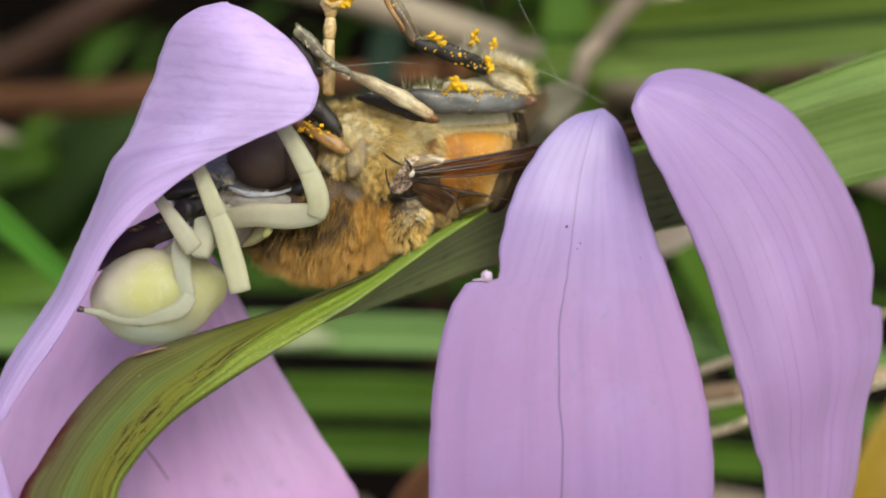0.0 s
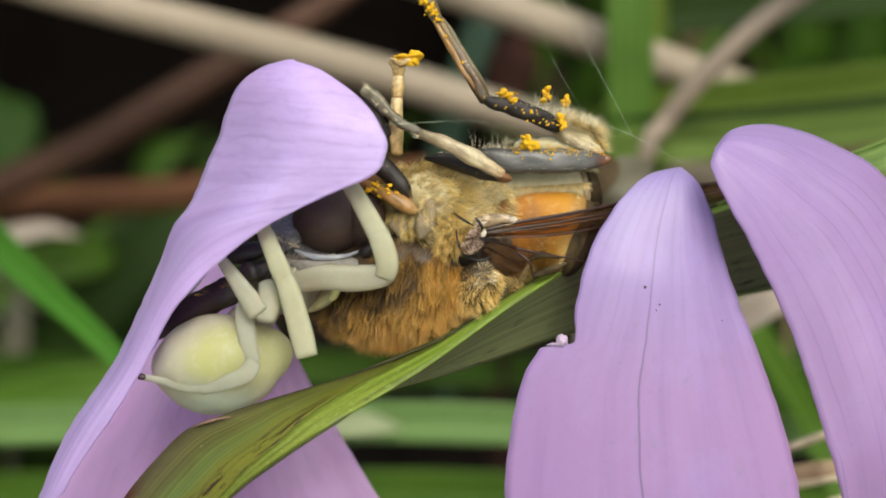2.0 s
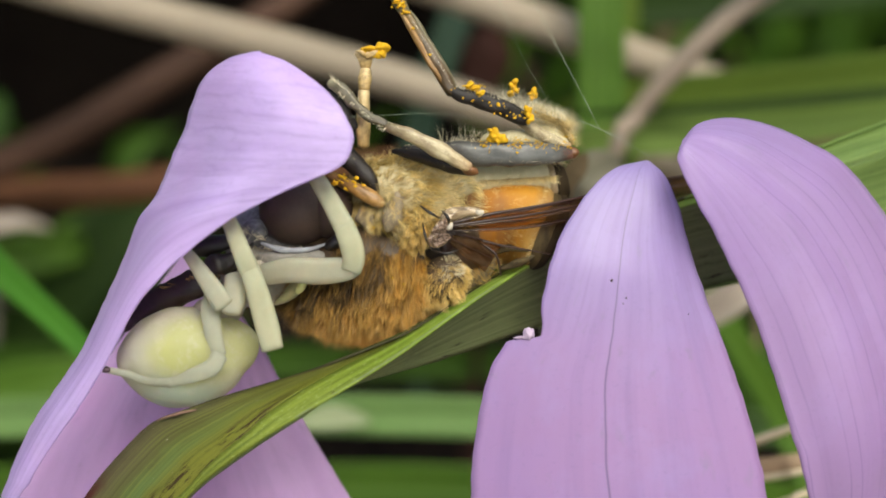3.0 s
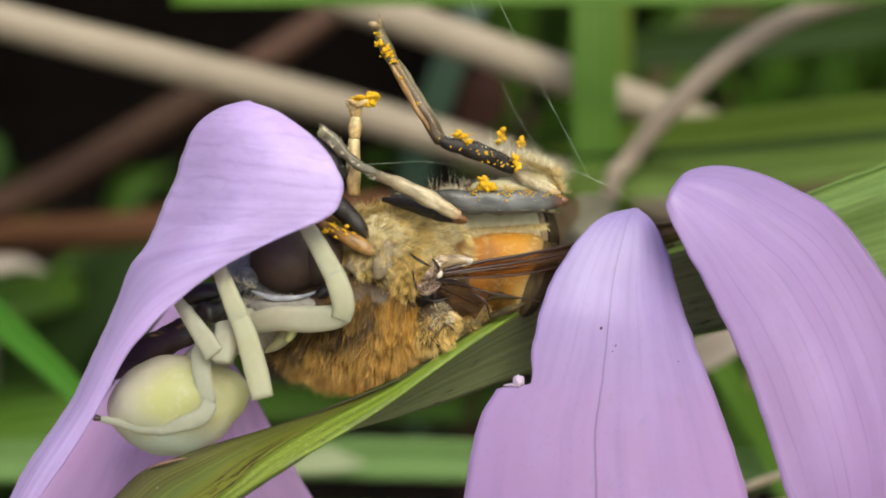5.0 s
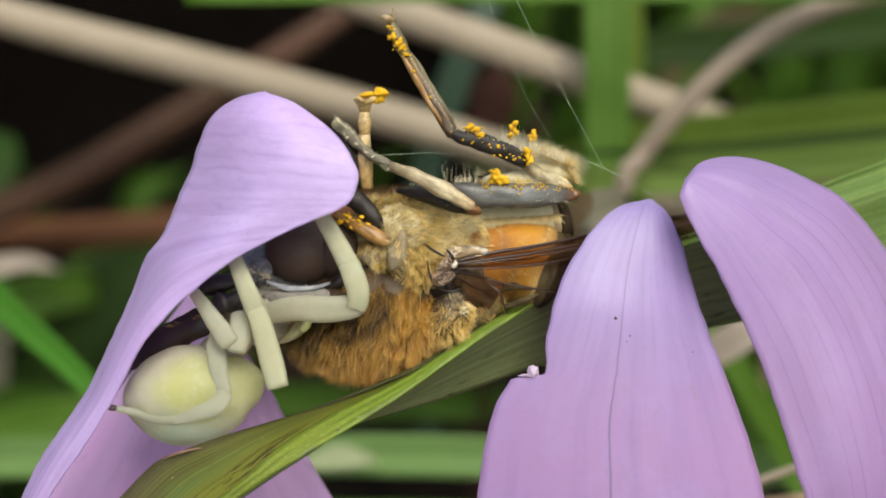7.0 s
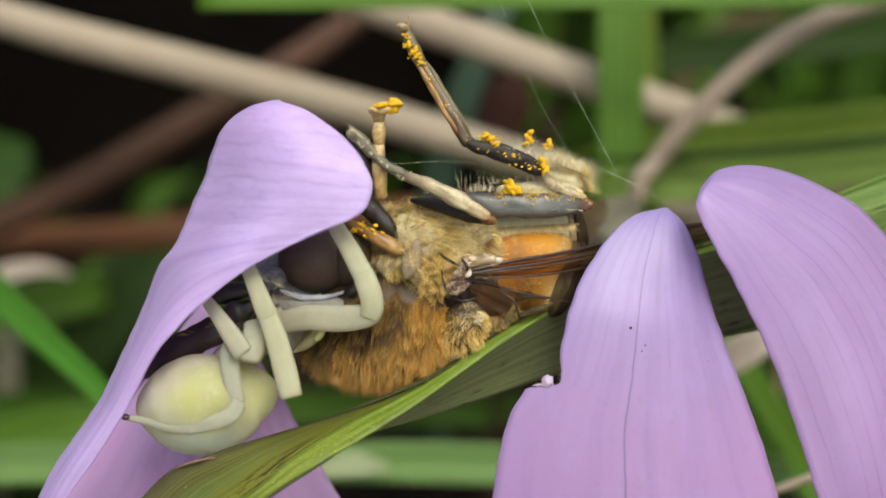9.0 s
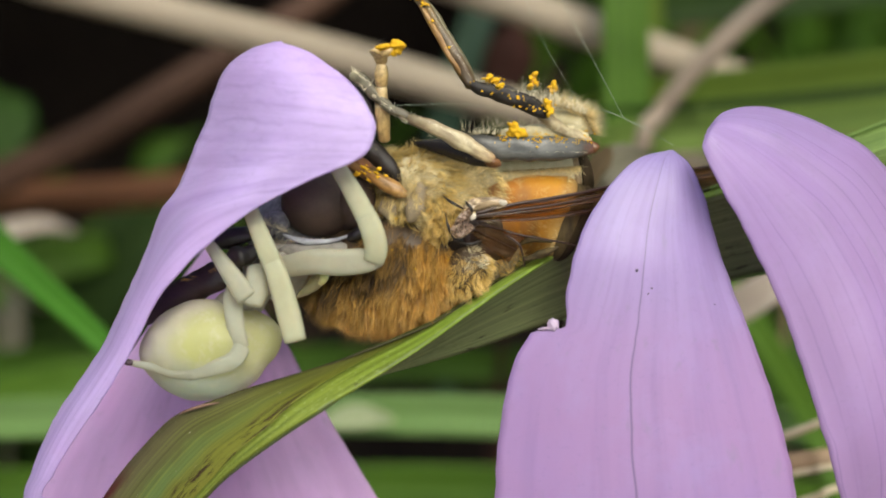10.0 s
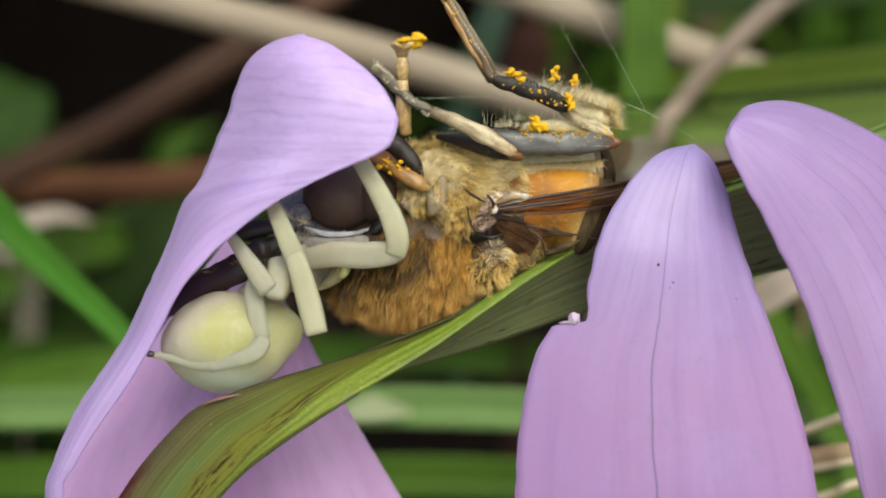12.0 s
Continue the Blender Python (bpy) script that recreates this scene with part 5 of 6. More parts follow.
# ---- hoverfly, lying on its back, held by the spider ----
def fur_on(centre, a, b, c, count, length, width, flow, seed, keep=None, stand=0.45, patchy=0.0, clumps=0.45, tone=None):
    """Hairs over an ellipsoid's near side, combed along flow."""
    rnd = random.Random(seed)
    roots, ways, lengths = [], [], []
    a, b, c, centre, flow = Vector(a), Vector(b), Vector(c), Vector(centre), Vector(flow)
    while len(roots) < count:
        d = Vector((rnd.gauss(0, 1), rnd.gauss(0, 1), rnd.gauss(0, 1))).normalized()
        p = centre + a * d.x + b * d.y + c * d.z
        nrm = (a * (d.x / a.length_squared) + b * (d.y / b.length_squared) + c * (d.z / c.length_squared)).normalized()
        if nrm.y > 0.35 or (keep and not keep(p)):
            continue
        clump = Vector((noise.noise(p * 2.2), noise.noise(p * 2.2 + Vector((7, 0, 0))), noise.noise(p * 2.2 + Vector((0, 9, 0)))))
        roots.append(p)
        ways.append(nrm * stand + flow * (1 - stand) + clump * clumps + Vector((rnd.gauss(0, 0.13), rnd.gauss(0, 0.13), rnd.gauss(0, 0.13))))
        lengths.append(length * rnd.uniform(0.55, 1.15) * (1 - patchy * max(0, noise.noise(p * 1.3))))
    pts, faces, uvs = hairs(roots, lengths, ways, width, 0.25, seed)
    if clumps:
        pts = pts.reshape(-1, 5, 3)
        lead = np.random.RandomState(seed).choice(len(pts), max(8, len(pts) // 26), replace=False)
        near = lead[np.argmin(((pts[:, None, 0] - pts[None, lead, 0]) ** 2).sum(-1), axis=1)]
        pull = (pts[near, 4] - pts[:, 4]) * 0.50
        pts[:, 4] += pull
        pts[:, 2:4] += pull[:, None] * 0.35
        pts = pts.reshape(-1, 3)
    if tone:
        uvs[:, 0] = np.repeat([min(0.98, max(0.02, tone(r) + rnd.gauss(0, 0.06))) for r in roots], 5)
    return pts, faces, uvs


def reference(p):
    """The grid reference of a place in the plan."""
    k = (FAR + p.y) / GRID
    return 784 + p.x / k, 441 - p.z / k


def step(a, b, x):
    k = min(1, max(0, (x - a) / (b - a)))
    return k * k * (3 - 2 * k)


def thorax_tone(p):
    """A dark saddle with dusty brown above it, golden towards the wing, an orange fringe below."""
    u, v = reference(p)
    saddle = 640 - (u - 540) * 0.36
    dark = math.exp(-((v - saddle) / 27) ** 2) * step(720, 660, u)
    dull = step(saddle, saddle - 35, v) * step(715, 680, u)
    locks = noise.noise(Vector((u * 0.045 + v * 0.008, v * 0.012, 3)))
    locks += 0.9 * noise.noise(Vector((u * 0.15 + v * 0.03, v * 0.018, 6)))
    return 0.52 - 0.48 * dark - 0.24 * dull + 0.26 * locks + 0.36 * step(668, 692, v) * step(700, 650, u)


def breast_tone(p):
    u, v = reference(p)
    return 0.62 + 0.85 * noise.noise(Vector((u * 0.03, v * 0.03, 8))) + 0.18 * noise.noise(Vector((u * 0.11, v * 0.09, 5))) - 0.22 * step(700, 640, u) * step(440, 480, v) + 0.22 * step(770, 800, u)


def grains(spots, seed, size=0.04):
    """Clusters of pollen grains: (place, spread in mm, count)."""
    rnd = random.Random(seed)
    out = []
    for p, spread, count in spots:
        for _ in range(count * 2):
            q = Vector(p) + Vector((rnd.gauss(0, spread), rnd.gauss(0, spread * 0.4), rnd.gauss(0, spread * 0.6)))
            r = size * rnd.uniform(0.25, 1.5)
            out.append(blob(q, (r * rnd.uniform(0.8, 1.8), 0, r * rnd.uniform(-0.6, 0.6)), (0, r, 0), (0, 0, r), r * 0.7, 14.0, 8, 5))
    return merge(out)


def stiff_hairs(a, b, count, length, way, spread, seed, width=0.018):
    rnd = random.Random(seed)
    a, b = Vector(a), Vector(b)
    roots = [a.lerp(b, rnd.random()) + Vector((0, rnd.uniform(-0.2, 0.2), 0)) for _ in range(count)]
    ways = [Vector(way) + Vector((rnd.gauss(0, spread), rnd.gauss(0, spread), rnd.gauss(0, spread))) for _ in range(count)]
    return hairs(roots, [length * rnd.uniform(0.6, 1.15) for _ in range(count)], ways, width, 0.25, seed)


def membrane_lobe(pivot, outline, swell, seed):
    """A crumpled lobe of wing membrane fanned from its hinge to a curved rim: its sheet and its rim."""
    rim = curve_through([at(*p) for p in outline], 22)
    h = np.array(at(*pivot))
    rows = []
    for i, q in enumerate(rim):
        q = np.array(q)
        row = []
        for t in np.linspace(0.04, 1, 12):
            p = h + (q - h) * t
            ripple = 0.30 * noise.noise(Vector((i * 0.34, t * 1.8, seed))) + 0.12 * noise.noise(Vector((i * 0.5, t * 5.0, seed + 4)))
            row.append(p + np.array([0, -swell * math.sin(math.pi * t * 0.8) + ripple * t, 0]))
        rows.append(row)
    return grid_mesh(rows, 0.02), tube([r[-1] for r in rows][::2], [0.010] + [0.019] * (len(rows[::2]) - 2) + [0.010], 8, 30, rough=0.6)


def hoverfly():
    fly = thing("hoverfly", at(720, 740, 1.2), "furry golden hoverfly lying on its back, dusted with yellow pollen", "insect")
    # thorax
    c1, a1, b1, d1 = at(652, 596, 1.5), Vector((2.65, 0, 0.42)), Vector((0, 1.9, 0)), Vector((-0.42, 0, 1.72))
    part("thorax", blob(c1, a1, b1, d1, 0.12, 1.5, 40, 26), SKIN_DUSK, fly, "dusky thorax under golden fur")
    c2, a2, b2, d2 = at(716, 470, 1.5), Vector((1.75, 0, -0.35)), Vector((0, 1.7, 0)), Vector((0.3, 0, 1.35))
    part("breast", blob(c2, a2, b2, d2, 0.16, 1.6, 36, 22), SKIN_PALE, fly, "pale hairy underside of the thorax")
    part("thorax_fur", fur_on(c1, a1 * 0.98, b1 * 0.98, d1 * 0.98, 17000, 0.86, 0.018, Vector((-0.16, -0.28, -0.95)), 2, stand=0.27, patchy=0.4, clumps=0.26, tone=thorax_tone,
                              keep=lambda p: not (p.x > 0.4 and p.z > -2.0) and not (reference(p)[0] < 600 and reference(p)[1] < 612)), COAT, fly, "golden brown fur", kind="stuff")
    part("thorax_fringe", fur_on(c1 + Vector((-0.12, 0.1, -0.22)), a1 * 0.96, b1 * 0.9, d1 * 0.95, 5500, 0.42, 0.018, Vector((-0.45, 0.0, -0.8)), 5, stand=0.3, clumps=0.15,
                                 keep=lambda p: p.z < -3.9), FUR_ORANGE, fly, "dense orange fringe of fur", kind="stuff")
    part("guard_hairs", fur_on(c1, a1 * 1.0, b1 * 1.0, d1 * 1.0, 2000, 0.85, 0.024, Vector((-0.2, -0.28, -0.95)), 71, stand=0.30, clumps=0.3, tone=lambda p: thorax_tone(p) + 0.2,
                               keep=lambda p: -4.0 < p.z < -2.2 and p.x < 0.4), COAT, fly, "long bright golden guard hairs", kind="stuff")
    part("breast_fur", fur_on(c2, a2, b2, d2, 13000, 0.62, 0.012, Vector((0.45, -0.35, -0.35)), 9, stand=0.42, patchy=0.4, clumps=0.55, tone=breast_tone,
                              keep=lambda p: p.x < 0.7 or p.z > 0.4), COAT_PALE, fly, "pale straw coloured fur", kind="stuff")
    part("shoulder_tuft", fur_on(at(742, 510, 0.2), Vector((0.42, 0, 0.1)), Vector((0, 0.5, 0)), Vector((0, 0, 0.75)), 1500, 0.42, 0.018, Vector((-0.1, -0.4, -0.8)), 10, stand=0.4), FUR_GOLD, fly, "bright golden tuft beside the wing", kind="stuff")
    # Dark lumps set in to stand for shade in the hollows here.
    part("hollow_shade", blob(at(782, 548, 0.6), (0.9, 0, 0.1), (0, 0.5, 0), (0, 0, 0.6), 0.2, 2.5, 24, 14), CHITIN, fly, "black lump for the shade in the hollow under the wing")
    part("hollow_shade", blob(at(836, 558, 0.62), (0.72, 0, -0.25), (0, 0.42, 0), (0.12, 0, 0.46), 0.2, 2.6, 26, 16), SKIN_DUSK, fly, "dusky brown lump for the shade below the wing base")
    flank = at(786, 606, 0.35)
    part("flank_fur", fur_on(flank, Vector((0.72, 0, 0.2)), Vector((0, 0.5, 0)), Vector((0, 0, 0.66)), 1700, 0.5, 0.016, Vector((0.1, -0.3, -0.8)), 12, stand=0.35, clumps=0.8), FUR_GOLD, fly,
         "golden tuft on the flank", kind="stuff")
    part("flank", blob(flank, (0.75, 0, 0.2), (0, 0.6, 0), (0, 0, 0.75), 0.1, 2, 20, 12), SKIN_DUSK, fly)
    part("coxa", blob(at(703, 486, -0.13), (0.26, 0, -0.20), (0, 0.20, 0), (0.24, 0, 0.62), 0.16, 2.2, 24, 16), COXA, fly, "smooth greyish hip joint")
    part("coxa", blob(at(652, 497, 0.2), (0.28, 0, -0.24), (0, 0.22, 0), (0.16, 0, 0.30), 0.2, 3.0, 20, 14), COXA, fly, "greyish folded hip joint")
    part("white_tuft", fur_on(at(800, 588, 0.0), Vector((0.26, 0, 0.05)), Vector((0, 0.25, 0)), Vector((0, 0, 0.30)), 260, 0.34, 0.016, Vector((0.3, -0.4, -0.3)), 75, stand=0.5, clumps=0.6), BRISTLE, fly, "small whitish tuft on the flank", kind="stuff")
    # head
    head = at(500, 545, 2.0)
    part("head", blob(head, (1.75, 0, -0.1), (0, 1.2, 0), (0.1, 0, 1.5), 0.05, 2, 28, 18), FACE_DARK, fly, "greyish face mottled with black")
    part("compound_eye", blob(at(533, 486, 0.9), (1.26, 0, -0.10), (0, 1.1, 0), (0.12, 0, 1.13), 0, 1, 36, 24), EYE, fly, "large glossy dark brown compound eye")
    part("compound_eye", blob(at(592, 484, 0.74), (0.72, 0, 0), (0, 0.9, 0), (0, 0, 0.98), 0, 1, 24, 16), EYE, fly, "dark brown far eye")
    part("antenna", blob(at(380, 550, 0.1), (0.92, 0, 0.2), (0, 0.35, 0), (0, 0, 0.30), 0.22, 2.6, 22, 14), CHITIN, fly, "stout black antenna")
    part("palp", blob(at(398, 586, -0.1), (0.55, 0, 0.18), (0, 0.35, 0), (-0.1, 0, 0.34), 0.25, 2.8, 22, 14), CHITIN, fly, "black folded mouthpart")
    part("palp", tube([at(452, 545, -0.1), at(438, 566, -0.5), at(428, 580, -0.6), at(415, 596, -0.6)], [0.05, 0.08, 0.07, 0.03], 8, 10), CHITIN, fly)
    part("cheek", blob(at(455, 525, 0.6), (0.42, 0, 0.05), (0, 0.5, 0), (0, 0, 0.42), 0.10, 3, 18, 12), FACE_DARK, fly, "cheek dusted bluish white")
    part("eye_rim", tube([at(468, 544, 0.05), at(500, 555, -0.12), at(535, 557, -0.16), at(560, 553, -0.08), at(582, 545, 0.1)], [0.05, 0.09, 0.085, 0.07, 0.04], 14, 30, rough=0.5, flat=0.7), FACE, fly, "pale rim under the eye")
    part("gena", blob(at(538, 573, 0.15), (1.40, 0, -0.02), (0, 0.30, 0), (0, 0, 0.34), 0.16, 3.0, 34, 20), GENA, fly, "greyish mottled cheek below the eye")
    part("gena", blob(at(600, 544, 0.12), (0.40, 0, 0.10), (0, 0.30, 0), (0, 0, 0.28), 0.08, 3.0, 20, 14), CHITIN, fly, "black corner behind the cheek")
    part("face_fur", fur_on(at(505, 545, 1.6), Vector((1.5, 0, 0)), Vector((0, 1.15, 0)), Vector((0, 0, 0.9)), 900, 0.35, 0.018, Vector((0.0, -0.3, -0.8)), 14, stand=0.5,
                            keep=lambda p: p.z < -1.9), BRISTLE, fly, "short whitish facial hair", kind="stuff")
    part("face_fur", merge([stiff_hairs(at(438, 556, -0.35), at(474, 596, -0.45), 160, 0.34, (-0.5, -0.4, 0.3), 0.5, 81, 0.012), stiff_hairs(at(430, 520, 0.1), at(474, 540, 0.0), 110, 0.3, (-0.3, -0.4, 0.6), 0.5, 82, 0.012)]), BRISTLE, fly, "whitish tufts beside the mouth", kind="stuff")
    # abdomen
    part("abdomen_underside", tube([at(742, 448, 1.9), at(830, 440, 1.9), at(930, 436, 2.0), at(985, 432, 2.2)], [0.85, 0.84, 0.80, 0.66], 30, 18, dome=(0.4, 0.2)), SKIN_PALE, fly, "cream underside of the abdomen")
    part("abdomen_segment", tube([at(838, 506, 2.2), at(872, 503, 2.1), at(908, 504, 2.08), at(932, 509, 2.1), at(952, 516, 2.15)], [1.30, 1.42, 1.45, 1.46, 1.41], 48, 30, flat=0.95, dome=(0.03, 0.02), square=2.6, rough=0.05), TERGITE, fly, "orange abdomen segment with a frayed yellow hind margin")
    part("abdomen_band", tube([at(966, 434, 2.12), at(972, 433, 2.14), at(979, 432, 2.16)], [0.70, 0.76, 0.77], 30, 8, dome=(0.02, 0.02), rough=0.05), SCLERITE, fly, "tan hind band of the underside")
    part("abdomen_segment", tube([at(978, 432, 2.16), at(987, 430, 2.2), at(997, 427, 2.24)], [0.78, 0.79, 0.72], 30, 8, dome=(0.02, 0.08), rough=0.06), TAIL_DARK, fly, "dark end of the underside")
    low = at(836, 578, 1.5)
    part("abdomen_flank", blob(low, (0.85, 0, 0.30), (0, 0.9, 0), (-0.2, 0, 0.72), 0.14, 2.4, 28, 18), COXA, fly, "tan lower flank of the abdomen")
    part("fold", merge([tube([at(880, 560, 0.75), at(905, 552, 0.66), at(938, 556, 0.72)], [0.05, 0.10, 0.04], 10, 14, rough=0.6), tube([at(890, 588, 0.8), at(920, 578, 0.74), at(948, 566, 0.85)], [0.06, 0.12, 0.05], 10, 14, rough=0.6)]), BRONZE, fly, "dark folds across the flank", kind="stuff")
    part("flank_down", fur_on(low, Vector((0.85, 0, 0.30)), Vector((0, 0.9, 0)), Vector((-0.2, 0, 0.72)), 1100, 0.32, 0.012, Vector((0.5, -0.3, -0.5)), 73, stand=0.35, clumps=0.5), FUR_GOLD, fly, "short golden hair on the flank", kind="stuff")
    part("abdomen_band", tube([at(951, 514, 2.2), at(956, 516, 2.2), at(961, 518, 2.22)], [1.36, 1.40, 1.38], 40, 8, dome=(0.02, 0.03), square=2.6, rough=0.06), BRONZE, fly, "tan and black hind band")
    part("abdomen_segment", tube([at(960, 516, 2.25), at(967, 519, 2.28), at(974, 522, 2.32)], [1.38, 1.38, 1.28], 40, 8, dome=(0.02, 0.05), square=2.6, rough=0.06), TAIL_DARK, fly, "dark bronze last abdomen segment")
    part("abdomen_segment", tube([at(770, 530, 2.2), at(810, 526, 2.0), at(846, 520, 2.0)], [0.95, 1.15, 1.3], 28, 10, dome=(0.3, 0.1)), SKIN_DUSK, fly, "dusky first abdomen segment")
    part("abdomen_down", fur_on(at(906, 504, 2.1), Vector((1.35, 0, 0.1)), Vector((0, 1.42, 0)), Vector((0, 0, 1.42)), 1300, 0.22, 0.009, Vector((0.7, -0.2, -0.3)), 61, stand=0.3, clumps=0.2), FUR_GOLD, fly, "short golden down", kind="stuff")
    part("waist_fur", fur_on(at(812, 470, 1.2), Vector((0.85, 0, -0.1)), Vector((0, 0.8, 0)), Vector((0, 0, 0.9)), 1900, 0.45, 0.014, Vector((0.6, -0.3, -0.4)), 29, stand=0.4, clumps=0.7, tone=lambda p: 0.85 + 0.4 * noise.noise(p * 2.0)), COAT_PALE, fly, "pale hair at the waist", kind="stuff")
    part("abdomen_fringe", merge([stiff_hairs(at(850, 432, 1.2), at(985, 424, 1.2), 700, 0.40, (0.2, -0.5, -0.6), 0.35, 21, 0.012), stiff_hairs(at(966, 444, 1.0), at(930, 580, 0.9), 220, 0.18, (0.7, -0.4, 0.1), 0.3, 22, 0.012), stiff_hairs(at(745, 405, 1.0), at(1000, 402, 1.3), 500, 0.25, (0.5, -0.5, 0.2), 0.4, 27, 0.010)]), FUR_PALE, fly, "fine pale hairs on the abdomen", kind="stuff")
    part("tail_tuft", merge([stiff_hairs(at(945, 315, 1.3), at(1012, 345, 1.5), 900, 0.6, (0.25, -0.1, 0.8), 0.85, 23, 0.009), stiff_hairs(at(985, 320, 1.3), at(1014, 370, 1.4), 500, 0.4, (0.6, -0.1, 0.5), 0.55, 28, 0.009)]), FUR_PALE, fly, "pale yellow hair tuft", kind="stuff")
    part("tail", blob(at(972, 348, 1.9), (0.8, 0, -0.15), (0, 0.6, 0), (0, 0, 0.42), 0.1, 2, 20, 12), SKIN_PALE, fly, "pale hairy tail end")
    part("bristles", merge([stiff_hairs(at(775, 366, 0.9), at(835, 362, 0.9), 18, 0.70, (0.05, -0.1, 1.0), 0.13, 24, 0.008), stiff_hairs(at(835, 355, 0.9), at(945, 350, 0.9), 70, 0.28, (0.1, -0.1, 1.0), 0.3, 25, 0.009), stiff_hairs(at(800, 368, 0.6), at(985, 362, 0.6), 420, 0.30, (0.15, -0.1, 0.9), 0.45, 26, 0.008)]), BRISTLE, fly, "standing pale bristles", kind="stuff")
    # wing base and wings
    root = part("wing_root", blob(at(790, 530, 0.1), (0.40, 0, 0.20), (0, 0.25, 0), (-0.22, 0, 0.42), 0.20, 3.5, 30, 20), CHITIN_BROWN, fly, "crumpled brownish wing base")
    lobes = (((802, 530, -0.5), ((780, 518, -0.5), (766, 528, -0.7), (761, 540, -0.7), (768, 549, -0.6), (782, 549, -0.5), (796, 540, -0.4)), 0.16, CALYPTER),
             ((800, 518, -0.6), ((774, 536, -0.6), (768, 524, -0.8), (778, 508, -0.8), (792, 498, -0.6)), 0.16, CALYPTER),
             ((804, 506, -0.5), ((780, 500, -0.2), (794, 484, -0.4), (818, 480, -0.5), (850, 482, -0.6), (856, 494, -0.6), (828, 504, -0.6)), 0.14, CALYPTER_PALE))
    for n, (pivot, outline, swell, skin) in enumerate(lobes):
        sheet, rim = membrane_lobe(pivot, outline, swell, n * 3.7)
        part("rim", rim, SCLERITE, part("lobe", sheet, skin, root))
    # Black tubes draw the shade in the creases and gaps of the base.
    for a, b, c in (((748, 478), (764, 490), (782, 500)), ((752, 508), (756, 530), (768, 556)), ((770, 556), (792, 562), (815, 556)), ((786, 486), (796, 498), (798, 512))):
        part("fold", tube([at(*a, -0.5), at(*b, -0.75), at(*c, -0.6)], [0.02, 0.045, 0.02], 8, 10, rough=0.5), CHITIN, root)
    part("sclerite", tube([at(802, 500, -0.55), at(826, 492, -0.7), at(850, 492, -0.7)], [0.05, 0.09, 0.06], 12, 14, rough=0.8, flat=0.6), SCLERITE, root)
    part("knob", blob(at(800, 515, -1.1), (0.09, 0, 0), (0, 0.08, 0), (0.02, 0, 0.12), 0.05, 8, 12, 8), WHITE, root, "tiny white knob")
    part("knob", blob(at(853, 489, -0.7), (0.12, 0, 0), (0, 0.1, 0), (0, 0, 0.10), 0.06, 6, 12, 8), WHITE, root, "tiny white knob")
    up = curve_through([at(u, v, y) for u, v, y in ((806, 508, -0.7), (880, 490, -0.4), (960, 478, 0.1), (1050, 456, 1.0), (1150, 432, 3.2), (1235, 418, 4.2))], 24)
    lo = curve_through([at(u, v, y) for u, v, y in ((806, 522, -0.7), (880, 522, -0.4), (960, 514, 0.1), (1050, 496, 1.2), (1150, 480, 3.4), (1235, 455, 4.4))], 24)
    wing = part("wing", grid_mesh([[np.array(p) + (np.array(q) - np.array(p)) * s + np.array([0, 0.12 * math.sin(9 * s), 0]) for s in np.linspace(0, 1, 12)] for p, q in zip(up, lo)], 0.02), MEMBRANE, fly, "folded brownish transparent wing")
    for s, r in ((0.0, 0.055), (0.08, 0.022), (0.36, 0.050), (0.50, 0.036), (0.93, 0.016)):
        line = [np.array(up[i]) + (np.array(lo[i]) - np.array(up[i])) * s + np.array([0.0, -0.05, 0.05 * noise.noise(Vector((i * 0.4, s * 9, 2)))]) for i in range(0, 25, 4)]
        part("wing_vein", tube(line, [r, r, r * 0.9, r * 0.8, r * 0.7, r * 0.6, r * 0.5], 6, 18), VEIN, wing)
    up = curve_through([at(u, v, y) for u, v, y in ((806, 526, -0.5), (836, 532, -0.3), (866, 540, 0.0), (892, 548, 0.3))], 14)
    lo = curve_through([at(u, v, y) for u, v, y in ((800, 545, -0.4), (824, 566, -0.2), (846, 582, 0.1), (862, 594, 0.3))], 14)
    wing = part("wing", grid_mesh([[np.array(p) + (np.array(q) - np.array(p)) * s for s in np.linspace(0, 1, 8)] for p, q in zip(up, lo)], 0.02), MEMBRANE_DARK, fly, "crumpled dark lower wing")
    for s, r in ((0.0, 0.030), (0.5, 0.014)):
        line = [np.array(up[i]) + (np.array(lo[i]) - np.array(up[i])) * s + np.array([0, -0.05, 0]) for i in range(0, 15, 2)]
        part("wing_vein", tube(line, [r] * 8, 6, 14), VEIN, wing)
    part("wing_vein", tube([at(858, 540, -0.4), at(905, 550, -0.2), at(955, 558, 0.1), at(1004, 568, 0.6)], [0.030, 0.036, 0.028, 0.014], 6, 14), VEIN, wing)
    part("wing_vein", tube([at(858, 546, -0.4), at(880, 562, -0.5), at(888, 585, -0.4), at(890, 600, -0.2)], [0.03, 0.035, 0.03, 0.02], 6, 12), VEIN, wing)
    # legs: each a limb with its joints
    legs = {}
    o = at(700, 386, 0.9)
    leg = legs["hind_near"] = part("hind_leg", tube([at(720, 384, 0.9), at(800, 384, 0.6), at(880, 386, 0.5), at(960, 386, 0.6), at(1012, 384, 0.8)], [0.24, 0.35, 0.40, 0.36, 0.20], 20, 28, rough=0.2, flat=0.8, square=2.6), LIMB_DARK, fly, "thick grey hind leg dusted with pollen", origin=o)
    part("knee", blob(at(1014, 382, 0.8), (0.22, 0, 0), (0, 0.17, 0), (0, 0, 0.17), 0.08, 5, 16, 12), RUFOUS, leg)
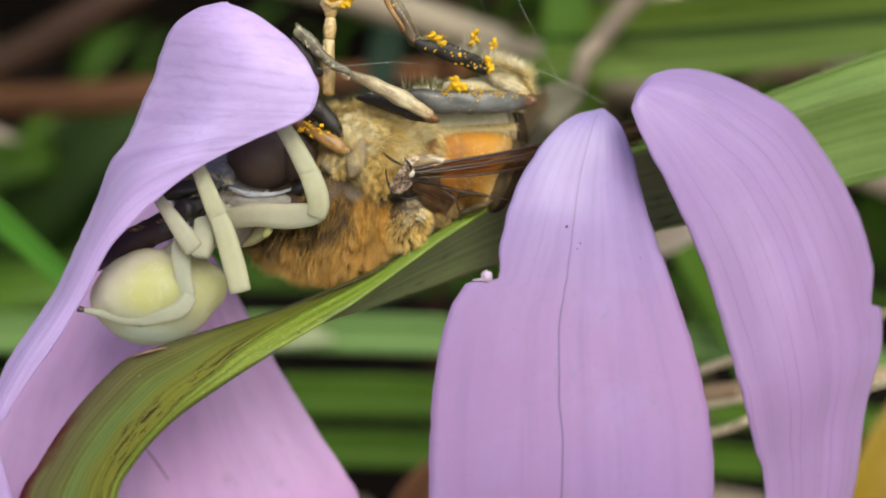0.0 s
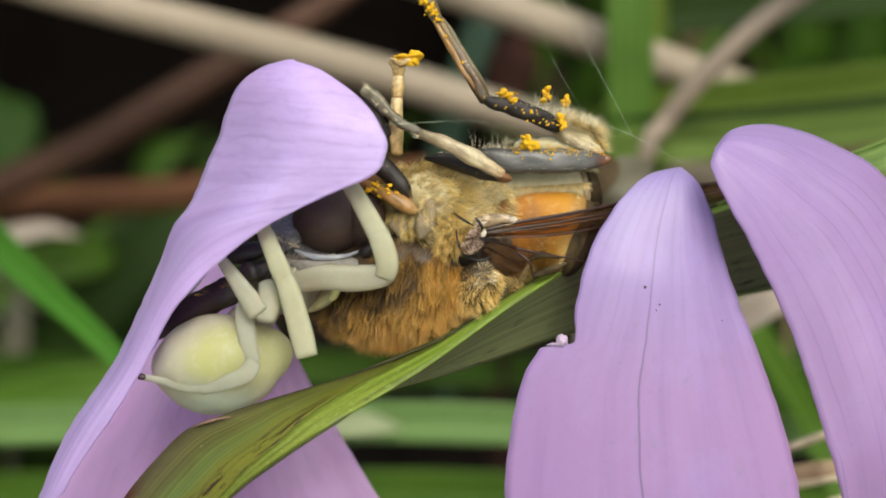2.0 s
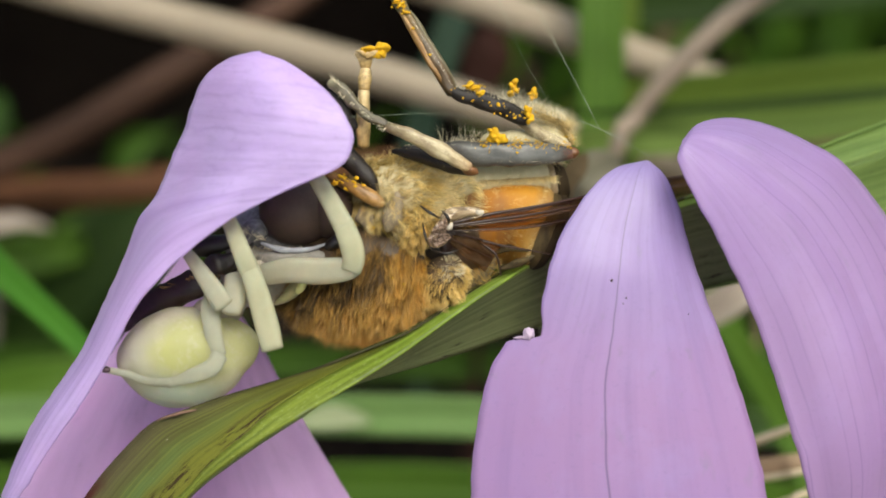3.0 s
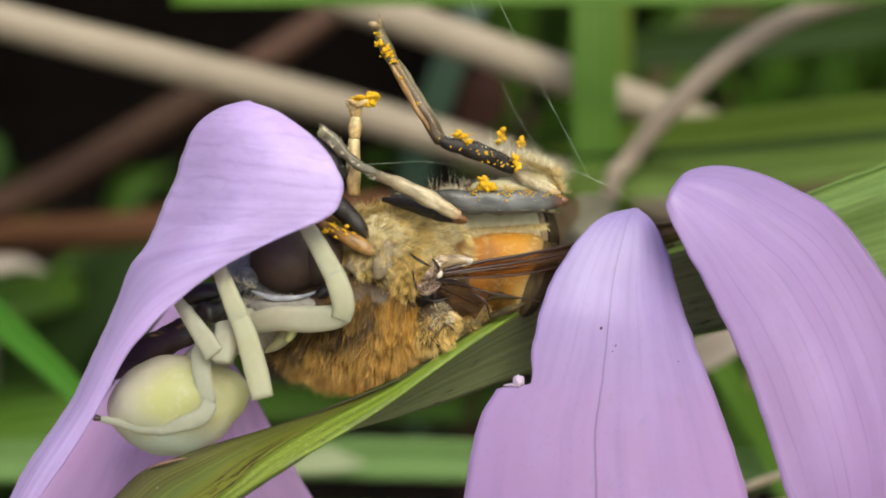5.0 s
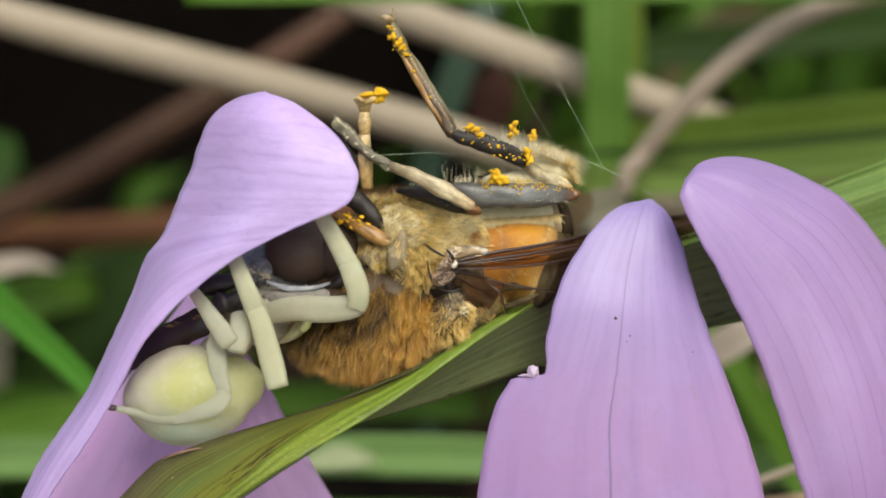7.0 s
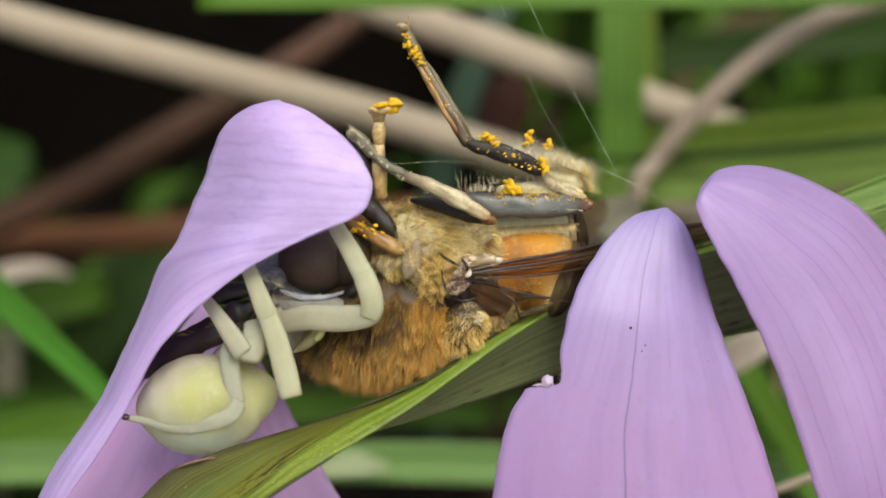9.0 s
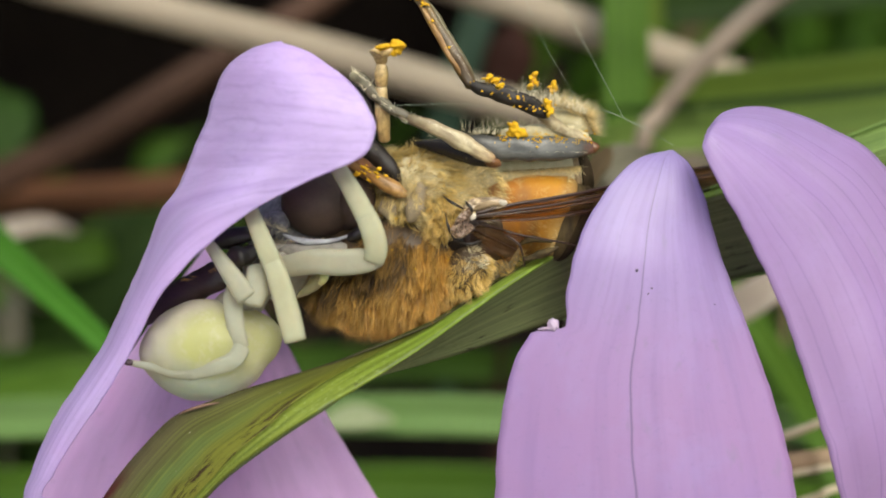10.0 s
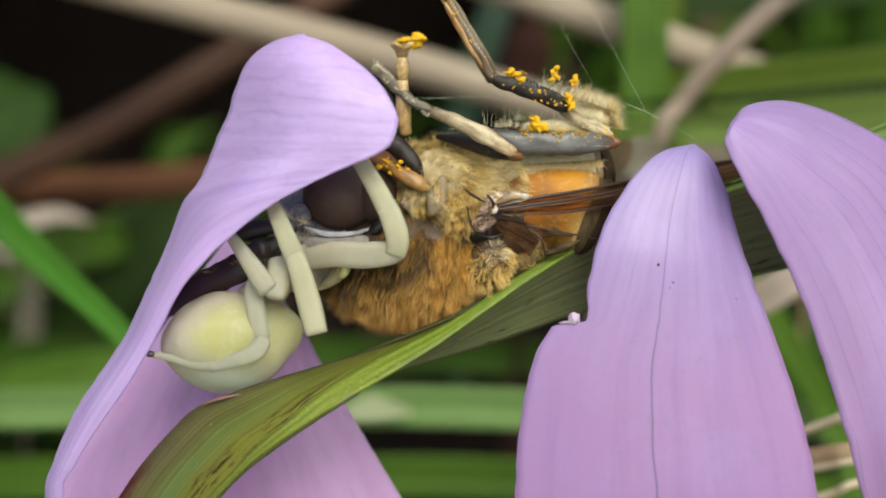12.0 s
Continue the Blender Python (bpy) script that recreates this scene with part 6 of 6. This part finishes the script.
    part("tibia", tube([at(1008, 372, 0.9), at(960, 352, 0.7), at(925, 328, 0.5)], [0.14, 0.20, 0.17], 16, 16, rough=0.2), LIMB_TAN, leg, "pale tibia base")
    part("tibia_pale", tube([at(862, 362, 0.98), at(915, 358, 0.92), at(965, 358, 0.94), at(1002, 366, 1.0)], [0.20, 0.27, 0.25, 0.15], 14, 14, rough=0.3), SKIN_PALE, leg, "pale hairy edge of the shank")
    rnd = random.Random(31)
    spots = [(at(min(1005, max(852, rnd.gauss(935, 42))), rnd.gauss(369, 6), 0.16), 0.10, rnd.randint(1, 4)) for _ in range(34)]
    part("pollen", merge([grains(spots, 32, 0.017), blob(at(882, 357, 0.3), (0.27, 0, -0.03), (0, 0.2, 0), (0.03, 0, 0.19), 0.22, 6, 24, 16), blob(at(872, 348, 0.3), (0.10, 0, 0), (0, 0.1, 0), (0, 0, 0.14), 0.14, 9, 16, 12)]), POLLEN, leg, "orange yellow pollen", kind="stuff")
    o = at(925, 328, 0.5)
    leg = legs["hind_far"] = part("hind_shank", tube([at(930, 328, 0.5), at(890, 308, 0.3), at(850, 294, 0.2), at(815, 285, 0.2), at(798, 274, 0.2)], [0.22, 0.29, 0.27, 0.22, 0.15], 18, 26, rough=0.2, square=2.5), LIMB_BLACK, fly, "black hind shank flecked with pollen", origin=o)
    part("tarsus", tube([at(800, 280, 0.2), at(777, 238, 0.3), at(754, 198, 0.4), at(733, 165, 0.5), at(716, 138, 0.5)], [0.19, 0.25, 0.22, 0.19, 0.15], 18, 28, rough=0.2, square=2.5), LIMB_AMBER, leg, "slender brown foot raised upward")
    part("tarsus_edge", tube([at(806, 270, 0.16), at(785, 234, 0.2), at(762, 195, 0.3), at(740, 160, 0.4), at(726, 138, 0.44)], [0.05, 0.10, 0.09, 0.08, 0.05], 12, 26, rough=0.5), CHITIN_GREY, leg, "greyish green hairy edge of the foot")
    part("tarsus_edge", tube([at(792, 276, 0.14), at(769, 240, 0.16), at(747, 202, 0.26), at(727, 168, 0.36), at(710, 140, 0.4)], [0.06, 0.12, 0.11, 0.09, 0.06], 12, 26, rough=0.4), LIMB_HONEY, leg, "amber edge of the foot")
    part("tarsus", tube([at(718, 142, 0.45), at(706, 118, 0.5), at(695, 94, 0.5), at(690, 74, 0.5)], [0.17, 0.21, 0.18, 0.12], 14, 16, rough=0.25), CHITIN_GREY, leg)
    part("claw", merge([tube([at(692, 80, 0.4), at(683, 76, 0.25), at(676, 75, 0.25)], [0.10, 0.13, 0.09], 10, 8, rough=0.4), tube([at(692, 78, 0.4), at(696, 66, 0.3), at(693, 56, 0.3)], [0.08, 0.055, 0.02], 8, 8)]), SCLERITE, leg, "pale claw pads")
    spots = [(at(703 + k * 12 + rnd.uniform(-5, 5), 112 + k * 26, 0.36), 0.03, 2) for k in np.linspace(-0.8, 1.2, 13)] + [(at(693, 108, 0.30), 0.08, 12), (at(707, 124, 0.28), 0.09, 16), (at(718, 140, 0.26), 0.06, 8), (at(733, 168, 0.2), 0.04, 4), (at(688, 90, 0.34), 0.05, 5)]
    spots += [(at(805 + 118 * k + rnd.uniform(-6, 6), 280 + 42 * k + rnd.uniform(-9, 9), -0.06), 0.05, 1) for k in np.linspace(0, 1, 9)]
    spots += [(at(694, 96, 0.34), 0.04, 3)] + [(at(u, v, -0.05), 0.07, 1) for u, v in ((828, 272), (842, 270), (850, 288), (868, 296), (885, 300), (900, 316), (880, 318), (915, 322))]
    spots += [(at(840 + rnd.uniform(-20, 20), 272 + rnd.uniform(-4, 4), 0.1), 0.08, 4) for _ in range(5)] + [(at(934, 316, 0.2), 0.10, 9), (at(910, 272, 0.4), 0.09, 8), (at(943, 286, 0.4), 0.07, 6), (at(775, 250, 0.1), 0.05, 2), (at(760, 215, 0.1), 0.05, 2)]
    part("pollen", merge([grains(spots, 33, 0.025)] + [blob(at(u, v, y), (a * 0.018, 0, 0.03), (0, 0.10, 0), (-0.02, 0, b * 0.018), 0.16, 9, 20, 14) for u, v, y, a, b in ((907, 265, 0.4, 6, 5), (912, 274, 0.4, 4, 5), (906, 282, 0.4, 5, 3), (945, 281, 0.4, 5, 6), (941, 290, 0.4, 3, 4), (933, 314, 0.1, 6, 7), (937, 326, 0.1, 5, 6), (828, 268, 0.0, 8, 3), (842, 273, -0.03, 6, 4), (850, 281, -0.05, 5, 3), (694, 110, 0.25, 7, 4), (703, 117, 0.25, 8, 4), (712, 128, 0.25, 6, 5))]), POLLEN, leg, "orange yellow pollen", kind="stuff")
    part("bristles", merge([stiff_hairs(at(800, 272, 0.1), at(905, 300, 0.2), 160, 0.16, (0.2, -0.3, 0.9), 0.4, 43, 0.010), stiff_hairs(at(800, 270, 0.1), at(720, 140, 0.4), 120, 0.08, (0.8, -0.2, 0.4), 0.4, 44, 0.010)]), BRISTLE, leg, "fine short bristles", kind="stuff")
    part("bristles", merge([stiff_hairs(at(930, 306, 0.3), at(1000, 330, 0.5), 120, 0.45, (0.25, -0.2, 0.9), 0.3, 34), stiff_hairs(at(885, 304, 0.45), at(950, 322, 0.45), 130, 0.75, (0.12, -0.05, 0.9), 0.3, 45, 0.007)]), BRISTLE, leg, kind="stuff")
    o = at(650, 372, 0.2)
    leg = legs["mid_far"] = part("middle_leg", tube([at(648, 372, 0.2), at(647, 330, 0.2), at(648, 276, 0.2)], [0.20, 0.23, 0.19], 18, 18, rough=0.2, dome=(0.5, 0.25)), LIMB_STRAW, fly, "amber jointed middle foot raised upward", origin=o)
    part("tarsus", tube([at(649, 274, 0.2), at(650, 254, 0.2), at(651, 238, 0.2)], [0.19, 0.20, 0.16], 16, 12, rough=0.2, dome=(0.2, 0.3)), LIMB_STRAW, leg)
    part("tarsus", tube([at(651, 236, 0.2), at(650, 222, 0.15), at(649, 210, 0.1)], [0.15, 0.24, 0.30], 18, 12, rough=0.3, flat=0.5, dome=(0.3, 0.3)), LIMB_STRAW, leg)
    part("claw", merge([tube([at(650, 214, 0.0), at(642, 208, -0.05), at(634, 207, 0.0)], [0.08, 0.08, 0.02], 8, 8, rough=0.4), tube([at(654, 216, 0.0), at(664, 211, -0.05), at(672, 206, 0.0)], [0.09, 0.08, 0.05], 8, 8, rough=0.4)]), LIMB_STRAW, leg, "pale spread claws")
    part("pollen", merge([blob(at(681, 203, 0.0), (0.20, 0, 0), (0, 0.16, 0), (0, 0, 0.17), 0.18, 8, 22, 16), blob(at(656, 203, 0.0), (0.16, 0, 0.02), (0, 0.12, 0), (0, 0, 0.10), 0.14, 9, 18, 12), grains([(at(672, 212, 0.0), 0.06, 5), (at(648, 204, 0.0), 0.06, 3)], 35, 0.05)]), POLLEN, leg, "pollen on the foot", kind="stuff")
    o = at(836, 416, -0.4)
    leg = legs["mid_near"] = part("middle_leg", tube([at(700, 382, 0.5), at(745, 390, 0.1), at(795, 405, -0.2), at(836, 415, -0.4)], [0.08, 0.19, 0.25, 0.16], 18, 20, rough=0.25), LIMB_BLACK, fly, "black middle thigh under a tan shank", origin=o)
    part("knee", blob(at(834, 416, -0.5), (0.26, 0, -0.10), (0, 0.17, 0), (0.05, 0, 0.16), 0.08, 5, 16, 12), RUFOUS, leg, "rufous knee")
    part("tibia", tube([at(832, 410, -0.6), at(785, 383, -0.7), at(735, 357, -0.7), at(690, 339, -0.6)], [0.16, 0.24, 0.21, 0.16], 18, 22, rough=0.25, flat=0.7, square=2.8), LIMB_TAN, leg, "tan shank")
    part("tarsus", tube([at(692, 339, -0.6), at(655, 319, -0.5), at(628, 296, -0.4), at(606, 272, -0.3), at(588, 264, -0.2)], [0.13, 0.14, 0.165, 0.18, 0.12], 18, 28, rough=0.5, square=2.5, flat=0.6), LIMB_GREY, leg, "grey brown foot")
    part("tarsus_edge", tube([at(584, 276, 0.0), at(598, 298, -0.05), at(615, 322, -0.05), at(632, 340, 0.0)], [0.10, 0.27, 0.27, 0.10], 14, 18, rough=0.3, flat=0.6), LIMB_BLACK, leg, "black underside of the foot")
    part("bristles", merge([stiff_hairs(at(590, 256, -0.3), at(640, 296, -0.4), 60, 0.22, (-0.2, -0.2, 0.8), 0.35, 36), stiff_hairs(at(600, 275, -0.3), at(690, 345, -0.6), 90, 0.2, (-0.3, -0.2, -0.6), 0.35, 37)]), BRISTLE, leg, kind="stuff")
    leg = part("fore_leg", tube([at(590, 372, 0.6), at(625, 398, 0.3), at(655, 428, 0.1), at(672, 455, 0.1)], [0.26, 0.32, 0.28, 0.14], 18, 20, rough=0.25), LIMB_BLACK, fly, "black fore thigh", origin=at(672, 455, 0.1))
    part("tibia", tube([at(590, 425, 0.2), at(630, 446, -0.2), at(665, 466, -0.3), at(680, 474, -0.3)], [0.15, 0.21, 0.23, 0.15], 16, 18, rough=0.2, flat=0.8), LIMB_HONEY, leg, "orange fore shank")
    part("pollen", grains([(at(605, 436, -0.1), 0.16, 22), (at(632, 444, -0.3), 0.14, 8)], 38, 0.036), POLLEN, leg, kind="stuff")
    leg = part("fore_leg", tube([at(222, 692, 0.9), at(262, 662, 0.6), at(310, 636, 0.4), at(350, 618, 0.2), at(378, 600, 0.2)], [0.22, 0.42, 0.50, 0.46, 0.30], 16, 22, flat=0.5, rough=0.25), CHITIN_BROWN, fly, "dark brown fore thigh above the spider", origin=at(378, 600, 0.2))
    part("bristles", merge([stiff_hairs(at(300, 626, -0.1), at(330, 612, -0.1), 7, 0.4, (-0.9, -0.2, 0.1), 0.15, 39, 0.03), stiff_hairs(at(340, 612, -0.1), at(400, 590, -0.2), 60, 0.2, (-0.2, -0.3, 0.6), 0.4, 40)]), FUR, leg, kind="stuff")
    down = [stiff_hairs(at(720, 372, 0.5), at(1005, 368, 0.4), 260, 0.08, (0.4, -0.5, 0.6), 0.4, 51, 0.008), stiff_hairs(at(735, 396, 0.4), at(1000, 400, 0.4), 200, 0.08, (0.4, -0.4, -0.6), 0.4, 52, 0.008),
            stiff_hairs(at(690, 332, -0.8), at(830, 405, -0.8), 200, 0.08, (0.3, -0.4, 0.6), 0.4, 53, 0.008)]
    part("leg_down", merge(down), BRISTLE, fly, "fine down on the legs", kind="stuff")
    dust = [(at(rnd.uniform(620, 790), rnd.uniform(450, 640), -0.72), 0.12, 1) for _ in range(12)]
    part("pollen", grains(dust, 41, 0.018), POLLEN, fly, "scattered pollen grains", kind="stuff")
    return fly, legs


FLY, FLY_LEGS = hoverfly()


# ---- crab spider ----
def crab_spider():
    s = thing("crab_spider", at(330, 835, 0), "pale yellow crab spider with milky green legs gripping a fly", "spider")

    def swelling(d):
        corner = max(0, d.x * 0.93 + d.z * 0.26 + 0.15 * d.y - 0.76) / 0.24
        return 0.24 * corner ** 1.3 - 0.10 * max(0, -d.x) ** 2 * abs(d.z) - 0.05 * max(0, d.z * 0.7 - d.x * 0.7 - 0.3) + 0.03 * noise.noise(d * 2.3)

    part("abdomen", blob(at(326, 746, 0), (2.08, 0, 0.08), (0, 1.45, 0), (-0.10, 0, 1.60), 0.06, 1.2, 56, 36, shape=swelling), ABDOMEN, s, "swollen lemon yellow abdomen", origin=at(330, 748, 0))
    p = part("prosoma", blob(at(468, 602, 0.9), (1.35, 0, 0.4), (0, 0.95, 0), (-0.2, 0, 0.92), 0.16, 2.4, 36, 24), SPIDER_SKIN, s, "translucent greyish white forebody")
    part("waist", tube([at(430, 628, 0.6), at(395, 662, 0.4), at(365, 686, 0.2)], [0.55, 0.60, 0.6], 16, 12, rough=0.15), SPIDER_SKIN, s)
    part("cheek_plate", blob(at(452, 610, -0.1), (0.55, 0, 0.15), (0, 0.35, 0), (0, 0, 0.62), 0.14, 3, 22, 14), SPIDER_SKIN, p)
    jaw = part("jaw", tube([at(492, 652, 0.2), at(510, 640, 0.0), at(528, 624, -0.2), at(545, 606, -0.4)], [0.05, 0.17, 0.22, 0.14], 14, 16, rough=0.3), SPIDER_JAW, p, "olive grey jaw reaching into the fur")
    part("fang", tube([at(532, 630, -0.55), at(539, 620, -0.65), at(543, 608, -0.6), at(540, 600, -0.5)], [0.09, 0.13, 0.10, 0.05], 10, 10, rough=0.2), FANG, jaw)
    # front leg bent to a sharp knee
    leg = part("front_leg", tube([at(472, 600, -0.3), at(520, 592, -0.8), at(570, 594, -1.1), at(615, 590, -1.25), at(636, 582, -1.3)], [0.34, 0.39, 0.41, 0.37, 0.30], 22, 22, flat=0.6, square=3.4, dome=(0.4, 0.15)), SPIDER_LEG_CLEAR, s, "thick milky thigh of the front leg")
    part("knee", tube([at(625, 592, -1.38), at(630, 574, -1.45), at(626, 548, -1.48), at(613, 513, -1.38)], [0.31, 0.34, 0.355, 0.33], 22, 18, flat=0.6, square=3.6, dome=(0.12, 0.1)), SPIDER_LEG, leg)
    part("shank", tube([at(615, 519, -1.36), at(599, 488, -1.2), at(581, 456, -1.05), at(560, 422, -0.9), at(545, 398, -0.8)], [0.33, 0.31, 0.28, 0.25, 0.22], 22, 18, flat=0.6, square=3.4, dome=(0.1, 0.3)), SPIDER_LEG, leg)
    leg = part("front_leg", tube([at(446, 592, -1.56), at(455, 614, -1.62), at(466, 650, -1.66), at(478, 695, -1.72), at(487, 733, -1.8)], [0.29, 0.325, 0.345, 0.36, 0.33], 22, 18, flat=0.55, square=3.8, dome=(0.2, 0.1)), SPIDER_LEG, s, "milky green front leg hanging down")
    part("shank", tube([at(396, 466, -0.9), at(411, 506, -1.3), at(427, 546, -1.56), at(444, 588, -1.58), at(453, 612, -1.42)], [0.19, 0.235, 0.275, 0.305, 0.25], 22, 20, flat=0.55, square=3.8, dome=(0.3, 0.1)), SPIDER_LEG, leg)
    leg = part("side_leg", tube([at(328, 550, -0.9), at(353, 584, -1.1), at(378, 620, -1.25), at(402, 655, -1.35)], [0.15, 0.22, 0.29, 0.34], 18, 18, flat=0.6, square=3.0, dome=(0.3, 0.3)), SPIDER_LEG_CLEAR, s, "slim milky leg folded beside the head")
    part("knee", tube([at(414, 668, -1.35), at(418, 646, -1.22), at(419, 622, -1.05), at(417, 602, -0.85)], [0.29, 0.37, 0.32, 0.25], 18, 18, flat=0.55, square=3.0, dome=(0.3, 0.4)), SPIDER_LEG_CLEAR, leg)
    leg = part("hind_leg", tube([at(384, 634, -0.80), at(378, 660, -0.90), at(382, 705, -1.12), at(390, 742, -1.16)], [0.28, 0.31, 0.28, 0.27], 20, 18, flat=0.34, square=2.4, dome=(0.4, 0.4)), SPIDER_LEG_CLEAR, s, "translucent hind leg lying over the abdomen")
    part("shank", tube([at(393, 744, -1.20), at(378, 766, -1.29), at(342, 780, -1.34), at(300, 790, -1.28)], [0.26, 0.27, 0.24, 0.21], 20, 20, flat=0.34, square=2.4, dome=(0.5, 0.3)), SPIDER_LEG_CLEAR, leg)
    part("foot", tube([at(306, 789, -1.26), at(268, 787, -1.16), at(232, 777, -1.00), at(198, 770, -0.88)], [0.20, 0.18, 0.13, 0.10], 14, 18, flat=0.6), SPIDER_LEG_CLEAR, leg)
    part("claw", tube([at(200, 770, -0.88), at(191, 768, -0.9), at(183, 764, -0.9)], [0.09, 0.11, 0.05], 10, 8, rough=0.5), CLAW, leg, "dark claw")
    return s


crab_spider()


# ---- silk ----
def silk(points, r, label):
    pts = [at(*p) for p in points]
    single("silk_thread", tube(pts, [r] * len(pts), 5, 30, ends=False), SILK, pts[0], label, "thread", "silk threads")


silk([(800, -260, 0.4), (886, -10, 0.5), (968, 160, 0.6), (1034, 285, 0.6), (1063, 341, 0.6)], 0.0066, "fine silk thread stretched above the fly")
silk([(1012, 322, 0.8), (1036, 330, 0.7), (1063, 341, 0.6), (1104, 362, 0.9), (1150, 388, 1.5)], 0.0078, "silk thread running to the petal tip")
silk([(626, 323, -2.0), (690, 319, -1.0), (770, 315, 0.6), (830, 322, 0.8)], 0.0056, "fine silk thread between hood and leg")
silk([(770, -200, 0.4), (850, 20, 0.6), (915, 190, 0.8), (966, 282, 0.9), (985, 312, 0.9)], 0.0034, "faint silk thread above the fly")
silk([(1063, 341, 0.6), (1086, 351, 0.8), (1108, 357, 0.9)], 0.005, "short branching silk thread")


# ---- what moves: the dying fly's limbs sink a little ----
def motions():
    def sway(name, rows):
        ob = FLY_LEGS[name]
        o = ob.location.copy()
        tilt = Matrix.Rotation(-LEAN, 4, "X")
        out = []
        for t, dx, dz, lean, turn in rows:
            d = tilt @ Vector((dx * 0.001, 0, dz * 0.001))
            m = tilt @ pose(0, 0, 0, lean, turn, 0) @ tilt.inverted()
            out.append((t, Matrix.Translation(o + d) @ m))
        walk(ob, out)

    sway("mid_far", [(0, 0, 0, 0, 0), (5.0, 0, 0, 0, 0), (5.6, 0, 0, 2, 0), (6.0, -0.03, -0.01, 10, -2.0), (6.7, -0.05, -0.05, 17, -2.2), (8.3, -0.04, -0.09, 20, -2.2), (12.0, -0.07, -0.10, 21, -3.0)])
    sway("hind_near", [(0, 0, 0.02, 0, 0), (5.0, 0, 0, 0, 0), (5.6, 0, 0, 0, 0), (6.0, -0.05, 0.0, 0, 0), (6.7, -0.07, -0.04, 0, 0.2), (8.3, -0.09, -0.09, 0, 0.4), (12.0, -0.12, -0.13, 0, 0.5)])
    sway("hind_far", [(0, 0.06, 0.04, 0, 0), (3.2, 0.05, 0.04, 0, 0), (5.0, 0.0, 0.04, 0, 0), (6.0, -0.06, 0.01, 0, 0), (6.7, -0.08, -0.03, 0, 0.2), (8.3, -0.05, -0.06, 0, 0.4), (12.0, -0.08, -0.09, 0, 0.5)])
    sway("mid_near", [(0, 0.01, 0.04, 0, 0), (5.0, 0.0, 0.0, 0, 0), (6.5, -0.03, 0.0, 0, 0), (8.3, 0.0, -0.04, 0, 0), (12.0, 0.0, -0.05, 0, 0)])


motions()
